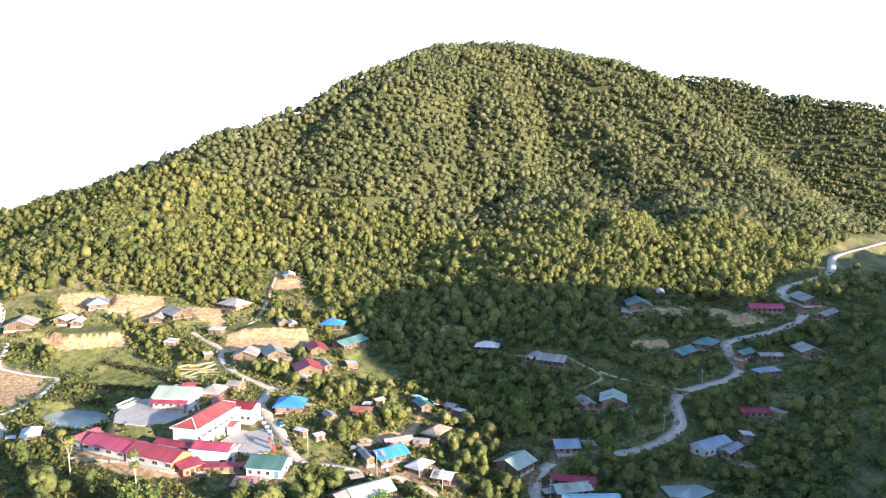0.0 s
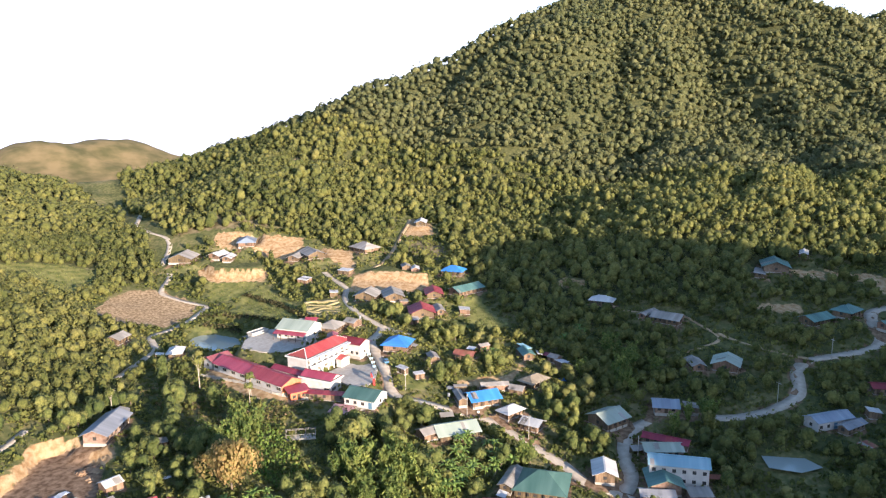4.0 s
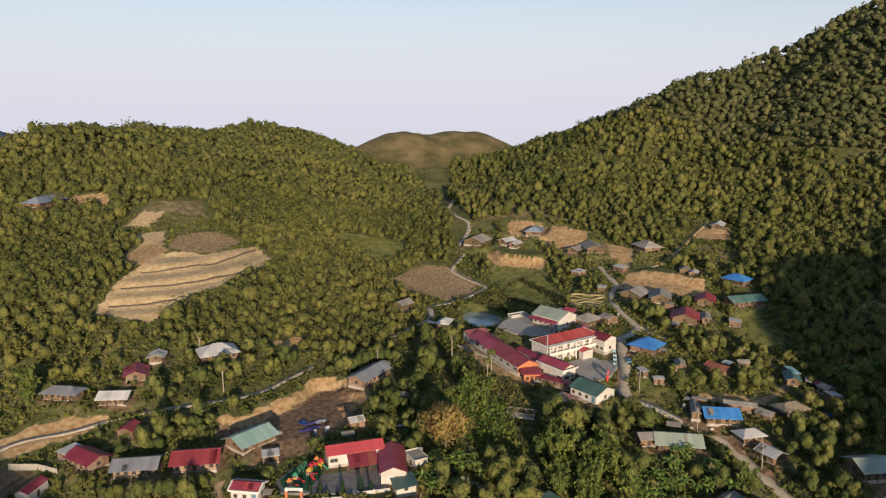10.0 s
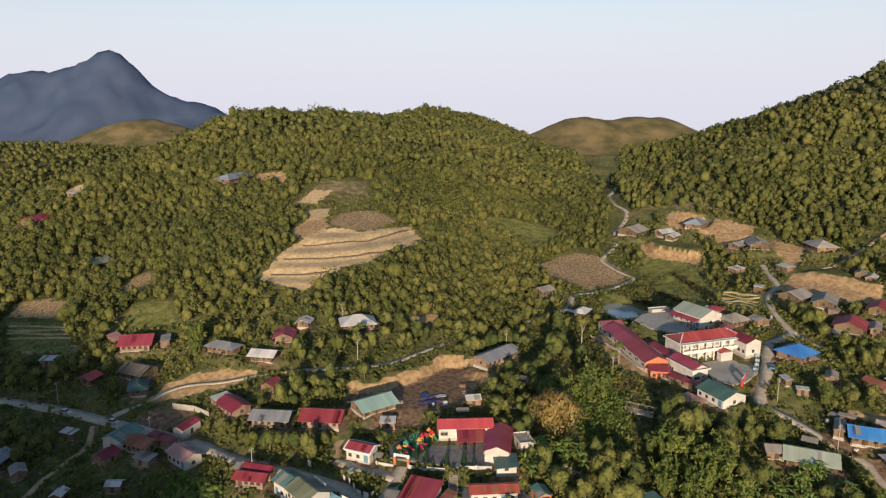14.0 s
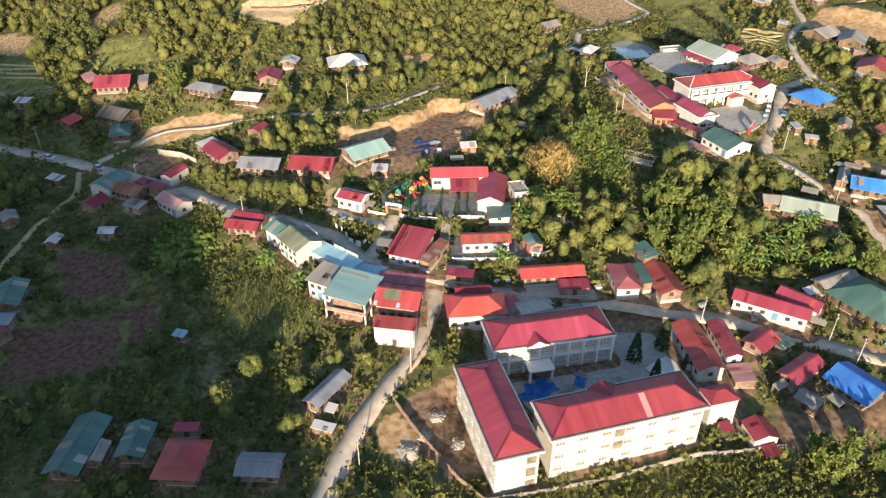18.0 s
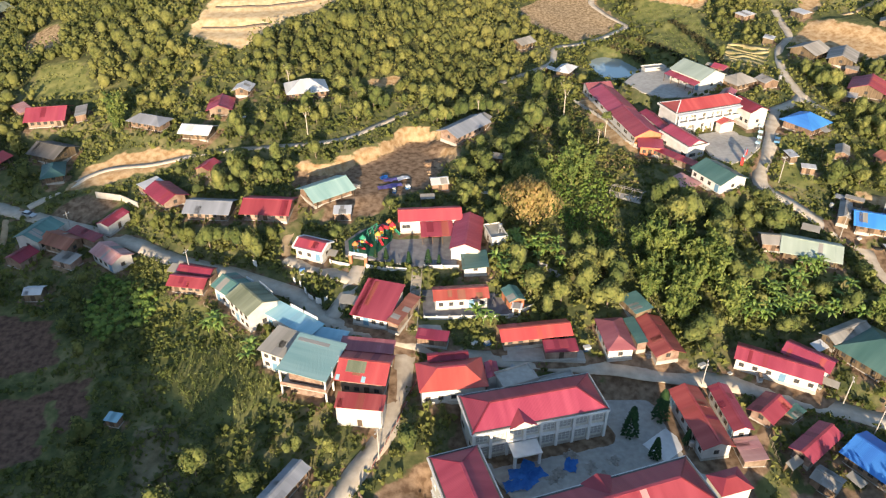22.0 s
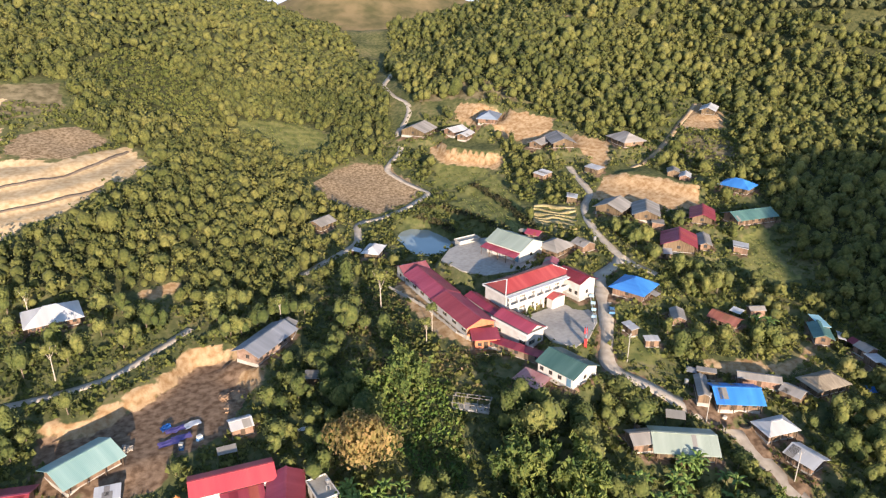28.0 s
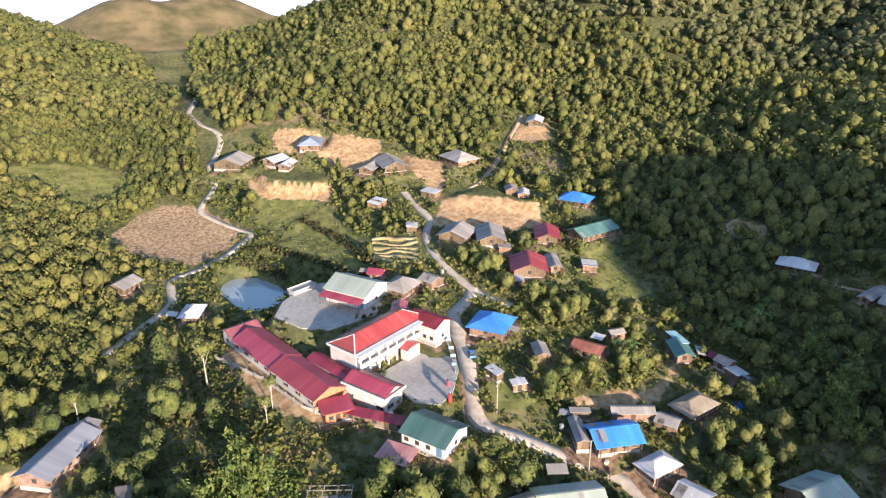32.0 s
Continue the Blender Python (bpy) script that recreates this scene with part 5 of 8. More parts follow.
def build_house(x, y, z, turn, L, W, h, shape, colour, wall, kind, rise):
    look_word, roof_mat = ROOFS[colour]
    wall_word, wall_mat = WALLS[wall]
    big = kind in ("school", "gallery", "kindergarten", "hall")
    small = L * W < 45
    name = {"school": "school_building", "gallery": "school_building", "hall": "school_building", "kindergarten": "kindergarten_building"}.get(kind, "shed" if small else "house")
    root = new(name)
    root.matrix_basis = pose(x, y, z, 0, 0, turn)
    shape_word = {"gable": "gable", "hip": "hipped", "shed": "lean-to", "flat": "level"}[shape]
    tagged(root, f"{wall_word} {name.replace('_', ' ')} under a {look_word} {shape_word} roof", "building" if big else name, group="school blocks" if kind in ("school", "gallery", "hall") else ("village sheds" if small else "village houses"))
    rise = rise or {"gable": 0.20 * W, "hip": 0.24 * W, "shed": 0.10 * W, "flat": 0.1}[shape]
    if kind in ("school", "gallery"):
        rise = 0.22 * W
    inset = 0.55 if big else (0.3 if small else (0.6 if wall == "white" else min(1.1, 0.16 * W)))
    # a corner may stand on lower ground: the base goes down to it
    c, s = math.cos(radians(turn)), math.sin(radians(turn))
    if wall == "posts" or kind == "open":
        for px in np.linspace(-L / 2 + 0.5, L / 2 - 0.5, 4):
            for py in (-W / 2 + 0.5, W / 2 - 0.5):
                shared("post", WHITE_POST if kind == "open" else POST, root, pose(px, py, 0) @ Matrix.Diagonal((1, 1, h + (rise * 0.9 if py > 0 and shape == "shed" else 0.05), 1)))
        if kind == "open":
            part("wall", *block(-L / 2 + 1.8, L / 2 - 1.8, -W / 2 + 1.8, W / 2 - 1.8, -0.6, h - 0.3), WALLS["brick"][1], root)
            part("floor_slab", *block(-L / 2 + 0.3, L / 2 - 0.3, -W / 2 + 0.3, W / 2 - 0.3, h / 2 - 0.25, h / 2), CONCRETE, root)
            part("parapet", *merged(block(-L / 2 + 0.3, L / 2 - 0.3, -W / 2 + 0.3, -W / 2 + 0.45, h / 2, h / 2 + 0.9), block(-L / 2 + 0.3, -L / 2 + 0.45, -W / 2 + 0.45, W / 2 - 0.3, h / 2, h / 2 + 0.9)), WALLS["brick"][1], root)
    else:
        part("wall", *wall_body(shape, L, W, h, rise, inset, -0.7), wall_mat, root)
        part("plinth", *block(-L / 2 + inset - 0.12, L / 2 - inset + 0.12, -W / 2 + inset - 0.12, W / 2 - inset + 0.12, -0.9, 0.18), CONCRETE, root)
    if shape == "flat":
        part("roof_slab", *block(-L / 2, L / 2, -W / 2, W / 2, h - 0.06, h + 0.12), roof_mat, root)
        part("parapet", *merged(block(-L / 2, L / 2, -W / 2, -W / 2 + 0.15, h + 0.12, h + 0.5), block(-L / 2, L / 2, W / 2 - 0.15, W / 2, h + 0.12, h + 0.5), block(-L / 2, -L / 2 + 0.15, -W / 2 + 0.15, W / 2 - 0.15, h + 0.12, h + 0.5), block(L / 2 - 0.15, L / 2, -W / 2 + 0.15, W / 2 - 0.15, h + 0.12, h + 0.5)), wall_mat, root)
    else:
        planes, ridge = roof_planes(shape, L, W, h, rise)
        for corners in planes:
            part("roof_panel", *plate(corners, 0.10), roof_mat, root)
        if not big and shape in ("gable", "shed") and roof_mat is not CONCRETE:
            # odd sheets laid over the first ones
            a, b = L / 2, W / 2
            for side in ((-1, 1) if shape == "gable" else (-1,)):
                for _ in range(rng.randint(1, 3)):
                    w = rng.uniform(0.8, 2.2)
                    px = rng.uniform(-a + 0.2, a - 0.2 - w)
                    f0, f1 = rng.choice(((0.0, 1.0), (0.0, 0.55), (0.3, 0.95)))
                    run = b if shape == "gable" else W
                    y0, y1 = side * (b - f0 * run), side * (b - f1 * run)
                    z0, z1 = h + rise * f0 + 0.03, h + rise * f1 + 0.03
                    corners = [(px, y0, z0), (px + w, y0, z0), (px + w, y1, z1), (px, y1, z1)]
                    part("roof_sheet", *plate(corners if side < 0 else corners[::-1], 0.025), ROOFS[rng.choice({"red": ("red", "dred", "rred"), "coral": ("coral", "rred"), "rred": ("rred", "dred", "rust"), "dred": ("dred", "red")}.get(colour, (colour, colour, "gray")))][1], root)
        if ridge:
            (ax, _, az), (bx, _, _) = ridge
            part("ridge_cap", *plate([(ax, -0.28, az - 0.02), (bx, -0.28, az - 0.02), (bx, 0.28, az - 0.02), (ax, 0.28, az - 0.02)], -0.09), roof_mat, root)
    if kind in ("school", "gallery"):
        for data in (block(-L / 2 - 0.12, L / 2 + 0.12, -W / 2 - 0.22, -W / 2 + 0.06, h - 0.42, h + 0.06), block(-L / 2 - 0.12, L / 2 + 0.12, W / 2 - 0.06, W / 2 + 0.22, h - 0.42, h + 0.06),
                     block(-L / 2 - 0.22, -L / 2 + 0.06, -W / 2 + 0.06, W / 2 - 0.06, h - 0.42, h + 0.06), block(L / 2 - 0.06, L / 2 + 0.22, -W / 2 + 0.06, W / 2 - 0.06, h - 0.42, h + 0.06)):
            part("eaves_gutter", *data, TRIM, root, "white rendered gutter edge")
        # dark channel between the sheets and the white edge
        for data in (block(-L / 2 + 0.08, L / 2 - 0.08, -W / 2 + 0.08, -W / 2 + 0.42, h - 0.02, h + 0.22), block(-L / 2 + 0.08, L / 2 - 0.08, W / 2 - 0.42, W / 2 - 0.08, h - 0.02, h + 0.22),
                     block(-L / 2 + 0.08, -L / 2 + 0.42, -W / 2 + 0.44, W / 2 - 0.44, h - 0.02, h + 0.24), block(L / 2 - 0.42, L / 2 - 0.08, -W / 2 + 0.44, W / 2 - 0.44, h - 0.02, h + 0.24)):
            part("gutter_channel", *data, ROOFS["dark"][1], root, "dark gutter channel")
        # ridge tiles down the hips
        if shape == "hip":
            rx = max(L / 2 - W / 2 * 0.95, L / 2 * 0.18)
            for sx in (-1, 1):
                for sy in (-1, 1):
                    a_, b_ = Vector((sx * L / 2, sy * W / 2, h + 0.12)), Vector((sx * rx, 0, h + rise + 0.05))
                    side = (b_ - a_).cross(Vector((0, 0, 1))).normalized() * 0.16
                    part("hip_cap", *plate([a_ - side, a_ + side, b_ + side, b_ - side] , 0.08), ROOFS["dred"][1] if colour == "red" else TRIM, root)
    # openings on the walls
    ix, iy = L / 2 - inset, W / 2 - inset
    if big:
        floors = max(1, round(h / 3.6))
        step = h / floors
        count = max(2, int((L - 2) / 4.0))
        tall_block = kind == "school" and h > 6
        for fl in range(floors):
            for side in (-1, 1):
                if kind == "gallery" and side < 0:
                    for px in np.linspace(-L / 2 + 0.4, L / 2 - 0.4, 9)[:-1] + (L - 0.8) / 16:
                        add_window(root, "bay", px, side * iy, fl * step + 0.75, 0)
                    continue
                for px in np.linspace(-ix + 1.6, ix - 1.6, count):
                    add_window(root, "slim" if tall_block else "school", px, side * iy, fl * step + 1.15, 0 if side < 0 else 180, hood=True)
            if not tall_block:
                for side in (-1, 1):
                    for py in np.linspace(-iy + 2.0, iy - 2.0, max(1, int(W / 4.5))):
                        add_window(root, "school", side * ix, py, fl * step + 1.15, 90 * side, hood=False)
    elif wall != "posts" and kind != "open" and not small:
        n = max(1, int(L / 3.2))
        for side in (-1, 1):
            spots = list(np.linspace(-ix + 1.3, ix - 1.3, n + 1))
            door_at = rng.randrange(len(spots))
            for j, px in enumerate(spots):
                if j == door_at:
                    shared("door", BLUE_DOOR if wall == "white" else DOOR, root, pose(px, side * iy, 0.18, 0, 0, 0 if side < 0 else 180))
                else:
                    add_window(root, "small", px, side * iy, 1.0, 0 if side < 0 else 180)
            add_window(root, "small", side * ix, 0, 1.1, 90 * side)
        if h > 5:
            for px in np.linspace(-ix + 1.3, ix - 1.3, n + 1):
                for side in (-1, 1):
                    add_window(root, "small", px, side * iy, h - 2.2, 0 if side < 0 else 180)
        if wall == "wood" and shape in ("gable", "hip"):
            for px in np.linspace(-ix, ix, 4):
                shared("post", POST, root, pose(px, -W / 2 + 0.12, 0) @ Matrix.Diagonal((1, 1, h - 0.08, 1)), "bare timber porch post")
    elif small and wall != "posts":
        shared("door", DOOR, root, pose(0, -iy, 0.1, 0, 0, 0) @ Matrix.Diagonal((0.9, 1, 0.85, 1)))
    return root


BUILT = [build_house(*spec) for spec in HOUSES]

# galleries and porches of the school blocks
main_school = BUILT[MAIN_SCHOOL]
L_, W_, h_ = HOUSES[MAIN_SCHOOL][4:7]
for px in np.linspace(-L_ / 2 + 0.6, L_ / 2 - 0.6, 9):
    shared("column", WHITE_POST, main_school, pose(px, -W_ / 2 - 1.2, 0) @ Matrix.Diagonal((1, 1, h_ - 0.1, 1)), "white gallery column")
part("balcony_floor", *block(-L_ / 2 + 0.3, L_ / 2 - 0.3, -W_ / 2 - 1.5, -W_ / 2 + 0.5, 3.4, 3.65), TRIM, main_school)
part("balcony_parapet", *block(-L_ / 2 + 0.3, L_ / 2 - 0.3, -W_ / 2 - 1.5, -W_ / 2 - 1.38, 3.65, 4.6), TRIM, main_school, "white balcony parapet")
part("gallery_roof", *block(-L_ / 2 - 0.2, L_ / 2 + 0.2, -W_ / 2 - 1.7, -W_ / 2 - 0.1, h_ - 0.25, h_ + 0.02), TRIM, main_school)
part("porch_wall", *block(1.0, 6.0, -W_ / 2 - 4.0, -W_ / 2 - 1.6, 0, 3.4), WALLS["white"][1], main_school)
for corners in ([(0.6, -W_ / 2 - 4.4, 3.4), (3.5, -W_ / 2 - 4.4, 4.5), (3.5, -W_ / 2 - 1.5, 4.5), (0.6, -W_ / 2 - 1.5, 3.4)], [(3.5, -W_ / 2 - 4.4, 4.5), (6.4, -W_ / 2 - 4.4, 3.4), (6.4, -W_ / 2 - 1.5, 3.4), (3.5, -W_ / 2 - 1.5, 4.5)]):
    part("porch_roof", *plate(corners, 0.1), ROOFS["rred"][1], main_school)

court = BUILT[COURT_BLOCK]
L_, W_, h_ = HOUSES[COURT_BLOCK][4:7]
for px in np.linspace(-L_ / 2 + 0.4, L_ / 2 - 0.4, 9):
    shared("column", WHITE_POST, court, pose(px, -W_ / 2 + 0.1, 0) @ Matrix.Diagonal((1.6, 1.6, h_ - 0.3, 1)), "cream gallery column")
part("balcony_floor", *block(-L_ / 2 + 0.2, L_ / 2 - 0.2, -W_ / 2 - 0.1, -W_ / 2 + 0.6, h_ / 2 - 0.2, h_ / 2 + 0.1), TRIM, court)
part("gable_front", [(-6.5, -W_ / 2 - 0.3, h_ - 0.5), (-1.5, -W_ / 2 - 0.3, h_ - 0.5), (-4.0, -W_ / 2 - 0.3, h_ + 1.4), (-6.5, -W_ / 2 + 0.1, h_ - 0.5), (-1.5, -W_ / 2 + 0.1, h_ - 0.5), (-4.0, -W_ / 2 + 0.1, h_ + 1.4)], [[0, 1, 2], [5, 4, 3], [0, 3, 4, 1], [1, 4, 5, 2], [2, 5, 3, 0]], WALLS["cream"][1], court)
for corners in ([(-6.9, -W_ / 2 - 0.5, h_ + 0.02), (-4.0, -W_ / 2 - 0.5, h_ + 1.55), (-4.0, -W_ / 2 + 3.4, h_ + 1.55), (-6.9, -W_ / 2 + 0.3, h_ + 0.02)], [(-4.0, -W_ / 2 - 0.5, h_ + 1.55), (-1.1, -W_ / 2 - 0.5, h_ + 0.02), (-1.1, -W_ / 2 + 0.3, h_ + 0.02), (-4.0, -W_ / 2 + 3.4, h_ + 1.55)]):
    part("gable_roof", *plate(corners, 0.08), ROOFS["red"][1], court)
part("porch_canopy", *block(-7.0, -1.0, -W_ / 2 - 4.0, -W_ / 2 - 0.3, 3.2, 3.55), TRIM, court, "white concrete canopy slab")
for px in (-6.6, -1.4):
    shared("column", WHITE_POST, court, pose(px, -W_ / 2 - 3.6, 0) @ Matrix.Diagonal((1.5, 1.5, 3.2, 1)))

# odd sheets on the red shop roof by the side street
shop = BUILT[next(k_ for k_, h_ in enumerate(HOUSES) if h_[0] == -12.5)]
L_, W_, h_ = HOUSES[BUILT.index(shop)][4:7]
for x0, x1, f0, f1, tone in ((-3.6, 0.6, 0.42, 0.98, "moss"), (-5.4, -4.6, 0.02, 0.25, "lblue"), (0.2, 1.1, 0.02, 0.28, "lblue")):
    y0, y1, z0, z1 = -W_ / 2 * (1 - f0), -W_ / 2 * (1 - f1), h_ + 0.2 * W_ * f0 + 0.06, h_ + 0.2 * W_ * f1 + 0.06
    part("roof_sheet", *plate([(x0, y0, z0), (x1, y0, z0), (x1, y1, z1), (x0, y1, z1)], 0.03), ROOFS[tone][1], shop, f"{ROOFS[tone][0]} patch sheet")

long_block = BUILT[LONG_BLOCK]
L_, W_, h_ = HOUSES[LONG_BLOCK][4:7]
r_ = 0.22 * W_
part("roof_sheet", *plate([(3.4, -W_ / 2 + 0.3, h_ + 0.13), (4.7, -W_ / 2 + 0.3, h_ + 0.13), (4.7, -0.2, h_ + r_ + 0.04), (3.4, -0.2, h_ + r_ + 0.04)], 0.05), ROOFS["pink"][1], long_block, "faded pink sheet strip")
for z_ in (4.0, 7.4):
    part("stair_grille", *merged(block(-3.2, -1.2, -W_ / 2 + 0.42, -W_ / 2 + 0.62, z_, z_ + 1.9), *[block(-3.25 + 0.5 * k_, -3.15 + 0.5 * k_, -W_ / 2 + 0.36, -W_ / 2 + 0.42, z_, z_ + 1.9) for k_ in range(5)]), CURTAIN_AND_RECESS, long_block, "brown stair-light grille")
wing = BUILT[WING_BLOCK]
L_w, W_w, h_w = HOUSES[WING_BLOCK][4:7]
# flat panels on the end wall, coloured with the shade of open stair recesses
for z_ in (0.2, 3.8, 7.4):
    part("stair_opening", *block(L_w / 2 - 0.60, L_w / 2 - 0.52, 1.9, 3.9, z_, z_ + 2.4), CURTAIN_AND_RECESS, wing, "shadowed stair opening")
for corners in ([(-4.6, W_ / 2 + 0.4, h_ + 0.05), (-4.6, W_ / 2 - 1.0, h_ + 0.1), (-1.6, 1.0, h_ + r_ - 0.3), (-1.6, W_ / 2 + 0.4, h_ + 1.7)], [(1.4, W_ / 2 - 1.0, h_ + 0.1), (1.4, W_ / 2 + 0.4, h_ + 0.05), (-1.6, W_ / 2 + 0.4, h_ + 1.7), (-1.6, 1.0, h_ + r_ - 0.3)]):
    part("gable_roof", *plate(corners, 0.08), ROOFS["red"][1], long_block)


# ---- planting ----
def leafy(seed, quads, radius, tall, leaf, lumps=6, core=3, wander=0.42):
    """A crown: leaf sprays set about several uneven lumps, with gaps; returns places, four-sided faces and soft outward normals."""
    r = np.random.RandomState(seed)
    centre = r.normal(0, wander, (lumps, 3)) * (radius, radius, tall * 0.5)
    centre[0] = 0
    size = r.uniform(0.42, 0.75, lumps)
    pick = r.randint(0, lumps, quads)
    way = r.normal(0, 1, (quads, 3))
    way[:, 2] += 0.35
    way /= np.linalg.norm(way, axis=1)[:, None]
    at = centre[pick] + way * size[pick][:, None] * np.array([radius, radius, tall * 0.62]) * r.uniform(0.82, 1.20, quads)[:, None]
    face = way + r.normal(0, 0.34, (quads, 3))
    face /= np.linalg.norm(face, axis=1)[:, None]
    u = np.cross(face, r.normal(0, 1, (quads, 3)))
    u /= np.linalg.norm(u, axis=1)[:, None]
    v = np.cross(face, u)
    s = leaf * r.uniform(0.6, 1.35, (quads, 1))
    k = r.uniform(0.55, 1.0, (quads, 4, 1))
    co = np.stack([at - s * u * k[:, 0], at - s * v * k[:, 1] * 0.9, at + s * u * k[:, 2], at + s * v * k[:, 3] * 0.9], 1)
    co[:, 1] -= face * s * 0.25
    co[:, 3] -= face * s * 0.25
    co, q = co.reshape(-1, 3), np.arange(quads * 4).reshape(-1, 4)
    soft = np.repeat(0.86 * way + 0.14 * face, 4, 0)
    soft = soft + 0.14 * (co - np.repeat(at, 4, 0)) / leaf
    if core:
        # the close inner foliage of a lump: an uneven rounded heart
        for c, z in zip(centre[:int(core)], size[:int(core)]):
            e = z * np.array([radius, radius, tall * 0.62])
            up = np.array([-0.75, -0.1, 0.55, 0.97])
            turn = 2 * math.pi * np.arange(6) / 6
            out = np.stack([np.outer(np.sqrt(1 - up**2), np.cos(turn)), np.outer(np.sqrt(1 - up**2), np.sin(turn)), np.outer(up, np.ones(6))], 2).reshape(-1, 3)
            b = c + out * e * r.uniform(0.70, 1.02, (24, 1))
            k = np.arange(3)[:, None] * 6 + np.arange(6)
            n = np.arange(3)[:, None] * 6 + (np.arange(6) + 1) % 6
            q = np.concatenate([q, len(co) + np.stack([k, n, n + 6, k + 6], 2).reshape(-1, 4), len(co) + np.array([[18, 19, 20, 21], [18, 21, 22, 23]])])
            co = np.concatenate([co, b])
            soft = np.concatenate([soft, out + r.normal(0, 0.12, out.shape)])
    return co, q, soft / np.linalg.norm(soft, axis=1)[:, None]


def soften(me, normals):
    """Smooth shading along the given normals, one for each vertex."""
    me.polygons.foreach_set("use_smooth", np.ones(len(me.polygons), bool))
    me.attributes.new("custom_normal", "FLOAT_VECTOR", "POINT").data.foreach_set("vector", np.ascontiguousarray(normals, np.float32).ravel())


def stem(height, r0, r1, seed, limbs=4, spread_=1.2):
    """A tapered, slightly bent trunk of six sides with limbs."""
    r = np.random.RandomState(seed)
    v, f = [], []

    def tube(a, b, ra, rb, n=6):
        a, b = np.array(a, float), np.array(b, float)
        w = (b - a) / np.linalg.norm(b - a)
        u = np.cross(w, (0.3, 0.9, 0.1))
        u /= np.linalg.norm(u)
        t = np.cross(w, u)
        k = len(v)
        for p, rr in ((a, ra), (b, rb)):
            for j in range(n):
                g = 2 * math.pi * j / n
                v.append(tuple(p + rr * (math.cos(g) * u + math.sin(g) * t)))
        for j in range(n):
            f.append([k + j, k + (j + 1) % n, k + n + (j + 1) % n, k + n + j])

    mid = (r.uniform(-0.25, 0.25), r.uniform(-0.25, 0.25), height * 0.5)
    top = (mid[0] * 1.6, mid[1] * 1.6, height)
    tube((0, 0, -0.5), mid, r0, (r0 + r1) / 2)
    tube(mid, top, (r0 + r1) / 2, r1)
    for j in range(limbs):
        g = 2 * math.pi * j / limbs + r.uniform(-0.4, 0.4)
        tube((mid[0] * 1.3, mid[1] * 1.3, height * r.uniform(0.55, 0.85)), (mid[0] + spread_ * math.cos(g), mid[1] + spread_ * math.sin(g), height * r.uniform(1.0, 1.25)), r1 * 0.8, r1 * 0.3, 5)
    return v, f


# a hollow overgrown with creepers
VINES = np.array([(36, 218), (52, 216), (57, 204), (55, 190), (51, 176), (42, 174), (38, 190)], float)
# what keeps trees away
CLEAR = [(o, 1.0) for kind, o, *_ in COVER if kind not in ("grass", "scrub")] + [(o, 0.5) for o, _ in YARDS] + [(o, 2.0) for o, _ in LAKES] + [(RICE, 0.5)]
GRASSY = [o for kind, o, *_ in COVER if kind in ("grass", "scrub")]


# clear round the ochre tree and the unfinished shed
OPENINGS = [(30, 187, 8), (29, 180, 7), (59.5, 198.6, 8), (56, 191, 7), (53, 185, 5), (42, 196, 6), (53, 258, 7), (55, 248, 7), (57, 238, 7), (61, 228, 7), (66, 219, 7), (72, 211, 7), (78, 206, 5), (70, 281, 8), (79, 281, 7), (66, 292, 6), (62, 303, 6)]


def open_ground(x, y, margin=1.5):
    """True where a plant may stand."""
    ok = np.ones(x.shape, bool)
    for hx, hy, _, turn, length, width, *_ in HOUSES:
        sel = np.where((np.abs(x - hx) < length + 6) & (np.abs(y - hy) < length + 6))[0]
        if len(sel):
            ok[sel] &= near_box(x[sel], y[sel], hx, hy, turn, length / 2, width / 2) > margin
    for _, width, line, *_ in ROADS:
        lo, hi = line.min(0) - 6, line.max(0) + 6
        sel = np.where((x > lo[0]) & (x < hi[0]) & (y > lo[1]) & (y < hi[1]))[0]
        if len(sel):
            d = np.min((x[sel, None] - line[None, :, 0]) ** 2 + (y[sel, None] - line[None, :, 1]) ** 2, 1)
            ok[sel] &= d > (width / 2 + (margin if margin < 1.6 else 1.75 * margin)) ** 2
    for px, py, pr in OPENINGS:
        ok &= np.hypot(x - px, y - py) > pr * margin / 2
    for outline, m in CLEAR:
        ok &= inside(outline, x, y) < -m
    return ok


def lanes_open(x, y):
    """True where no tall plant would stand close before a street, a yard or a pond on its sunny side."""
    ok = np.ones(x.shape, bool)
    for d in (2.5, 5.0, 7.5):
        px, py = x + 0.55 * d, y + 0.83 * d
        for _, width, line, *_ in ROADS:
            if width > 2.7 and line[-1, 0] < 300:
                lo, hi = line.min(0) - 6, line.max(0) + 6
                sel = np.where((px > lo[0]) & (px < hi[0]) & (py > lo[1]) & (py < hi[1]))[0]
                if len(sel):
                    gap = np.min((px[sel, None] - line[None, :, 0]) ** 2 + (py[sel, None] - line[None, :, 1]) ** 2, 1)
                    ok[sel] &= gap > (width / 2 + 0.8) ** 2
        for outline, _ in YARDS + LAKES:
            ok &= inside(outline, px, py) < 0
    return ok


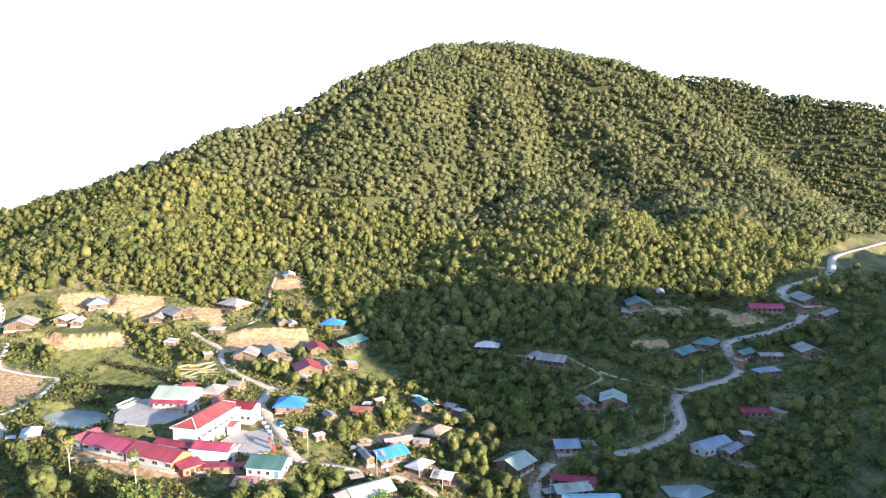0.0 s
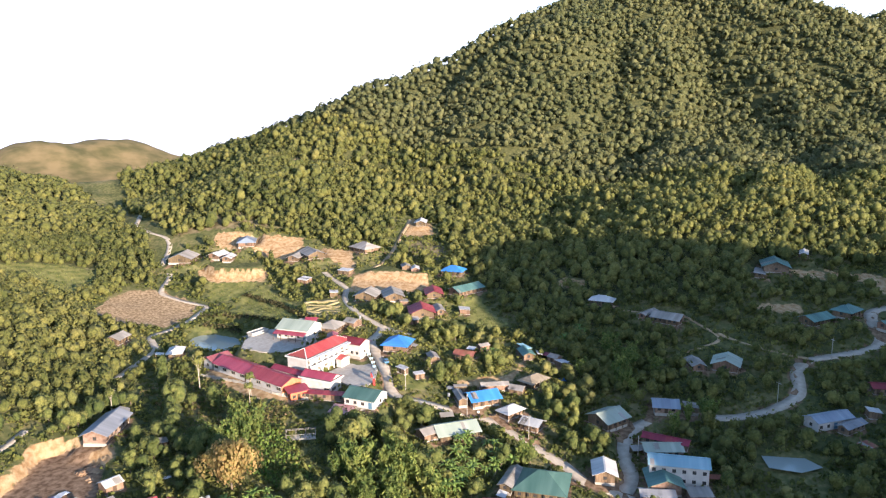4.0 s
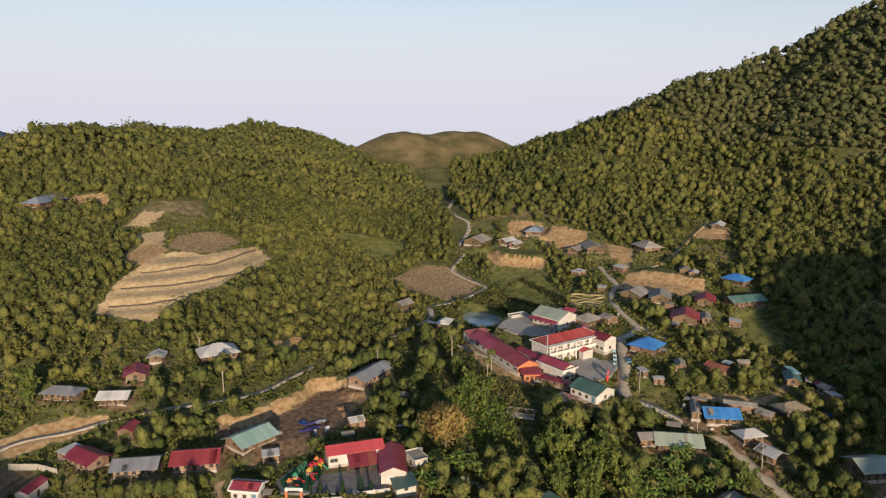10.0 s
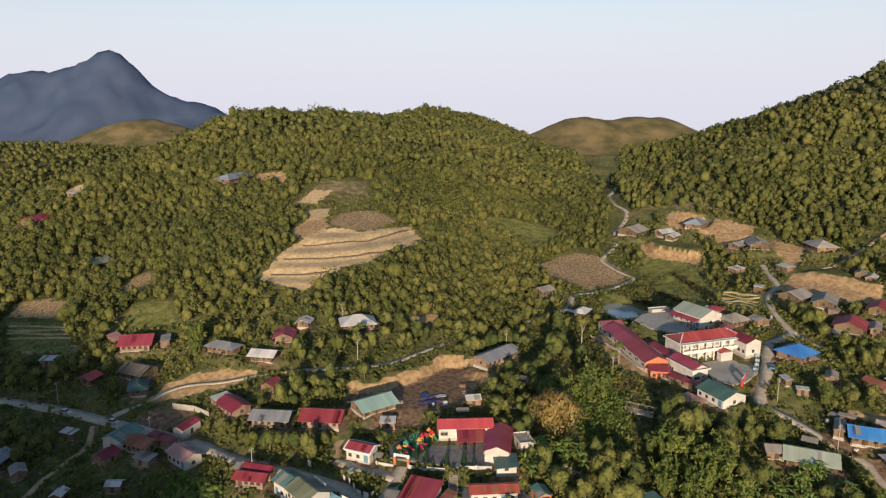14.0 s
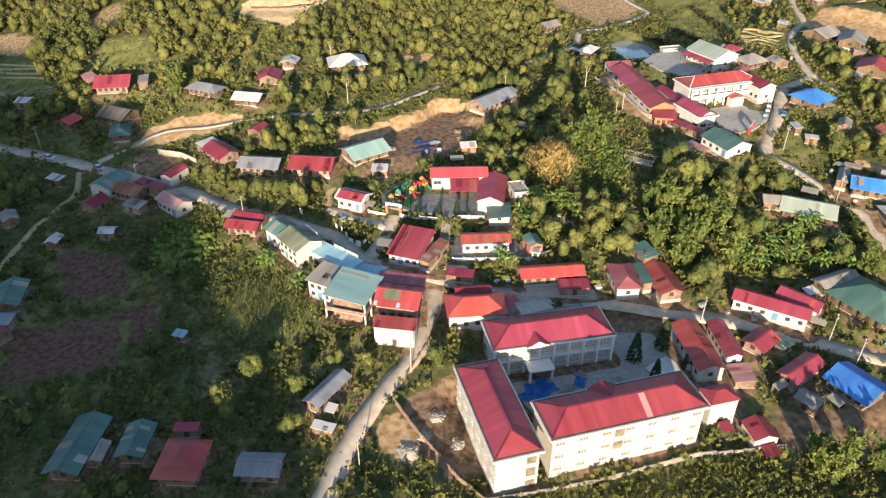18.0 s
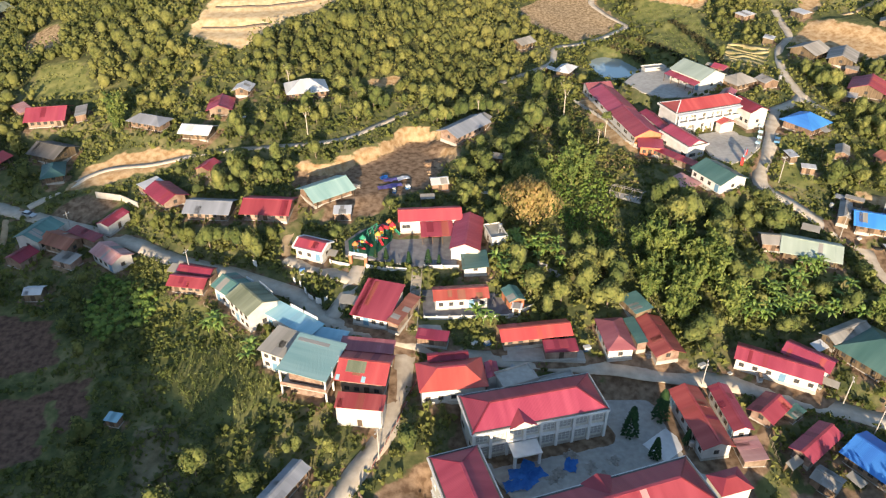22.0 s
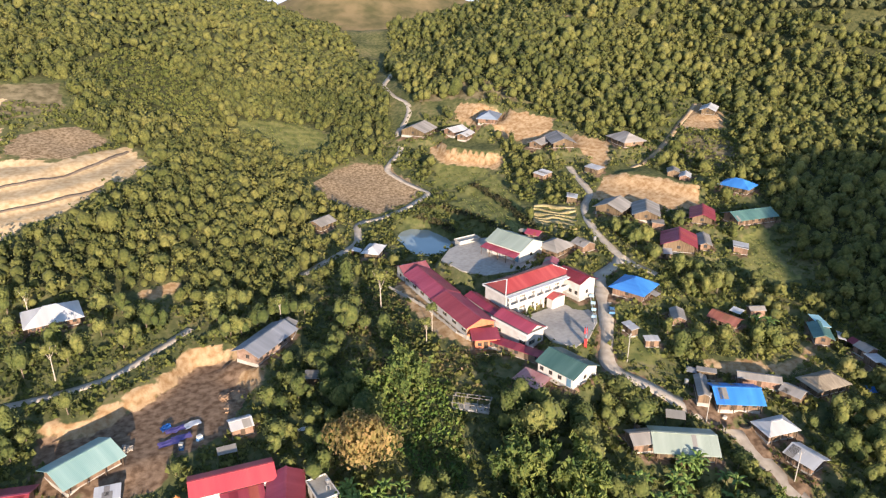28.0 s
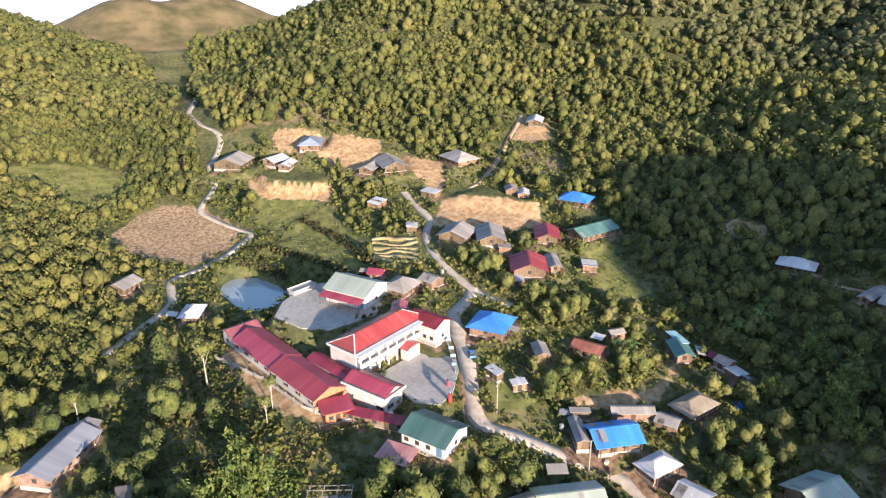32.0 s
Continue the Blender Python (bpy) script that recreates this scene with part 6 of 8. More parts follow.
def thick(name, templates, x, y, size, mat, label, category, sink=0.0, seed=1):
    """Many plants as one stand of stuff, from a few shapes, each turned, sized and tinted."""
    r = np.random.RandomState(seed)
    z = surface(x, y)
    kind = r.randint(0, len(templates), len(x))
    cos, qs, tints, soft, base = [], [], [], [], 0
    for j, (co, q, nr) in enumerate(templates):
        sel = np.where(kind == j)[0]
        a = r.uniform(0, 2 * math.pi, len(sel))
        s = size[sel]
        c, n = np.cos(a)[:, None], np.sin(a)[:, None]
        tall = r.uniform(0.88, 1.22, len(sel))[:, None]
        px = (co[None, :, 0] * c - co[None, :, 1] * n) * s[:, None] + x[sel, None]
        py = (co[None, :, 0] * n + co[None, :, 1] * c) * s[:, None] + y[sel, None]
        pz = co[None, :, 2] * s[:, None] * tall + z[sel, None] - sink * s[:, None]
        cos.append(np.stack([px, py, pz], 2).reshape(-1, 3))
        soft.append(np.stack([nr[None, :, 0] * c - nr[None, :, 1] * n, nr[None, :, 0] * n + nr[None, :, 1] * c, np.repeat(nr[None, :, 2], len(sel), 0)], 2).reshape(-1, 3))
        qs.append((q[None] + base + (np.arange(len(sel)) * len(co))[:, None, None]).reshape(-1, 4))
        tone = 0.5 + 0.24 * ripple(x[sel], y[sel], 30, 5.0) + 0.16 * ripple(x[sel], y[sel], 75, 2.0) + r.normal(0, 0.15, len(sel))
        tints.append(np.repeat(np.clip(tone, 0, 1), len(co)))
        base += len(sel) * len(co)
    me = fill(bpy.data.meshes.new(name), np.concatenate(cos), np.concatenate(qs))
    soften(me, np.concatenate(soft))
    me.attributes.new("tint", "FLOAT", "POINT").data.foreach_set("value", np.concatenate(tints).astype(np.float32))
    me.materials.append(mat)
    ob = new(name, me)
    tagged(ob, label, category, kind="stuff")
    return ob


def scatter(lo, hi, step, seed):
    r = np.random.RandomState(seed)
    gx, gy = np.meshgrid(np.arange(lo[0], hi[0], step), np.arange(lo[1], hi[1], step))
    x, y = gx.ravel() + r.uniform(-0.5, 0.5, gx.size) * step, gy.ravel() + r.uniform(-0.5, 0.5, gx.size) * step
    return x, y, r


def upright(co_q):
    """Blades that stand rather than lie."""
    nr = co_q[2] * (1.0, 1.0, 0.55)
    return co_q[0], co_q[1], nr / np.linalg.norm(nr, axis=1)[:, None]


def lifted(co_q, dz):
    return co_q[0] + np.array([0, 0, dz]), co_q[1], co_q[2]


HILL_SCRUB = np.array([(-48, 436), (-34, 470), (-16, 488), (2, 462), (14, 432), (15, 406), (-4, 396), (-22, 400), (-40, 424)], float)
far_shapes = [lifted(leafy(s, 38, 2.9, 5.0, 0.60, lumps=5, core=2, wander=0.40), 2.1) for s in (11, 12, 13, 14, 15, 20, 27, 28)]
crest_shapes = [lifted(leafy(s, 12, 3.3, 4.8, 1.0, lumps=3, core=1, wander=0.26), 2.6) for s in (16, 17, 18, 19, 29, 30)]
x, y, r = scatter((-330, 0), (1150, 900), 4.6, 21)
m = (inside(MOUNTAIN, x, y) > 0) & (land(x, y) > -30)
# the far side of the crest is never seen
slope_x, slope_y = (land(x + 8, y) - land(x - 8, y)) / 16, (land(x, y + 8) - land(x, y - 8)) / 16
gap_x, gap_y, gap_z = -20 - x, 20 - y, 95 - land(x, y)
facing = (gap_z - slope_x * gap_x - slope_y * gap_y) / np.sqrt(gap_x**2 + gap_y**2 + gap_z**2)
m &= (facing > -0.10) & (x * 0.72 + y * 0.35 < 860)
m &= open_ground(x, y)
m &= r.uniform(0, 1, len(x)) < 0.95
size = np.clip(np.exp(r.normal(0.03, 0.13, len(x))), 0.7, 1.6) * (1 + 0.12 * ripple(x, y, 34, 8.0))
low = m & (x + 0.5 * (y - 250) < 400)
thick("mountain_forest", far_shapes, x[low], y[low], 1.12 * size[low], LEAF, "dense mixed green forest on the lower mountain side", "forest", seed=3)
m &= ~low & (r.uniform(0, 1, len(x)) < 0.86)
thick("mountain_forest", crest_shapes, x[m], y[m], 1.32 * size[m], LEAF_HAZED, "dense mixed green forest on the upper mountain side", "forest", seed=8)
m = (inside(WEST_HILL, x, y) > 0) & (y < 780)
for o in GRASSY + [HILL_SCRUB]:
    m &= inside(o, x, y) < 0
m &= open_ground(x, y)
low = m & (y < 480)
near_shapes = [lifted(leafy(s, 72, 2.8, 5.0, 0.46, lumps=6, core=2, wander=0.42), 2.1) for s in (21, 22, 23, 24, 25, 26)]
thick("hill_forest", near_shapes, x[low], y[low], 1.14 * size[low], LEAF, "dense green woodland on the near side of the rounded hill", "forest", seed=4)
m &= ~low & (r.uniform(0, 1, len(x)) < 0.86)
thick("hill_forest", crest_shapes, x[m], y[m], 1.2 * size[m], LEAF, "dense green woodland over the top of the hill", "forest", seed=9)
x, y, r = scatter((-690, 300), (-160, 940), 8.0, 25)
m = (inside(FAR_WOOD, x, y) > 0) & (inside(WEST_HILL, x, y) < 0) & open_ground(x, y)
thick("far_woodland", crest_shapes, x[m], y[m], r.uniform(1.0, 1.6, m.sum()), LEAF, "dense green woodland on the farther hill", "forest", seed=11)
# trees and shrubs between the houses
mid_shapes = [lifted(leafy(s, 42, 2.5, 4.4, 0.52, lumps=5, core=2, wander=0.38), 2.5) for s in (31, 32, 33, 34, 35)]
x, y, r = scatter((-330, 30), (400, 400), 4.5, 22)
m = open_ground(x, y, 2.3) & open_ground(x, y + 2.6, 1.2) & open_ground(x, y + 5.5, 0.5) & lanes_open(x, y) & (inside(MOUNTAIN, x, y) < 0) & (inside(WEST_HILL, x, y) < 0)
for o in GRASSY:
    m &= inside(o, x, y) < 0
field = (x < -28) & (y < 168) & (x > -125)
dense = 0.46 + 0.30 * ripple(x, y, 22, 7.0)
dense = np.where(y > 262, 0.65, dense)
dense = np.where((x > 20) & (x < 100) & (y > 148) & (y < 232), 0.95, dense)
dense = np.where((x > 128) & (y > 95), 0.80, dense)
dense = np.where((x > 165) & (y > 45), 0.95, dense)
dense = np.where((x > 235) & (y < 120), 0.6, dense)
dense = np.where(x < -130, 0.8, dense)
dense = np.where((y > 345) & ((x < 92) | (x > 180)), 0.0, dense)
dense = np.where((x > 34) & (x < 72) & (y > 204) & (y < 268), 0.05, dense)
dense = np.where(inside(VINES, x, y) > -1, 0.04, dense)
SLOPE_GREEN = np.array([(-76, 180), (-66, 176), (-64, 166), (-54, 160), (-44, 151), (-35, 145), (-29, 132), (-38, 125), (-60, 135), (-82, 158), (-82, 172)], float)
BAMBOO_GROVE = np.array([(55, 184), (75, 179), (77, 160), (62, 149), (52, 160)], float)
BANANA_GROVE = np.array([(80, 166), (108, 168), (107, 152), (77, 150)], float)
dense = np.where(inside(BAMBOO_GROVE, x, y) > -2, 0.15, dense)
dense = np.where(inside(BANANA_GROVE, x, y) > -2, 0.10, dense)
dense = np.where(field, 0.24, dense)
dense = np.where((x > 16) & (x < 40) & (y > 156) & (y < 185), 0.10, dense)
dense = np.where((x > -3) & (x < 30) & (y > 146) & (y < 157), 0.10, dense)
dense = np.where(inside(SLOPE_GREEN, x, y) > 0, 0.05, dense)
dense = np.where((y < 88) & (x < 120), 0.25, dense)
dense = np.where((x > 8) & (x < 72) & (y < 103), 0.0, dense)
keep = r.uniform(0, 1, len(x)) < dense
m &= keep
pick = np.where(m)[0]
r.shuffle(pick)
near = [i for i in pick if 90 < y[i] < 265 and -60 < x[i] < 150][:290]
rest = np.setdiff1d(pick, near)
fine_rest = np.array([i for i in rest if 85 < y[i] < 265 and -75 < x[i] < 165], int)
rest = np.setdiff1d(rest, fine_rest)
grove_shapes = [lifted(leafy(s, 220, 2.5, 4.2, 0.33, lumps=6, core=5, wander=0.33), 2.5) for s in (36, 37, 38, 39)]
thick("village_grove", grove_shapes, x[fine_rest], y[fine_rest], r.uniform(0.5, 1.25, len(fine_rest)), LEAF_GROVE, "leafy trees and bushes round the houses", "trees", seed=10)
thick("village_woodland", mid_shapes, x[rest], y[rest], r.uniform(0.5, 1.1, len(rest)) ** 1.1 * np.where((x[rest] > 160) | (x[rest] < -130), 1.4, 1.1), LEAF, "leafy trees and thickets between village houses", "trees", seed=5)
CROWNS = []
for s in range(8):
    co, q, nr = leafy(50 + s, 480, 2.5, 4.2, 0.28, lumps=7, core=6, wander=0.34)
    me = fill(bpy.data.meshes.new("crown"), co + np.array([0, 0, 3.5]), q)
    soften(me, nr)
    me.materials.append(LEAF_TREE)
    CROWNS.append((me, mesh_of("trunk", stem(3.6, 0.20, 0.09, 80 + s), BARK)))
zz = surface(x[near], y[near])
for j, i in enumerate(near):
    root = new("tree")
    size = r.uniform(0.55, 1.2) * (1.2 if 25 < x[i] < 100 and y[i] > 148 else 1.0)
    root.matrix_basis = pose(x[i], y[i], zz[j], 0, 0, r.uniform(0, 360)) @ Matrix.Diagonal((size, size, size * r.uniform(0.9, 1.3), 1))
    tagged(root, "leafy broad-crowned green tree among the houses", "tree", group="village trees")
    crown, trunk = CROWNS[j % 8]
    shared("trunk", trunk, root, Matrix.Identity(4))
    shared("crown", crown, root, Matrix.Identity(4))
# tall trees along the top of the hill
r = np.random.RandomState(33)
hx = np.concatenate([r.normal(-108, 8, 16), r.normal(-17, 12, 24), r.normal(-145, 10, 8), r.normal(-178, 9, 8), r.normal(-60, 18, 6)])
hy = np.concatenate([r.normal(596, 6, 16), r.normal(684, 6, 24), r.normal(556, 8, 8), r.normal(545, 8, 8), r.normal(606, 12, 6)])
thick("hilltop_trees", far_shapes, hx, hy, r.uniform(1.2, 2.1, len(hx)), LEAF, "taller trees standing along the hill crest", "trees", sink=-0.6, seed=12)
# low scrub and weeds on the open slopes, finer where the camera passes near
low_shapes = [lifted(upright(leafy(s, 9, 0.95, 0.75, 0.42, lumps=3, core=0)), 0.35) for s in (61, 62, 63, 64)]
fine_shapes = [lifted(upright(leafy(s, 9, 0.65, 0.7, 0.25, lumps=3, core=0)), 0.3) for s in (65, 66, 67)]
MAIZE = np.array([(-57, 145), (-48, 149), (-42, 148), (-32, 137), (-38, 125), (-52, 130), (-60, 139)], float)
HIGH_MAIZE = np.array([(-78, 180), (-66, 176.5), (-66, 171), (-76, 174)], float)
PLOT = np.array([(12, 82), (30, 86), (52, 92.6), (70, 95.5), (90, 95), (88, 84), (50, 74), (10, 72)], float)
x, y, r = scatter((-230, 50), (390, 400), 2.05, 23)
m = open_ground(x, y, 0.4) & (inside(WEST_HILL, x, y) < 0) & (inside(MOUNTAIN, x, y) < 0) & (r.uniform(0, 1, len(x)) < 0.75 + 0.3 * ripple(x, y, 12, 9.0)) & (inside(MAIZE, x, y) < 0)
thick("undergrowth", low_shapes, x[m], y[m], r.uniform(0.5, 1.0, m.sum()) ** 1.3 * 2.3, LEAF_LOW, "low green scrub and weeds on open slopes", "shrubs", seed=6)
x, y, r = scatter((-122, 84), (165, 250), 1.45, 24)
m = open_ground(x, y, 0.3) & (r.uniform(0, 1, len(x)) < 0.62 + 0.4 * ripple(x, y, 7, 4.0)) & (inside(MAIZE, x, y) < 0)
thick("weeds", fine_shapes, x[m], y[m], r.uniform(0.5, 1.5, m.sum()), LEAF_LOW, "rough grass and weeds round the houses", "weeds", seed=7)


# rank grass among the maize, thick hedges above the street, garden bushes round the kindergarten
tuft_shapes = [lifted(leafy(s, 12, 0.8, 1.0, 0.24, lumps=2, core=1, wander=0.3), 0.35) for s in (68, 69, 70)]
LUSH = np.array([(-83, 172), (-72, 173), (-68, 164), (-67, 156), (-76, 151), (-84, 158)], float)
x, y, r = scatter((-86, 122), (-26, 182), 1.35, 81)
m = (inside(SLOPE_GREEN, x, y) + 2 * ripple(x, y, 6, 3.0) > 0) & open_ground(x, y, 0.3) & (inside(MAIZE, x, y) < 1) & (inside(HIGH_MAIZE, x, y) < 0) & (inside(LUSH, x, y) < 0) & (r.uniform(0, 1, len(x)) < 0.8)
thick("rank_grass", tuft_shapes, x[m], y[m], r.uniform(0.4, 1.0, m.sum()), LEAF_MAIZE, "rank light green grass over the slope below the street", "grass", seed=82)
m = (inside(LUSH, x, y) + 2 * ripple(x, y, 6, 3.0) > 0) & open_ground(x, y, 0.3)
thick("tall_grass", tuft_shapes, x[m], y[m], r.uniform(1.2, 2.3, m.sum()), LEAF_CREEPER, "tall lush bright green grass in a hollow", "grass", seed=80)
BUSHY = [([(-86, 194.5), (-75, 190.5), (-65, 186), (-55, 181.5), (-46, 179), (-39, 177), (-39, 184), (-42, 189), (-50, 189), (-58, 190.5), (-66, 191.5), (-76, 196.5)], 0.34, 0.78),
         ([(-29.5, 170.3), (-25.2, 169.2), (-21.2, 165.6), (-23.5, 160.8), (-26.1, 160.4), (-29.9, 165.4)], 0.16, 0.36),
         ([(18, 168), (20, 181), (36, 180), (40, 163), (31, 158), (27, 160), (22, 164)], 0.2, 0.5),
         ([(0.5, 152.2), (9, 152), (20, 151.5), (27, 155), (34, 157), (36, 151), (20, 150.4), (6, 148.5)], 0.24, 0.5),
         ([(-13.5, 170.6), (-2.6, 168.2), (-3.0, 165.2), (-14.2, 168.4)], 0.2, 0.36),
         ([(0.6, 169.4), (9.6, 168.8), (9.4, 165.4), (0.6, 165.6)], 0.22, 0.42)]
for k_, (outline, small_, large_) in enumerate(BUSHY):
    outline = np.array(outline, float)
    x, y, r = scatter(outline.min(0), outline.max(0), 4.4 * large_, 83 + k_)
    m = (inside(outline, x, y) > 0) & open_ground(x, y, 0.5)
    thick("bushes", grove_shapes, x[m], y[m], r.uniform(small_, large_, m.sum()), LEAF_LOW, "dense leafy green bushes beside houses and street", "bushes", seed=90 + k_)
# creepers and lush bushes in the hollow before the unfinished shed
x, y, r = scatter((34, 170), (60, 222), 1.25, 56)
m = (inside(VINES, x, y) + 2 * ripple(x, y, 4, 2.0) > 0) & open_ground(x, y, 0.4)
thick("creepers", fine_shapes, x[m], y[m], r.uniform(1.0, 2.3, m.sum()), LEAF_CREEPER, "lush green creepers over a hollow", "creepers", seed=57)
# dry brush on the slope under the long school halls
x, y, r = scatter((34, 204), (66, 264), 1.7, 58)
m = open_ground(x, y, 0.5) & (inside(VINES, x, y) < 0) & (r.uniform(0, 1, len(x)) < 0.55 + 0.5 * ripple(x, y, 6, 3.0))
thick("dry_brush", fine_shapes, x[m], y[m], r.uniform(0.8, 2.2, m.sum()), LEAF_BRUSH, "dry brownish brush on the slope under the school", "brush", seed=59)
# hedges along the field edges above the pond, shade put into their dark leaf colour
r = np.random.RandomState(52)
bx_, by_ = [], []
for line in ([(85, 327), (94, 323.5), (99, 310), (104, 295), (106.5, 280), (107.5, 271)], [(110.5, 335), (113.5, 328), (115.5, 313), (115.5, 297), (115.5, 280)], [(82, 318), (88.5, 311.5), (91.5, 300)]):
    line = np.array(line, float)
    along = np.concatenate([[0], np.cumsum(np.hypot(*np.diff(line, axis=0).T))])
    s_ = np.arange(0, along[-1], 0.45)
    bx_.append(np.interp(s_, along, line[:, 0]) + r.normal(0, 0.7, len(s_)))
    by_.append(np.interp(s_, along, line[:, 1]) + r.normal(0, 0.4, len(s_)))
bx_, by_ = np.concatenate(bx_), np.concatenate(by_)
thick("hedge", low_shapes, bx_, by_, r.uniform(1.0, 1.7, len(bx_)), LEAF_HEDGE_SHADE, "dry dark hedges along stepped fields above the pond", "hedge", seed=53)
# light green scrub high on the rounded hill
x, y, r = scatter((-50, 394), (20, 492), 2.4, 54)
m = inside(HILL_SCRUB, x, y) + 6 * ripple(x, y, 9, 2.0) > 0
thick("hill_scrub", low_shapes, x[m], y[m], r.uniform(1.3, 2.8, m.sum()), LEAF_LOW, "light green scrub high on the rounded hill", "shrubs", seed=55)
# young plants in rows on the meadows
r = np.random.RandomState(41)
mx, my = [], []
for kind, outline, *_ in COVER:
    if kind == "meadow":
        gx_, gy_ = np.meshgrid(np.arange(outline[:, 0].min(), outline[:, 0].max(), 2.2), np.arange(outline[:, 1].min(), outline[:, 1].max(), 1.7))
        gx_, gy_ = gx_.ravel() + r.normal(0, 0.3, gx_.size), gy_.ravel() + r.normal(0, 0.2, gx_.size)
        sel = (inside(outline, gx_, gy_) > 0.5) & (r.uniform(0, 1, len(gx_)) < 0.7)
        mx.append(gx_[sel])
        my.append(gy_[sel])
mx, my = np.concatenate(mx), np.concatenate(my)
thick("meadow_tufts", fine_shapes, mx, my, r.uniform(0.6, 1.3, len(mx)), LEAF_MAIZE, "young green plants in rows on the meadows", "crops", seed=14)


# rows of maize on the slope below the street and in the plot by the lower school
def maize_plant(seed):
    r = np.random.RandomState(seed)
    co, q, nr = [], [], []
    for j in range(9):
        g = r.uniform(0, 6.28)
        d, e = np.array([math.cos(g), math.sin(g), 0]), np.array([-math.sin(g), math.cos(g), 0])
        z0, reach, wide = 0.35 + 0.17 * j, r.uniform(0.45, 0.8), r.uniform(0.09, 0.15)
        mid, tip = d * reach * 0.55 + (0, 0, z0 + 0.42), d * reach + (0, 0, z0 + 0.18)
        k = len(co)
        co += [(0, 0, z0) - 0.5 * wide * e, (0, 0, z0) + 0.5 * wide * e, mid + wide * e, mid - wide * e, tip + 0.4 * wide * e, tip - 0.4 * wide * e]
        q += [[k + 3, k + 2, k + 1, k], [k + 5, k + 4, k + 2, k + 3]]
        nr += [0.8 * d + (0, 0, 0.55)] * 6
    k = len(co)
    co += [np.array(v, float) for v in ((-0.05, 0, 0), (0.05, 0, 0), (0.03, 0, 2.1), (-0.03, 0, 2.1))]
    q.append([k, k + 1, k + 2, k + 3])
    nr += [np.array((0.0, -0.8, 0.6))] * 4
    nr = np.array(nr)
    return np.array(co), np.array(q), nr / np.linalg.norm(nr, axis=1)[:, None]


for outline, seed in ((MAIZE, 71), (PLOT, 72), (HIGH_MAIZE, 73)):
    x, y, r = scatter(outline.min(0), outline.max(0), 1.05, seed)
    m = (inside(outline, x, y) + 2.0 * ripple(x, y, 5, 1.0) > 0) & open_ground(x, y, 0.6) & (r.uniform(0, 1, len(x)) < 0.72 + 0.35 * ripple(x, y, 4, 6.0))
    thick("maize", [maize_plant(s) for s in (1, 2, 3, 4)], x[m], y[m], r.uniform(0.6, 1.05, m.sum()), LEAF_MAIZE, "standing green maize planted over a slope", "crops", seed=seed)


# ---- things of the place, one by one ----
def ground_at(x, y):
    return float(surface([x], [y])[0])


def ring(r0, r1, z0, z1, n=10):
    """A tapered round tube, closed at both ends."""
    v = [(r * math.cos(2 * math.pi * j / n), r * math.sin(2 * math.pi * j / n), z) for r, z in ((r0, z0), (r1, z1)) for j in range(n)]
    return v, [list(range(n))[::-1], list(range(n, 2 * n))] + [[j, (j + 1) % n, n + (j + 1) % n, n + j] for j in range(n)]


def moved(data, dx=0, dy=0, dz=0, turn=0, tilt=0):
    m = pose(dx, dy, dz, tilt, 0, turn)
    return [tuple(m @ Vector(v)) for v in data[0]], data[1]


def thing(name, x, y, turn, label, category, group="", z=None):
    ob = new(name)
    ob.matrix_basis = pose(x, y, ground_at(x, y) if z is None else z, 0, 0, turn)
    return tagged(ob, label, category, group)


# conifers in the school court
cone_leaf = []
for s in (1, 2, 3):
    r = np.random.RandomState(90 + s)
    n = 420
    hgt = r.uniform(0.0, 1.0, n) ** 0.8
    rad = (1 - hgt) ** 0.8 * 1.5 * r.uniform(0.75, 1.1, n) + 0.1
    g = r.uniform(0, 2 * math.pi, n)
    at = np.stack([rad * np.cos(g), rad * np.sin(g), 0.6 + hgt * 7.4], 1)
    out = np.stack([np.cos(g), np.sin(g), np.full(n, -0.25)], 1)
    side = np.stack([-np.sin(g), np.cos(g), np.zeros(n)], 1)
    sz = r.uniform(0.18, 0.42, (n, 1))
    co = np.stack([at - side * sz, at + out * sz * 1.3, at + side * sz, at - out * sz * 0.4 + (0, 0, 0.25)], 1).reshape(-1, 3)
    me = fill(bpy.data.meshes.new("crown"), co, np.arange(n * 4).reshape(-1, 4))
    me.materials.append(LEAF_DARK)
    cone_leaf.append(me)
CONE_TRUNK = mesh_of("trunk", stem(7.0, 0.16, 0.04, 5, limbs=0), BARK)
for j, (x_, y_, s_) in enumerate(((43.4, 122.3, 1.05), (51.0, 126.5, 1.1), (47.0, 116.2, 0.75), (54.5, 119.2, 0.55), (-12.2, 175.2, 0.36), (-9.4, 174.2, 0.46), (-3.4, 171.8, 0.50), (1.6, 171.8, 0.58), (4.4, 171.8, 0.36))):
    t_ = thing("conifer", x_, y_, 40 * j, "dark narrow conifer standing in a school yard", "tree", "yard conifers")
    t_.matrix_basis = t_.matrix_basis @ Matrix.Diagonal((s_, s_, s_, 1))
    shared("trunk", CONE_TRUNK, t_, Matrix.Identity(4))
    shared("crown", cone_leaf[j % 3], t_, Matrix.Identity(4))

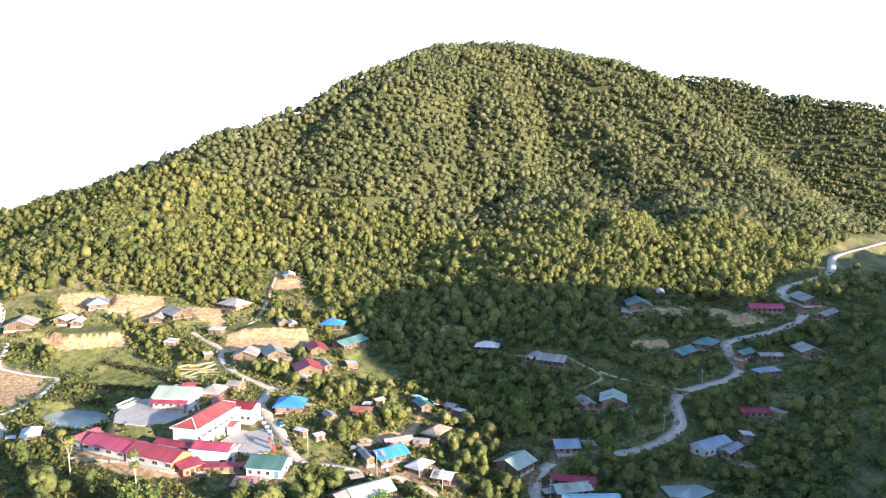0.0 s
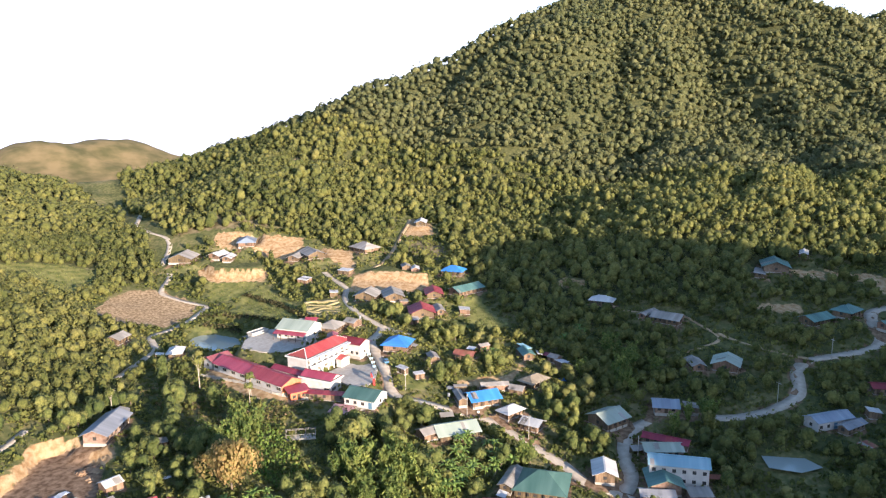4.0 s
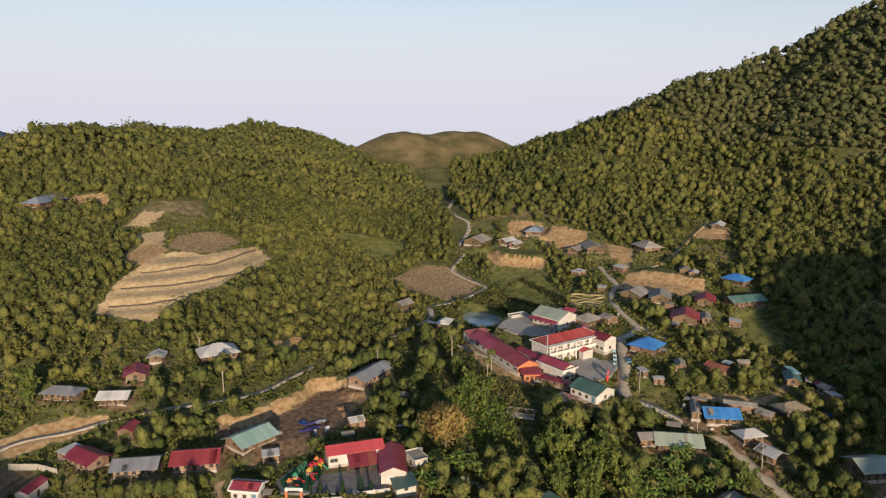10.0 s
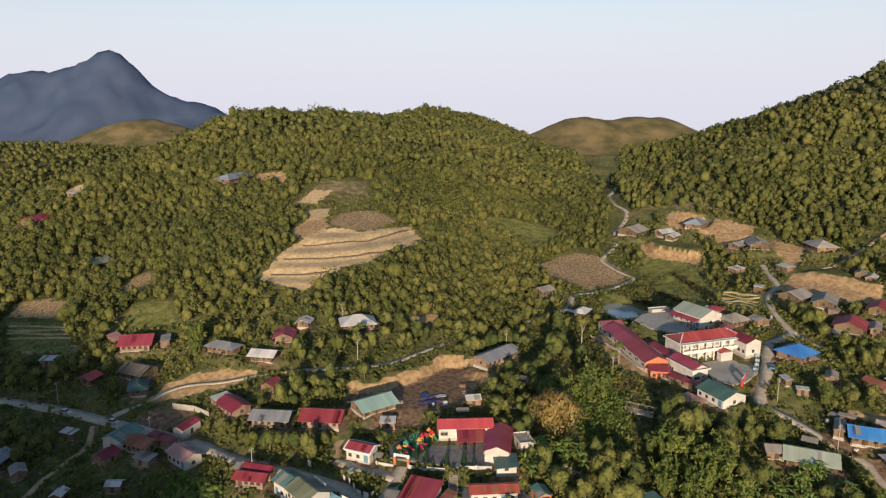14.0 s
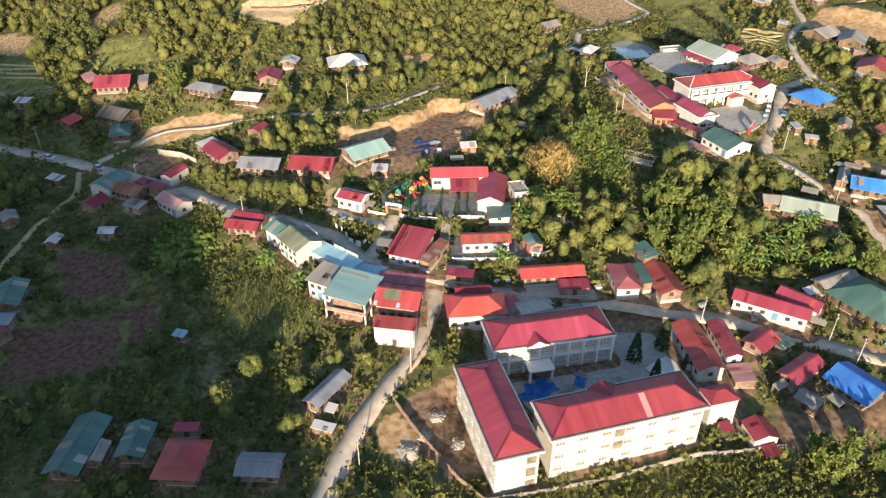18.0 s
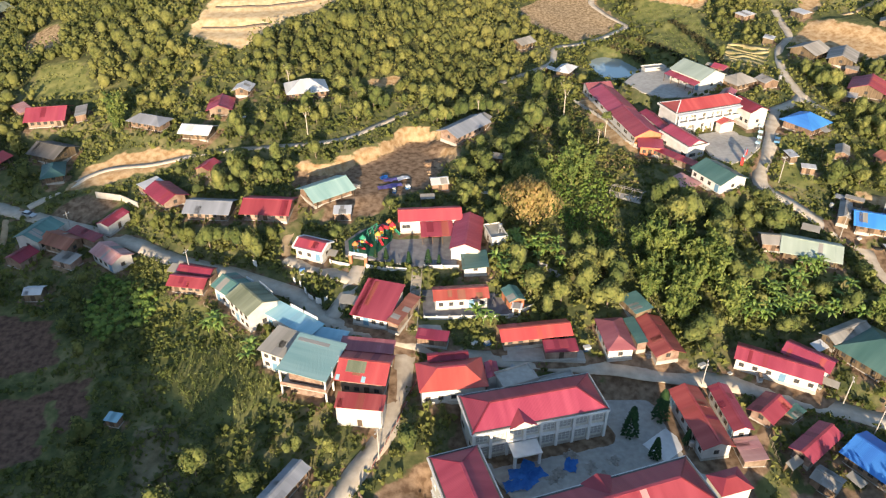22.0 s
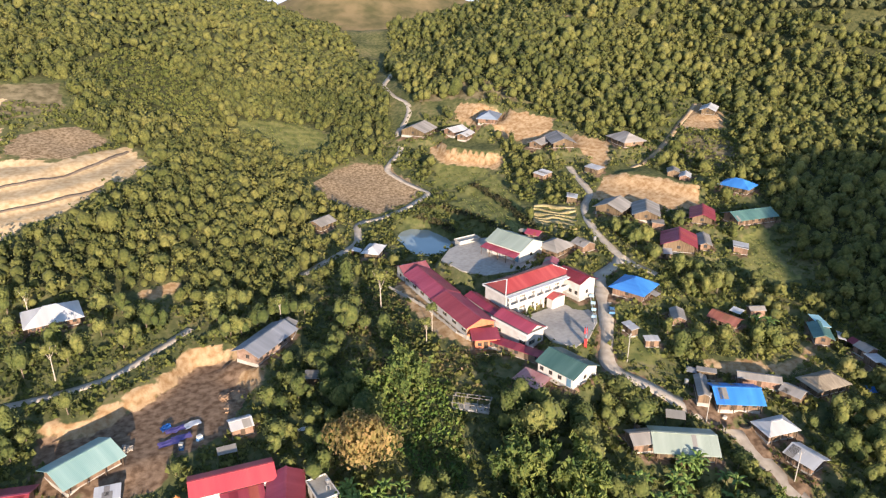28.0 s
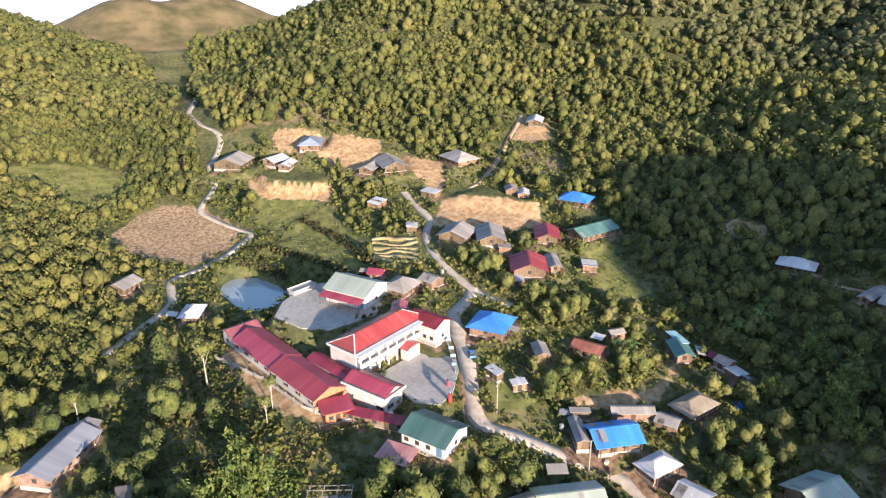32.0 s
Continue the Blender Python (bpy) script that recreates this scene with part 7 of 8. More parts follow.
# the ochre tree and tall pale-stemmed trees
co, q, nr = leafy(77, 3000, 5.6, 7.0, 0.48, lumps=12, core=0)
ochre = fill(bpy.data.meshes.new("crown"), co + np.array([0, 0, 7.0]), q)
soften(ochre, nr)
ochre.materials.append(LEAF_OCHRE)
t_ = thing("tree", 30.0, 186.0, 0, "large tree with ochre-brown drying foliage", "tree")
t_.matrix_basis = t_.matrix_basis @ Matrix.Diagonal((1.0, 1.0, 1.45, 1))
part("trunk", *stem(6.0, 0.35, 0.16, 9, limbs=6, spread_=2.4), BARK, t_)
shared("crown", ochre, t_, Matrix.Identity(4))
TALL = mesh_of("trunk", stem(9.5, 0.22, 0.10, 17, limbs=5, spread_=2.0), material("pale_bark", ((0.30, 0.26, 0.20), (0.5, 0.45, 0.37)), 2.0, 0.9, bump=0.3))
co, q, nr = leafy(78, 300, 2.6, 2.6, 0.42, lumps=9)
tall_crown = fill(bpy.data.meshes.new("crown"), co + np.array([0, 0, 10.0]), q)
soften(tall_crown, nr)
tall_crown.materials.append(LEAF_TREE)
for x_, y_, s_ in ((49.8, 250.7, 1.1), (60.0, 232.0, 0.75), (56.5, 226.0, 0.7), (-37.0, 236.0, 0.9), (34.0, 215.0, 0.7), (-46.0, 262.0, 0.8), (20.0, 252.0, 0.8)):
    t_ = thing("tree", x_, y_, x_ * 7, "tall thin tree with a bare pale stem", "tree", "tall thin trees")
    t_.matrix_basis = t_.matrix_basis @ Matrix.Diagonal((s_, s_, s_, 1))
    shared("trunk", TALL, t_, Matrix.Identity(4))
    shared("crown", tall_crown, t_, Matrix.Identity(4))


# banana plants: a stem and long drooping leaves, each a bent blade
def banana_leaf():
    v, f = [], []
    for k_, (d, z_, w) in enumerate(((0.1, 0.0, 0.08), (0.6, 0.75, 0.28), (1.3, 1.15, 0.36), (2.0, 0.95, 0.30), (2.5, 0.45, 0.06))):
        v += [(d, -w, z_ - 0.10), (d, 0, z_), (d, w, z_ - 0.10)]
        if k_:
            b_ = 3 * k_
            f += [[b_ - 3, b_, b_ + 1, b_ - 2], [b_ - 2, b_ + 1, b_ + 2, b_ - 1]]
    return mesh_of("leaf", (v, f), LEAF_BANANA)


BLADE = banana_leaf()
BSTEM = mesh_of("stem", ring(0.16, 0.10, -0.2, 2.1, 7), LEAF_BANANA)
r = random.Random(5)
spots = [(92 + r.uniform(-14, 15), 159 + r.uniform(-8, 8)) for _ in range(52)] + [(-36 + r.uniform(-4, 4), 143 + r.uniform(-4, 3)) for _ in range(5)] + [(27 + r.uniform(-8, 9), 170 + r.uniform(-9, 11)) for _ in range(26)] + [(14.5, 151.2), (16.2, 150.9), (12.8, 151.6), (-50.2, 154.6), (-48.6, 153.2), (-49.4, 152.2), (-51.4, 153.0)] + [(188 + r.uniform(-8, 8), 186 + r.uniform(-8, 8)) for _ in range(8)] + [(149, 205), (152, 203), (147, 200)]
ok = open_ground(np.array([s[0] for s in spots]), np.array([s[1] for s in spots]), 0.8)
for (x_, y_), good in zip(spots, ok):
    if good:
        t_ = thing("banana_plant", x_, y_, r.uniform(0, 360), "banana plant with long arching bright green leaves", "plant", "banana grove")
        s_ = r.uniform(0.8, 1.25)
        t_.matrix_basis = t_.matrix_basis @ Matrix.Diagonal((s_, s_, s_, 1))
        shared("stem", BSTEM, t_, Matrix.Identity(4))
        for j in range(7):
            shared("leaf", BLADE, t_, pose(0, 0, 1.9 + 0.05 * j, 0, -r.uniform(0, 35), j * 51 + r.uniform(-12, 12)))

# bamboo clumps: leaning plumes of fine sprays
plumes = []
for s in (1, 2, 3):
    rr = np.random.RandomState(200 + s)
    n = 520
    cane = rr.randint(0, 14, n)
    g = cane * 2.4 + rr.normal(0, 0.1, n)
    up = rr.uniform(0.25, 1.0, n)
    reach = up**2 * (1.6 + 0.9 * np.sin(cane * 1.7)) + rr.normal(0, 0.25, n)
    at = np.stack([np.cos(g) * reach, np.sin(g) * reach, up * (7.5 + 1.5 * np.sin(cane)) - 0.5 * up**4 * 2], 1) + rr.normal(0, 0.25, (n, 3))
    d = rr.normal(0, 1, (n, 3))
    d[:, 2] -= 0.8
    d /= np.linalg.norm(d, axis=1)[:, None]
    w = np.cross(d, rr.normal(0, 1, (n, 3)))
    w /= np.linalg.norm(w, axis=1)[:, None]
    L_ = rr.uniform(0.35, 0.75, (n, 1))
    co = np.stack([at - d * L_, at + w * L_ * 0.38, at + d * L_, at - w * L_ * 0.38], 1).reshape(-1, 3)
    me = fill(bpy.data.meshes.new("crown"), co, np.arange(4 * n).reshape(-1, 4))
    me.materials.append(LEAF_BAMBOO)
    plumes.append(me)
canes = merged(*[moved(ring(0.05, 0.03, 0, 6.5, 5), 0.3 * math.cos(j * 2.4), 0.3 * math.sin(j * 2.4), -0.2, j * 137, 8) for j in range(12)])
CANES = mesh_of("cane_clump", canes, material("bamboo_cane", ((0.16, 0.19, 0.06), (0.30, 0.30, 0.12)), 2.0, 0.6))
spots = [(64 + r.uniform(-11, 12), 167 + r.uniform(-16, 15)) for _ in range(36)] + [(76 + r.uniform(-3, 12), 91 + r.uniform(-4, 4)) for _ in range(9)] + [(163 + r.uniform(-6, 10), 122 + r.uniform(-5, 5)) for _ in range(8)] + [(178 + r.uniform(-12, 14), 160 + r.uniform(-12, 14)) for _ in range(16)] + [(112 + r.uniform(-6, 8), 146 + r.uniform(-6, 6)) for _ in range(5)] + [(-98 + r.uniform(-4, 4), 240 + r.uniform(-5, 5)) for _ in range(4)] + [(40 + r.uniform(-8, 10), 208 + r.uniform(-8, 8)) for _ in range(8)]
ok = open_ground(np.array([s[0] for s in spots]), np.array([s[1] for s in spots]), 1.5) & lanes_open(np.array([s[0] for s in spots]), np.array([s[1] for s in spots]))
for j, ((x_, y_), good) in enumerate(zip(spots, ok)):
    if good:
        t_ = thing("bamboo_clump", x_, y_, r.uniform(0, 360), "tall feathery bamboo clump with arching light-green plumes", "bamboo", "bamboo clumps")
        s_ = r.uniform(0.9, 1.4)
        t_.matrix_basis = t_.matrix_basis @ Matrix.Diagonal((s_, s_, s_, 1))
        shared("cane_clump", CANES, t_, Matrix.Identity(4))["kind"] = "stuff"
        shared("crown", plumes[j % 3], t_, Matrix.Identity(4))

# poles along the lanes
POLE = mesh_of("shaft", ring(0.14, 0.09, -0.5, 8.5, 8), CONCRETE)
ARM = mesh_of("crossarm", block(-0.9, 0.9, -0.06, 0.06, 7.7, 7.85), STEEL)
CAP = mesh_of("insulator", ring(0.06, 0.04, 7.85, 8.05, 6), TRIM)
for x_, y_, g in ((-18.3, 91.3, 60), (62.3, 134.0, 80), (91.7, 128.2, 70), (94.6, 120.2, 70), (-9.0, 116.0, 60), (-60.0, 172.0, 60), (-97.0, 190.0, 65), (-140.0, 215.5, 65), (105.0, 202.0, 30), (112.5, 178.0, 30), (121.6, 158.0, 0), (140.0, 128.0, 40), (198.0, 109.0, 80), (232.0, 104.0, 60)):
    t_ = thing("utility_pole", x_, y_, g, "slender grey concrete utility pole beside the lane", "pole", "utility poles")
    shared("shaft", POLE, t_, Matrix.Identity(4))
    shared("crossarm", ARM, t_, Matrix.Identity(4), "steel crossarm")
    for dx in (-0.8, 0, 0.8):
        shared("insulator", CAP, t_, pose(dx, 0, 0), "white insulator")


# cars
def car(x, y, turn, paint, label):
    t_ = thing("car", x, y, turn, label, "car", "parked cars")
    prof = [(-2.1, 0.35), (2.1, 0.35), (2.15, 0.75), (1.2, 0.95), (-2.0, 1.0), (-2.15, 0.7)]
    top = [(0.75, 0.95), (0.35, 1.45), (-1.5, 1.48), (-1.95, 1.0)]

    def shell(p, w):
        n = len(p)
        return [(a, -w, b) for a, b in p] + [(a, w, b) for a, b in p], [list(range(n)), list(range(2 * n - 1, n - 1, -1))] + [[i, n + i, n + (i + 1) % n, (i + 1) % n] for i in range(n)]

    part("body", *shell(prof, 0.85), paint, t_)
    part("cabin", *shell(top, 0.72), GLASS, t_, "dark glazed cabin")
    part("roof", *block(-1.45, 0.3, -0.68, 0.68, 1.46, 1.52), paint, t_)
    for dx in (-1.3, 1.3):
        for dy in (-0.85, 0.85):
            wh = part("wheel", *moved(ring(0.32, 0.32, -0.1, 0.1, 12), dx, dy, 0.32, 0, 90), BLACK, t_)
            part("rim", *moved(ring(0.18, 0.18, -0.11, 0.11, 10), dx, dy, 0.32, 0, 90), STEEL, wh)
    for dy in (-0.6, 0.6):
        part("headlight", *block(2.08, 2.17, dy - 0.15, dy + 0.15, 0.6, 0.72), TRIM, t_)


SILVER = material("silver_paint", ((0.45, 0.46, 0.47), (0.55, 0.56, 0.57)), 0.6, 0.3, metal=0.3)
car(-113.9, 201.0, -22, SILVER, "silver car parked beside the village street")
car(-133.4, 208.0, -20, SILVER, "silver car parked on the dusty street edge")
car(112.5, 223.0, 62, material("blue_paint", ((0.08, 0.2, 0.34), (0.12, 0.26, 0.4)), 0.6, 0.35), "blue pick-up parked beside the school lane")

# stone steps from the street up to the kindergarten
t_ = new("staircase")
top_z, low_z = ground_at(-1, 170), ground_at(-2.6, 149.5)
t_.matrix_basis = pose(-2.6, 150.0, low_z)
tagged(t_, "worn concrete steps with low side walls climbing the bank", "stairs")
n = 44
WORN_STEP = material("worn_steps", ((0.24, 0.21, 0.17), (0.42, 0.37, 0.30)), 1.2, 0.95, bump=0.4, bump_scale=6, objrand=0.18)
step_mesh = mesh_of("step", block(-1.05, 1.05, 0, 0.52, -0.6, 0.0), WORN_STEP)
for j in range(n):
    shared("step", step_mesh, t_, pose(1.5 * j / n, 20.0 * j / n, (top_z - low_z) * (j + 1) / n))
for side in (-1.2, 1.2):
    part("side_wall", [(side - 0.12, 0, -0.6), (side + 0.12, 0, -0.6), (side + 0.12, 0, 0.4), (side - 0.12, 0, 0.4), (side + 1.38, 20.6, top_z - low_z - 0.6), (side + 1.62, 20.6, top_z - low_z - 0.6), (side + 1.62, 20.6, top_z - low_z + 0.4), (side + 1.38, 20.6, top_z - low_z + 0.4)],
         [[0, 1, 2, 3], [7, 6, 5, 4], [3, 2, 6, 7], [0, 3, 7, 4], [1, 5, 6, 2]], WORN_STEP, t_)


# low walls and fences
STAINED = material("stained_concrete", ((0.15, 0.135, 0.11), (0.38, 0.35, 0.30), (0.25, 0.23, 0.19)), 0.5, 0.95, bump=0.4, bump_scale=5, objrand=0.25)


def low_wall(points, tall, mat, label, posts=True):
    t_ = thing("wall_run", *points[0], 0, label, "wall", z=0)
    t_.matrix_basis = Matrix.Identity(4)
    for a, b in zip(points, points[1:]):
        L_ = math.dist(a, b)
        g = math.degrees(math.atan2(b[1] - a[1], b[0] - a[0]))
        za, zb = ground_at(*a), ground_at(*b)
        n = max(1, int(L_ / 3.0))
        for j in range(n):
            z_ = za + (zb - za) * (j + 0.5) / n
            p = (a[0] + (b[0] - a[0]) * j / n, a[1] + (b[1] - a[1]) * j / n)
            part("panel", *block(0, L_ / n, -0.1, 0.1, -0.8, tall), mat, t_, place=pose(p[0], p[1], z_, 0, 0, g))
            if posts:
                part("pillar", *block(-0.16, 0.16, -0.16, 0.16, -0.8, tall + 0.25), mat, t_, place=pose(p[0], p[1], z_, 0, 0, g))


low_wall([(-24.2, 175.2), (-18.9, 173.3)], 0.9, WALLS["white"][1], "low white rendered wall beside the gate house")
low_wall([(-14.4, 172.2), (-9.0, 170.3), (-3.2, 169.5)], 0.9, WALLS["white"][1], "low white rendered wall round the kindergarten")
low_wall([(0.4, 153.1), (9.4, 152.7), (20.8, 152.7), (27.3, 156.8)], 0.9, WALLS["white"][1], "low white wall round a house yard")
low_wall([(0.6, 170.0), (9.5, 169.8)], 0.9, WALLS["white"][1], "low white wall above the garden bank")
low_wall([(-96.5, 207.5), (-88.0, 205.0), (-82.0, 201.0)], 2.0, CONCRETE, "pale retaining wall below the earth cutting", posts=False)
low_wall([(55.5, 263.0), (62.0, 244.0), (65.5, 227.0), (70.0, 219.5), (79, 212.5)], 0.8, CONCRETE, "grey retaining wall below the long school block")
low_wall([(112.2, 236.5), (109.0, 228.4), (104.2, 218.5)], 0.7, WALLS["white"][1], "low white wall along the school lane")
low_wall([(-12.5, 108.0), (-7.5, 100.5), (1.5, 88.5), (7.0, 83.5)], 1.2, WALLS["brick"][1], "brick boundary wall beside the lower school")
low_wall([(7.0, 83.5), (17.2, 85.4), (29.8, 88.0), (51.2, 94.6), (58.1, 95.7), (70.0, 97.6)], 1.3, STAINED, "stained concrete wall below the lower school")
low_wall([(36.5, 165.0), (30.0, 172.0)], 1.4, CONCRETE, "pale concrete garden wall under trees")

# school gate: two red piers and a blue-white board
t_ = thing("school_gate", 97.6, 211.6, 60, "red school gate piers carrying a blue signboard", "gate")
RED_PAINT = material("red_gate_paint", ((0.45, 0.03, 0.03), (0.58, 0.06, 0.05)), 1.0, 0.6)
BOARD = material("blue_board", ((0.16, 0.30, 0.40), (0.34, 0.46, 0.54)), 0.8, 0.6)
for dx in (-3.2, 3.2):
    part("pier", *block(dx - 0.4, dx + 0.4, -0.4, 0.4, -0.5, 2.1), RED_PAINT, t_)
board = part("signboard", *block(-3.2, 3.2, -0.1, 0.1, 2.1, 2.9), BOARD, t_, "blue-white signboard")
for j in range(3):
    part("text_bar", *block(-2.4 + j * 0.3, 2.4 - j * 0.3, -0.13, -0.10, 2.68 - j * 0.22, 2.78 - j * 0.22), TRIM, board, "white bar")
for j, (x_, y_) in enumerate(((107.4, 224.5), (109.0, 227.8), (110.4, 231.2), (111.7, 234.5), (105.6, 221.2))):
    t_ = thing("notice_board", x_, y_, -30, "pale blue notice board on thin steel legs", "sign", "notice boards")
    part("board", *block(-0.7, 0.7, -0.05, 0.05, 0.7, 1.6), BOARD, t_)
    for dx in (-0.6, 0.6):
        part("leg", *block(dx - 0.04, dx + 0.04, -0.04, 0.04, -0.3, 0.7), STEEL, t_)

# kindergarten play set on green turf
turf = np.array([(-19.2, 177.2), (-13.0, 175.4), (-11, 178.2), (-8.2, 183), (-6.6, 190.8), (-9.7, 191.6), (-15.7, 188.4), (-20, 183)])
tagged(part("turf", *slab(turf, -8.94, 0.2), material("green_turf", ((0.015, 0.075, 0.035), (0.035, 0.13, 0.06)), 2.0, 0.95)), "dark green artificial turf in the play yard", "turf", kind="structure")
PLAST = {c: material(c + "_plastic", (v_, tuple(min(1, 1.25 * k_) for k_ in v_)), 1.0, 0.4) for c, v_ in (("red", (0.42, 0.035, 0.045)), ("yellow", (0.50, 0.30, 0.06)), ("green", (0.04, 0.24, 0.14)), ("blue", (0.10, 0.30, 0.45)), ("orange", (0.50, 0.19, 0.06)))}


def slide(g, w, mat, root):
    """A plastic slide with raised edges, going down from the deck."""
    c, n = [], 7
    for j in range(n):
        s_ = j / (n - 1)
        d, z_ = 0.7 + 2.6 * s_, 1.2 - 1.05 * (s_ * s_ * (3 - 2 * s_)) + 0.0
        c += [(d, -w, z_ + 0.25), (d, -w + 0.06, z_), (d, w - 0.06, z_), (d, w, z_ + 0.25), (d, w, z_ - 0.08), (d, -w, z_ - 0.08)]
    f = [[6 * j + q_, 6 * j + (q_ + 1) % 6, 6 * j + 6 + (q_ + 1) % 6, 6 * j + 6 + q_][::-1] for j in range(n - 1) for q_ in range(6)]
    part("slide", c, f, mat, root, place=pose(0, 0, 0, 0, 0, g))


def play_tower(x, y, turn, cap, ways):
    t_ = thing("play_tower", x, y, turn, f"climbing tower with {cap} cap and plastic slide", "playground", "play towers", z=-8.94)
    t_.matrix_basis = t_.matrix_basis @ Matrix.Diagonal((0.82, 0.82, 0.82, 1))
    for dx in (-0.65, 0.65):
        for dy in (-0.65, 0.65):
            part("post", *moved(ring(0.07, 0.07, 0, 2.7, 8), dx, dy, 0, 0, 0), PLAST["blue" if cap != "red" else "yellow"], t_)
    part("deck", *block(-0.75, 0.75, -0.75, 0.75, 1.1, 1.2), PLAST["yellow"], t_)
    for g in (0, 90, 180, 270):
        if g not in ways:
            part("side_panel", *block(0.62, 0.70, -0.6, 0.6, 1.2, 1.85), PLAST["yellow" if g % 180 else "red"], t_, place=pose(0, 0, 0, 0, 0, g))
    part("cap", *merged(ring(1.15, 0.85, 2.65, 3.0, 12), ring(0.85, 0.25, 3.0, 3.55, 12), ring(0.14, 0.10, 3.55, 3.9, 8)), PLAST[cap], t_)
    for g in ways:
        slide(g, 0.36, PLAST["red" if cap != "red" else "green"], t_)


for spec in ((-17.6, 177.9, 20, "orange", (0,)), (-15.8, 181.0, -20, "green", (0, 180)), (-11.8, 182.6, -60, "yellow", (0, 90)), (-11.2, 185.2, 15, "red", (270,)), (-9.0, 189.2, 10, "orange", (180,)), (-8.0, 187.4, -40, "red", (0,))):
    play_tower(*spec)
# tunnel between two towers
t_ = thing("crawl_tunnel", -10.1, 187.2, 58, "red plastic crawl tunnel joining two play towers", "playground", z=-8.94)
part("tube", *moved(ring(0.5, 0.5, -1.1, 1.1, 12), 0, 0, 1.75, 0, 90), PLAST["red"], t_)
for dx in (-0.8, 0.8):
    part("post", *moved(ring(0.06, 0.06, 0, 1.3, 8), dx, 0, 0, 0, 0), PLAST["blue"], t_)
# green arches of a swing frame
t_ = thing("swing_frame", -13.6, 186.6, 52, "green tubular swing frame on turf", "playground", z=-8.94)
for dx in (-2.0, 0.0, 2.0):
    for tilt in (-16, 16):
        part("leg", *moved(ring(0.07, 0.07, 0, 2.3, 6), dx, -math.copysign(0.6, -tilt), 0, 0, tilt), PLAST["green"], t_)
part("crossbar", *block(-2.1, 2.1, -0.07, 0.07, 2.16, 2.30), PLAST["green"], t_)
for dx in (-1.0, 1.0):
    swing = part("swing_seat", *block(dx - 0.25, dx + 0.25, -0.12, 0.12, 0.5, 0.55), PLAST["yellow"], t_)
    for o_ in (-0.22, 0.22):
        part("chain", *block(dx + o_ - 0.015, dx + o_ + 0.015, -0.015, 0.015, 0.55, 2.18), STEEL, swing)

# kindergarten gate: two brick piers and a blue-white board over the drive
t_ = thing("gate", -16.6, 173.6, -17, "kindergarten gate with brick-red piers and a pale signboard", "gate")
for dx in (-2.1, 2.1):
    part("pier", *block(dx - 0.35, dx + 0.35, -0.35, 0.35, -0.5, 2.6), WALLS["orange"][1], t_)
    part("pier_cap", *block(dx - 0.42, dx + 0.42, -0.42, 0.42, 2.6, 2.72), TRIM, t_)
board = part("signboard", *block(-2.45, 2.45, -0.12, 0.12, 2.72, 3.5), TRIM, t_, "white and pale blue signboard")
part("text_bar", *block(-2.0, 2.0, -0.15, -0.12, 3.15, 3.32), BOARD, board, "pale blue bar")
part("text_bar", *block(-1.5, 1.5, -0.15, -0.12, 2.9, 3.02), BOARD, board, "pale blue bar")

# white raised edges round the roof of the gate house
gate_house = BUILT[next(k_ for k_, h_ in enumerate(HOUSES) if h_[0] == -28.8)]
L_, W_, h_ = HOUSES[BUILT.index(gate_house)][4:7]
for sx in (-1, 1):
    for sy in (-1, 1):
        x0, x1 = sorted((sx * (L_ / 2 - 0.3), sx * (L_ / 2 + 0.12)))
        rake = [(x0, sy * (W_ / 2 + 0.1), h_ + 0.22), (x1, sy * (W_ / 2 + 0.1), h_ + 0.22), (x1, 0, h_ + 0.2 * W_ + 0.26), (x0, 0, h_ + 0.2 * W_ + 0.26)]
        part("rake_wall", *plate(rake if sy < 0 else rake[::-1], 0.4), TRIM, gate_house, "white rendered roof edge")
for sy in (-1, 1):
    y0, y1 = sorted((sy * (W_ / 2 - 0.15), sy * (W_ / 2 + 0.2)))
    part("eaves_band", *block(-L_ / 2 + 0.3, L_ / 2 - 0.3, y0, y1, h_ - 0.35, h_ + 0.16), TRIM, gate_house, "white rendered eaves band")
# pale fascia boards along the street side of the shop roofs
for x_, spans in ((-46.9, ((0.2, 3.2),)), (-40.8, ((-4.6, 1.6),)), (-30.4, ((-3.5, 0.6), (1.0, 5.4)))):
    root = BUILT[next(k_ for k_, q_ in enumerate(HOUSES) if q_[0] == x_)]
    L_, W_, h_, shape = HOUSES[BUILT.index(root)][4:8]
    lift = h_ + (0.1 * W_ if shape == "shed" else 0)
    for a_, b_ in spans:
        part("fascia_board", *block(a_, b_, W_ / 2 + 0.02, W_ / 2 + 0.14, lift - 0.5, lift + 0.75), TRIM, root, "white shop fascia board")
# boards and hoardings leaning along the street below the garden plot
for x_, y_, g, w_, tall in ((-32.8, 168.6, -50, 1.0, 1.5), (-31.0, 166.8, -55, 0.9, 1.7), (-29.4, 164.2, -60, 1.1, 1.6), (-27.8, 161.9, -40, 1.6, 1.2), (-25.6, 160.0, -20, 1.5, 1.8), (-24.0, 161.2, 40, 1.0, 1.0), (-44.0, 175.4, -30, 1.2, 1.8)):
    t_ = thing("sign_board", x_, y_, g, "weathered white board standing beside the street", "sign", "street boards")
    part("panel", *block(-w_ / 2, w_ / 2, -0.04, 0.04, 0.35, 0.35 + tall), TRIM, t_)
    for dx in (-w_ / 2 + 0.1, w_ / 2 - 0.1):
        part("leg", *block(dx - 0.04, dx + 0.04, -0.035, 0.035, -0.3, 0.35), STEEL, t_)

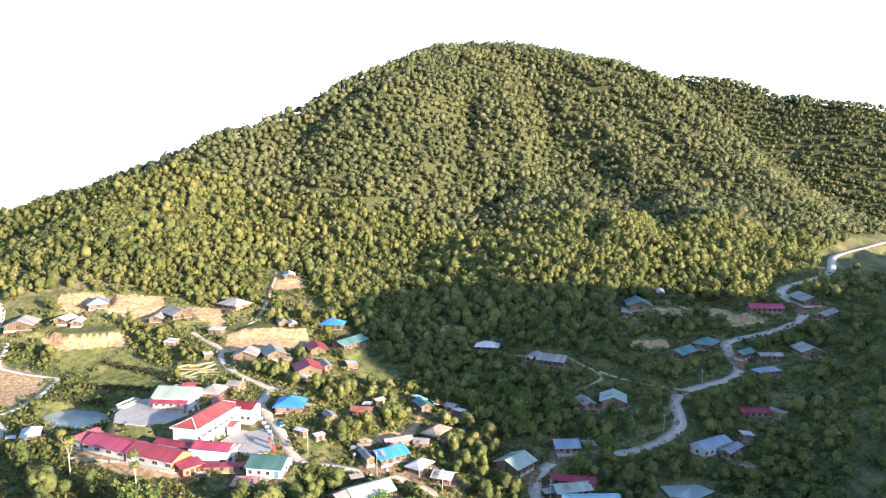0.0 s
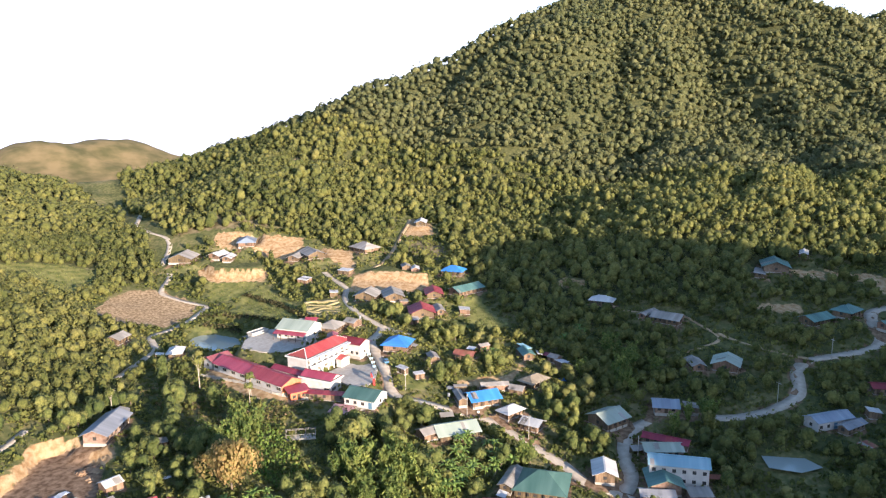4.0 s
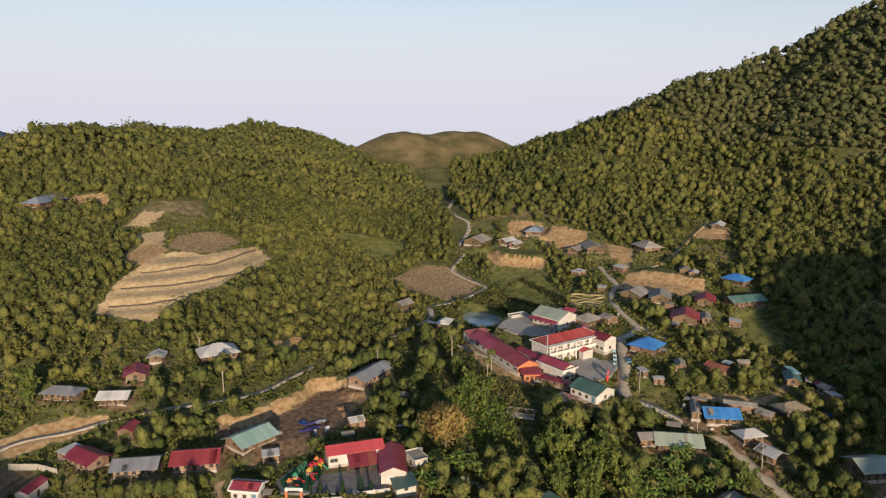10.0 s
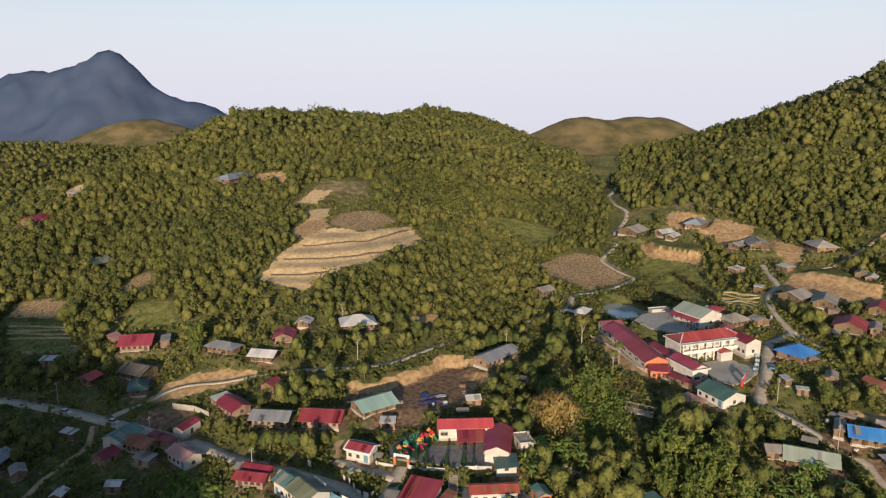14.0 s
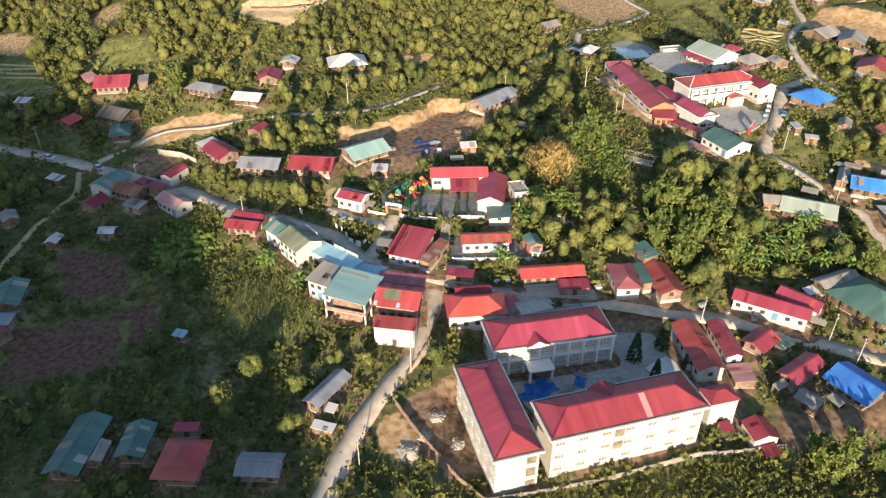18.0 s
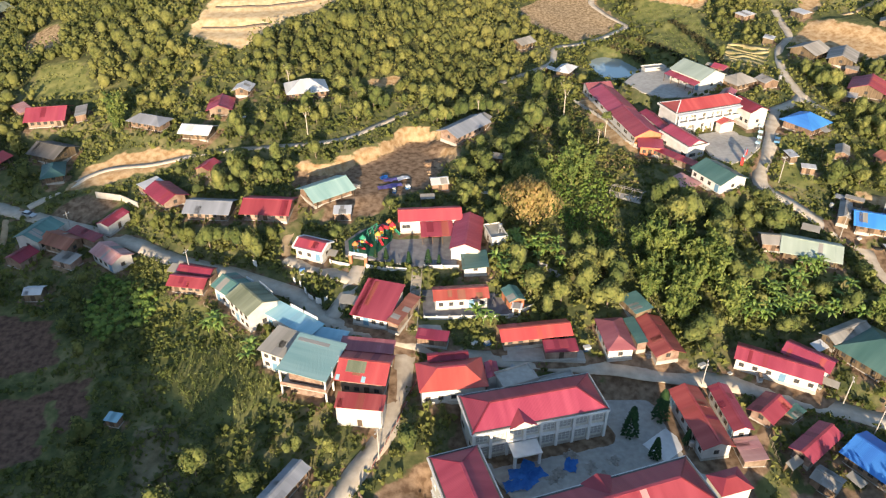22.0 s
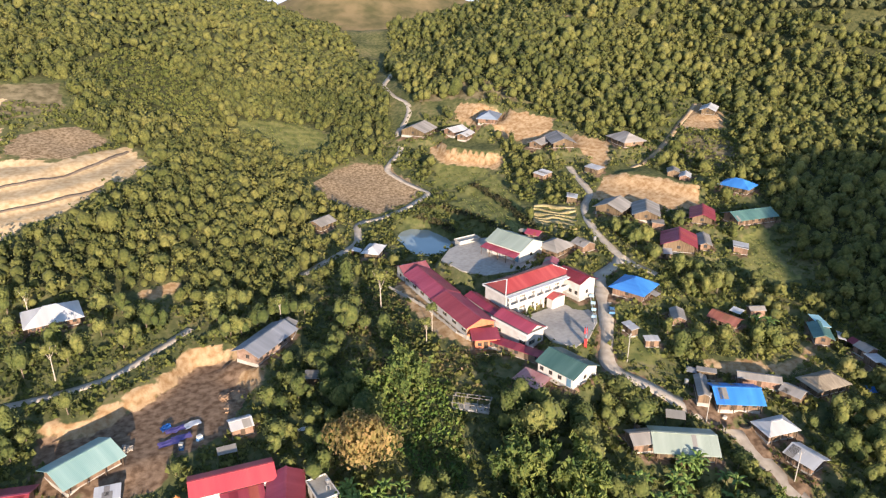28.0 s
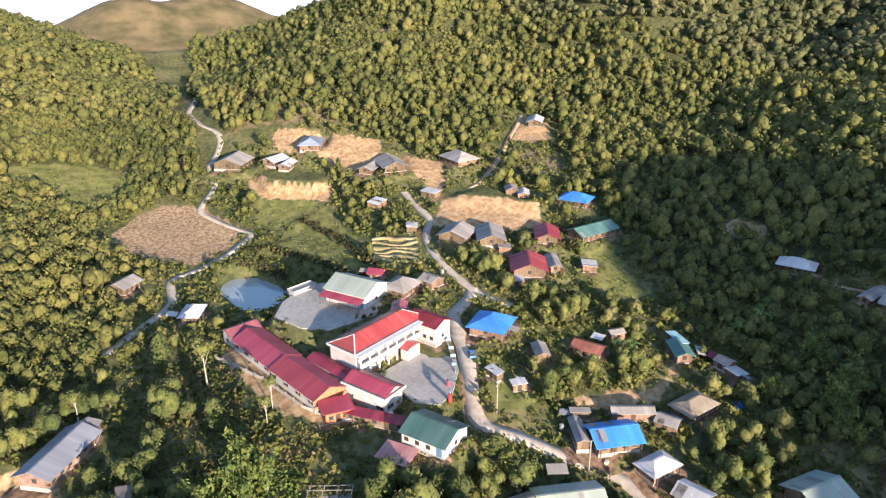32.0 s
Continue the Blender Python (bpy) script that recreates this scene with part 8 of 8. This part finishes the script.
# white paved square in the lower school court
sq = np.array([(45.5, 119.5), (51.5, 123.8), (55.0, 119.0), (49.0, 114.8)])
tagged(part("pavement", *slab(sq, -19.76, 0.3), TRIM), "white tiled square in the school court", "paving", kind="structure")
CLOTH = {c: material(c + "_tarpaulin", (a_, b_), 1.2, 0.6, bump=0.6) for c, a_, b_ in (("blue", (0.02, 0.10, 0.34), (0.05, 0.20, 0.52)), ("violet", (0.09, 0.07, 0.24), (0.2, 0.15, 0.34)), ("white", (0.55, 0.55, 0.56), (0.75, 0.74, 0.72)))}


def sheet(x, y, turn, w, d, c, label):
    rr = np.random.RandomState(int(abs(x * 10 + y)))
    n = 7
    u, v = np.meshgrid(np.linspace(-w / 2, w / 2, n), np.linspace(-d / 2, d / 2, n))
    co = np.stack([u.ravel() + rr.normal(0, 0.12, n * n), v.ravel() + rr.normal(0, 0.12, n * n), 0.30 + np.abs(rr.normal(0, 0.10 if c != "blue" else 0.28, n * n))], 1)
    k_ = (np.arange(n - 1)[:, None] * n + np.arange(n - 1)).ravel()
    ob = new("tarpaulin", fill(bpy.data.meshes.new("tarpaulin"), co, np.stack([k_, k_ + 1, k_ + n + 1, k_ + n], 1)))
    ob.data.materials.append(CLOTH[c])
    ob.matrix_basis = pose(x, y, ground_at(x, y), 0, 0, turn)
    tagged(ob, label, "tarpaulin", "tarpaulins")


for x_, y_ in ((-9.5, 213.5), (-8.0, 210.0), (-10.8, 208.6)):
    sheet(x_, y_, 12, 4.5, 2.2, "violet", "violet-blue tarpaulin spread on the earth yard")
sheet(-5.5, 214.5, 20, 4.0, 2.4, "white", "white sheet spread on the earth yard")
sheet(-11.5, 214.8, 25, 2.6, 2.2, "blue", "blue tarpaulin spread on the earth yard")
for x_, y_, g in ((17.4, 109.8, 10), (20.4, 110.6, 40), (18.6, 112.6, 0), (22.4, 112.6, 25), (20.6, 114.2, 60), (29.5, 114.6, 70)):
    sheet(x_, y_, g, 3.6, 2.6, "blue", "crumpled blue tarpaulin in the school court")

for x_, y_, g in ((113.8, 215.3, 30), (111.6, 214.1, 10), (117.6, 209.6, 50), (21.8, 168.5, 10), (26.8, 166.9, 60), (-59.0, 242.0, 20), (-74.0, 245.0, 70), (19.0, 204.0, 0), (123.0, 236.0, 35)):
    sheet(x_, y_, g, 2.4, 1.5, "white", "pale sheet lying among weeds and rubbish")
for x_, y_, g in ((162.6, 182.7, 20), (160.0, 174.1, 60)):
    sheet(x_, y_, g, 3.2, 2.2, "blue", "blue tarpaulin spread beside valley houses")

# bare frame of an unfinished shed
t_ = thing("unfinished_shed", 59.5, 198.6, -32, "skeletal timber frame of an unfinished shed", "shed")
t_.matrix_basis = t_.matrix_basis @ Matrix.Diagonal((1, 1, 0.6, 1))
part("floor_slab", *block(-4.6, 4.6, -2.3, 2.3, -0.5, 0.25), CONCRETE, t_, "pale concrete floor")
PALE = material("pale_timber", ((0.20, 0.18, 0.15), (0.34, 0.31, 0.27)), 2.0, 0.85)
for dx in (-4.5, -1.5, 1.5, 4.5):
    for dy in (-2.2, 2.2):
        part("post", *block(dx - 0.09, dx + 0.09, dy - 0.09, dy + 0.09, -0.5, 2.6), PALE, t_)
    for sgn in (-1, 1):
        part("rafter", [(dx - 0.07, sgn * 2.5, 2.5), (dx + 0.07, sgn * 2.5, 2.5), (dx + 0.07, 0, 3.6), (dx - 0.07, 0, 3.6), (dx - 0.07, sgn * 2.5, 2.65), (dx + 0.07, sgn * 2.5, 2.65), (dx + 0.07, 0, 3.75), (dx - 0.07, 0, 3.75)], [[0, 1, 2, 3], [7, 6, 5, 4], [0, 4, 5, 1], [1, 5, 6, 2], [3, 7, 4, 0]], PALE, t_)
for dy, z_ in ((-2.2, 2.6), (2.2, 2.6), (0, 3.65)):
    part("beam", *block(-4.8, 4.8, dy - 0.08, dy + 0.08, z_, z_ + 0.16), PALE, t_)

# water tanks on roofs and yards
for x_, y_, z_ in ((21.0, 181.2, -5.4), (81.5, 212.0, None), (115.5, 190.5, None), (128.6, 262.0, None), (55.0, 118.0, None)):
    t_ = thing("water_tank", x_, y_, 0, "small bright steel water tank on a stand", "tank", "water tanks", z=z_)
    part("drum", *ring(0.55, 0.55, 1.0, 2.2, 14), STEEL, t_)
    part("lid", *ring(0.3, 0.15, 2.2, 2.35, 10), STEEL, t_)
    for dx in (-0.4, 0.4):
        for dy in (-0.4, 0.4):
            part("leg", *block(dx - 0.04, dx + 0.04, dy - 0.04, dy + 0.04, -0.2, 1.0), STEEL, t_)

# a loose tyre by the blue-roofed house
v = [((1.2 + 0.32 * math.cos(6.2832 * b_ / 8)) * math.cos(6.2832 * a_ / 24), (1.2 + 0.32 * math.cos(6.2832 * b_ / 8)) * math.sin(6.2832 * a_ / 24), 0.26 + 0.26 * math.sin(6.2832 * b_ / 8)) for a_ in range(24) for b_ in range(8)]
f = [[a_ * 8 + b_, (a_ + 1) % 24 * 8 + b_, (a_ + 1) % 24 * 8 + (b_ + 1) % 8, a_ * 8 + (b_ + 1) % 8] for a_ in range(24) for b_ in range(8)]
t_ = new("tyre", mesh_of("tyre", (v, f), BLACK))
t_.matrix_basis = pose(121.5, 174.8, ground_at(121.5, 174.8))
tagged(t_, "large black tyre lying on the house yard", "tyre")

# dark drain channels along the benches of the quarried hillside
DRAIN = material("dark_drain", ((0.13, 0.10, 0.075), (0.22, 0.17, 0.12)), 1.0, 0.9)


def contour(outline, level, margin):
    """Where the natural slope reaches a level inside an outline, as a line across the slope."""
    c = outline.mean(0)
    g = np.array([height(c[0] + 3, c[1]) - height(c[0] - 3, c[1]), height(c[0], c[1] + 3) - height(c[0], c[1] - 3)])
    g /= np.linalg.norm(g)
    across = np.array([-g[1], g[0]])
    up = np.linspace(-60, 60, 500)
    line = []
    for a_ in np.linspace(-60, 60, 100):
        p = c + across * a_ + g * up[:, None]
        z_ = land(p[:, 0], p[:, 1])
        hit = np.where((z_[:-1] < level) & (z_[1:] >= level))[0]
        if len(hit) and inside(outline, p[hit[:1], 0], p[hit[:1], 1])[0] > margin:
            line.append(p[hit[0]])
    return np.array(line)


def ribbon(name, line, half, lift, mat, label, category, group):
    way = np.gradient(line, axis=0)
    way /= np.linalg.norm(way, axis=1)[:, None] + 1e-9
    side = np.stack([-way[:, 1], way[:, 0]], 1)
    n = len(line)
    co = np.concatenate([np.c_[line + side * o_, surface(*(line + side * o_).T) + d_] for o_, d_ in ((-half - 0.05, -0.1), (-half, lift), (half, lift), (half + 0.05, -0.1))])
    f_ = np.concatenate([np.stack([np.arange(n - 1) + q_ * n, np.arange(n - 1) + q_ * n + 1, np.arange(n - 1) + (q_ + 1) * n + 1, np.arange(n - 1) + (q_ + 1) * n], 1) for q_ in range(3)])
    ob = new(name, fill(bpy.data.meshes.new(name), co, f_[:, ::-1]))
    ob.data.materials.append(mat)
    return tagged(ob, label, category, group)


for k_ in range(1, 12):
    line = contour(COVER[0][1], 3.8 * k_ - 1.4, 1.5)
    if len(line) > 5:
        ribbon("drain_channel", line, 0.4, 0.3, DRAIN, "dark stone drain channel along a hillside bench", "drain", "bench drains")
BANK = material("dry_terrace_bank", ((0.28, 0.225, 0.10), (0.48, 0.40, 0.21)), 1.2, 1.0, bump=0.5)
for s_ in np.linspace(0.02, 1, 6):
    a_, c_ = np.array((124 - 6 * s_, 301 - 13 * s_)), np.array((136 - 8 * s_, 290 - 17 * s_))
    along = np.linspace(0, 1, 22)[:, None]
    line = a_ + (c_ - a_) * along + np.array((0.45, 0.55)) * np.sin(6 * along + 7 * s_)
    ribbon("terrace_bank", line, 0.75, 0.5, BANK, "dry straw-coloured bank between narrow field terraces", "terrace", "terrace banks")
for shift in (0.0, 3.6, 7.0, 11.0):
    along = np.linspace(0, 1, 24)
    line = np.stack([-195.5 + 31 * along + 0.55 * shift, 279 - 6.5 * along - shift + 0.5 * np.sin(5 * along + shift)], 1)
    ribbon("terrace_bank", line, 0.6, 0.35, BANK, "long dry earth bank between terraced garden plots", "terrace", "garden banks")


def heap(x, y, w, tall, mat, label, category, seed):
    rr = np.random.RandomState(seed)
    root = thing("rubble_heap" if category == "rubble" else "earth_heap", x, y, rr.uniform(0, 360), label, category)
    v, f = [], []
    for _ in range(26):
        g, d = rr.uniform(0, 6.28), w * rr.uniform(0, 1) ** 0.7
        e = rr.uniform(0.12, 0.4)
        b_ = moved(block(-e, e, -e * rr.uniform(0.5, 1), e * rr.uniform(0.5, 1), -e * 0.6, e * 0.6), d * math.cos(g), d * math.sin(g), tall * (1 - d / w) * 0.8 + 0.05, rr.uniform(0, 360), rr.uniform(-30, 30))
        f += [[i_ + len(v) for i_ in q_] for q_ in b_[1]]
        v += b_[0]
    part("rubble", v, f, mat, root)["kind"] = "stuff"
    n = 12
    c_ = [(w * rr.uniform(0.8, 1.2) * math.cos(6.283 * j / n), w * rr.uniform(0.8, 1.2) * math.sin(6.283 * j / n), -0.15) for j in range(n)]
    m_ = [(0.45 * a[0], 0.45 * a[1], tall * rr.uniform(0.6, 0.9)) for a in c_]
    part("mound", c_ + m_ + [(0, 0, tall)], [[j, (j + 1) % n, n + (j + 1) % n, n + j] for j in range(n)] + [[n + j, n + (j + 1) % n, 2 * n] for j in range(n)], mat, root)


RUBBLE = material("rubble", ((0.22, 0.19, 0.16), (0.44, 0.40, 0.34)), 1.5, 1.0, bump=0.6)
EARTH = material("heaped_earth", ((0.20, 0.12, 0.07), (0.38, 0.26, 0.16)), 1.2, 1.0, bump=0.6)
for j, (x_, y_, w_) in enumerate(((25.5, 111.2, 1.8), (27.0, 113.0, 2.0), (33.5, 113.8, 2.2), (38.5, 115.5, 1.6), (30.0, 117.2, 1.5), (36.0, 111.5, 1.8))):
    heap(x_, y_, w_, 0.5, RUBBLE, "low heap of broken concrete in the school court", "rubble", 300 + j)
for j, (x_, y_, w_) in enumerate(((4.0, 219.0, 2.4), (6.0, 224.5, 2.8), (2.5, 224.0, 1.8), (-8.5, 95.5, 2.5), (-5.5, 99.0, 1.6), (-3.0, 104.0, 1.8), (1.5, 97.0, 1.5), (-20.0, 209.5, 1.6))):
    heap(x_, y_, w_, 0.7, EARTH if j < 3 else RUBBLE, "heap of loose earth and stones on bare ground" if j < 3 else "scattered stones and rubble on the building plot", "earth" if j < 3 else "rubble", 320 + j)

# white railing panels along the village street
RAIL = mesh_of("rail", merged(block(-1.5, 1.5, -0.03, 0.03, 0.85, 0.95), block(-1.5, 1.5, -0.03, 0.03, 0.15, 0.22), *[block(-1.45 + 0.24 * j, -1.40 + 0.24 * j, -0.02, 0.02, 0.2, 0.88) for j in range(13)]), TRIM)
RPOST = mesh_of("post", block(-0.06, 0.06, -0.06, 0.06, -0.3, 1.05), TRIM)
for x_, y_, g in ((-26.5, 152.5, -42), (-24.2, 150.4, -40), (-17.0, 146.8, -28), (-14.0, 145.3, -26), (-33.5, 157.0, -45)):
    t_ = thing("street_railing", x_, y_, g, "white steel railing panel at the street edge", "railing", "street railings")
    shared("rail", RAIL, t_, Matrix.Identity(4))
    for dx in (-1.5, 1.5):
        shared("post", RPOST, t_, pose(dx, 0, 0))
# red and white barrier along the sloping side street
for j in range(9):
    f_ = j / 9
    x_, y_ = -1.2 - 8.0 * f_ - 2.0 * f_ * f_, 136.0 - 24.0 * f_
    t_ = thing("road_barrier", x_, y_, 71, "rusty red steel barrier rail beside the sloping street", "barrier", "road barriers")
    part("rail", *block(-1.4, 1.4, -0.04, 0.04, 0.55, 0.8), ROOFS["rred"][1], t_)
    for dx in (-1.2, 1.2):
        part("post", *block(dx - 0.05, dx + 0.05, -0.05, 0.05, -0.3, 0.8), STEEL, t_)

# stacks of goods, drums and crates beside the street shops
r = random.Random(44)
CRATES = [material(n_ + "_crate", (a_, b_), 1.5, 0.7) for n_, a_, b_ in (("blue", (0.05, 0.14, 0.3), (0.1, 0.22, 0.42)), ("grey", (0.25, 0.25, 0.25), (0.42, 0.42, 0.4)), ("pale", (0.5, 0.48, 0.44), (0.68, 0.66, 0.6)), ("brown", (0.16, 0.11, 0.07), (0.3, 0.21, 0.14)))]
for x_, y_ in ((12, 145.2), (15, 145.6), (22, 144.2), (26, 146.5), (29, 147.2), (33, 144.0), (38, 143.6), (47, 142.3), (52, 141.6), (-6.5, 151.5), (-9.5, 152.5), (-28, 168.5), (-31, 171), (64, 139.4), (70, 137.6), (76, 135.6), (88, 132.2), (20, 137.4), (24, 136.9), (104, 126.5), (118, 178), (121, 186), (95, 181), (84, 183), (-8, 206), (-4, 208)):
    t_ = thing("crate_stack", x_, y_, r.uniform(0, 90), "small stack of crates and boxes beside a wall", "crates", "stacked goods")
    z_ = -0.1
    for j in range(r.randint(1, 3)):
        a_, b_, c_ = r.uniform(0.4, 0.9), r.uniform(0.3, 0.6), r.uniform(0.4, 0.7)
        part("crate", *moved(block(-a_, a_, -b_, b_, 0, c_), 0, 0, z_, r.uniform(-12, 12)), r.choice(CRATES), t_)
        z_ += c_
# loose roof sheets and lean-to covers lying about the yards
r = random.Random(45)
for hx, hy, hz_, turn, length, width, *_ in HOUSES[3:]:
    if r.random() < 0.45 and math.hypot(hx - 60, hy - 170) < 120:
        g = radians(turn + r.choice((0, 90, 180, 270)))
        d = max(length, width) / 2 + r.uniform(0.6, 1.8)
        x_, y_ = hx + d * math.cos(g), hy + d * math.sin(g)
        if open_ground(np.array([x_]), np.array([y_]), 0.5)[0]:
            t_ = thing("lean_to", x_, y_, turn + r.uniform(-8, 8), "low open lean-to roofed with odd metal sheets", "shed", "yard lean-tos")
            a_, b_, c_ = r.uniform(1.2, 2.4), r.uniform(0.9, 1.6), r.uniform(1.5, 2.1)
            part("roof_sheet", *plate([(-a_, -b_, c_), (a_, -b_, c_), (a_, b_, c_ + 0.5), (-a_, b_, c_ + 0.5)], 0.05), ROOFS[r.choice(("gray", "lgray", "rust", "slate", "brown", "lgray", "dred"))][1], t_)
            for dx in (-a_ + 0.1, a_ - 0.1):
                for dy, top_ in ((-b_ + 0.1, c_ - 0.03), (b_ - 0.1, c_ + 0.42)):
                    shared("post", POST, t_, pose(dx, dy, -0.3) @ Matrix.Diagonal((0.6, 0.6, top_ + 0.3, 1)))
            if r.random() < 0.6:
                part("back_wall", *block(-a_ + 0.15, a_ - 0.15, b_ - 0.2, b_ - 0.1, -0.3, c_ + 0.35), WALLS["wood"][1], t_)

# red canopy along the front of the upper school hall
hall_at = next(k_ for k_, h_ in enumerate(HOUSES) if h_[8] == "greengray" and h_[1] > 255)
L_, W_, h_ = HOUSES[hall_at][4:7]
part("canopy", *plate([(-L_ / 2 + 0.4, -W_ / 2 - 2.6, 2.9), (L_ / 2 - 0.4, -W_ / 2 - 2.6, 2.9), (L_ / 2 - 0.4, -W_ / 2 + 0.3, 3.6), (-L_ / 2 + 0.4, -W_ / 2 + 0.3, 3.6)], 0.08), ROOFS["red"][1], BUILT[hall_at], "red sheet canopy")
for px in np.linspace(-L_ / 2 + 0.7, L_ / 2 - 0.7, 5):
    shared("post", POST, BUILT[hall_at], pose(px, -W_ / 2 - 2.4, 0) @ Matrix.Diagonal((0.8, 0.8, 2.9, 1)))

# end walls of the long school halls, in orange render
ORANGE = material("orange_render", ((0.42, 0.15, 0.07), (0.56, 0.23, 0.12)), 0.8, 0.9, bump=0.1)
for k_, spec in enumerate(HOUSES):
    if spec[10] == "hall":
        L_, W_, h_ = spec[4:7]
        x_, w_, r_ = L_ / 2 - 0.55, W_ / 2 - 0.56, 0.20 * W_
        v = [(x_ + dx, y_, z_) for dx in (0.004, 0.06) for y_, z_ in ((-w_, 0.2), (w_, 0.2), (w_, h_ - 0.12 + r_ * 0.1), (0, h_ + r_ - 0.16), (-w_, h_ - 0.12 + r_ * 0.1))]
        part("end_wall", v, [[4, 3, 2, 1, 0], [5, 6, 7, 8, 9], [0, 1, 6, 5], [1, 2, 7, 6], [2, 3, 8, 7], [3, 4, 9, 8], [4, 0, 5, 9]], ORANGE, BUILT[k_], "orange rendered gable wall")

# slender masts on the far ridge
for x_, y_ in ((997, 158), (1004, 126), (1010, 106)):
    t_ = thing("radio_mast", x_, y_, 20, "thin pale steel mast on the forested ridge", "mast", "ridge masts")
    part("shaft", *ring(0.55, 0.25, -1, 44, 6), STEEL, t_)
    part("crossarm", *block(-2.2, 2.2, -0.2, 0.2, 39, 39.5), STEEL, t_)

# bamboo fences round the garden plots
CANE = material("dry_cane", ((0.22, 0.18, 0.11), (0.40, 0.33, 0.22)), 2.0, 0.9)
r = random.Random(61)
made = 0
for hx, hy, hz_, turn, length, width, *_ in HOUSES[3:]:
    if made < 26 and r.random() < 0.5 and math.hypot(hx - 50, hy - 165) < 105:
        side = r.choice((-1, 1))
        g = radians(turn)
        x_, y_ = hx - side * math.sin(g) * (width / 2 + 3.2), hy + side * math.cos(g) * (width / 2 + 3.2)
        ends = [(x_ + d * math.cos(g), y_ + d * math.sin(g)) for d in (-3.5, 0, 3.5)]
        if open_ground(np.array([e[0] for e in ends]), np.array([e[1] for e in ends]), 0.5).all():
            z_ = [ground_at(*e) for e in ends]
            t_ = thing("bamboo_fence", x_, y_, turn, "weathered bamboo fence at the edge of a garden", "fence", "garden fences")
            zt = z_[1]
            for k_ in range(5):
                d = -3.5 + 1.75 * k_
                part("post", *block(d - 0.05, d + 0.05, -0.05, 0.05, -0.6 + np.interp(d, (-3.5, 0, 3.5), z_) - zt, 1.2 + np.interp(d, (-3.5, 0, 3.5), z_) - zt), CANE, t_)
            for up in (0.5, 1.0):
                v = []
                for d, zz in zip((-3.6, 0, 3.6), z_):
                    v += [(d, -0.08, zz - zt + up), (d, -0.05, zz - zt + up), (d, -0.05, zz - zt + up + 0.09), (d, -0.08, zz - zt + up + 0.09)]
                part("rail", v, [[4 * k_ + j, 4 * k_ + (j + 1) % 4, 4 * k_ + 4 + (j + 1) % 4, 4 * k_ + 4 + j] for k_ in range(2) for j in range(4)] + [[3, 2, 1, 0], [8, 9, 10, 11]], CANE, t_)
            made += 1
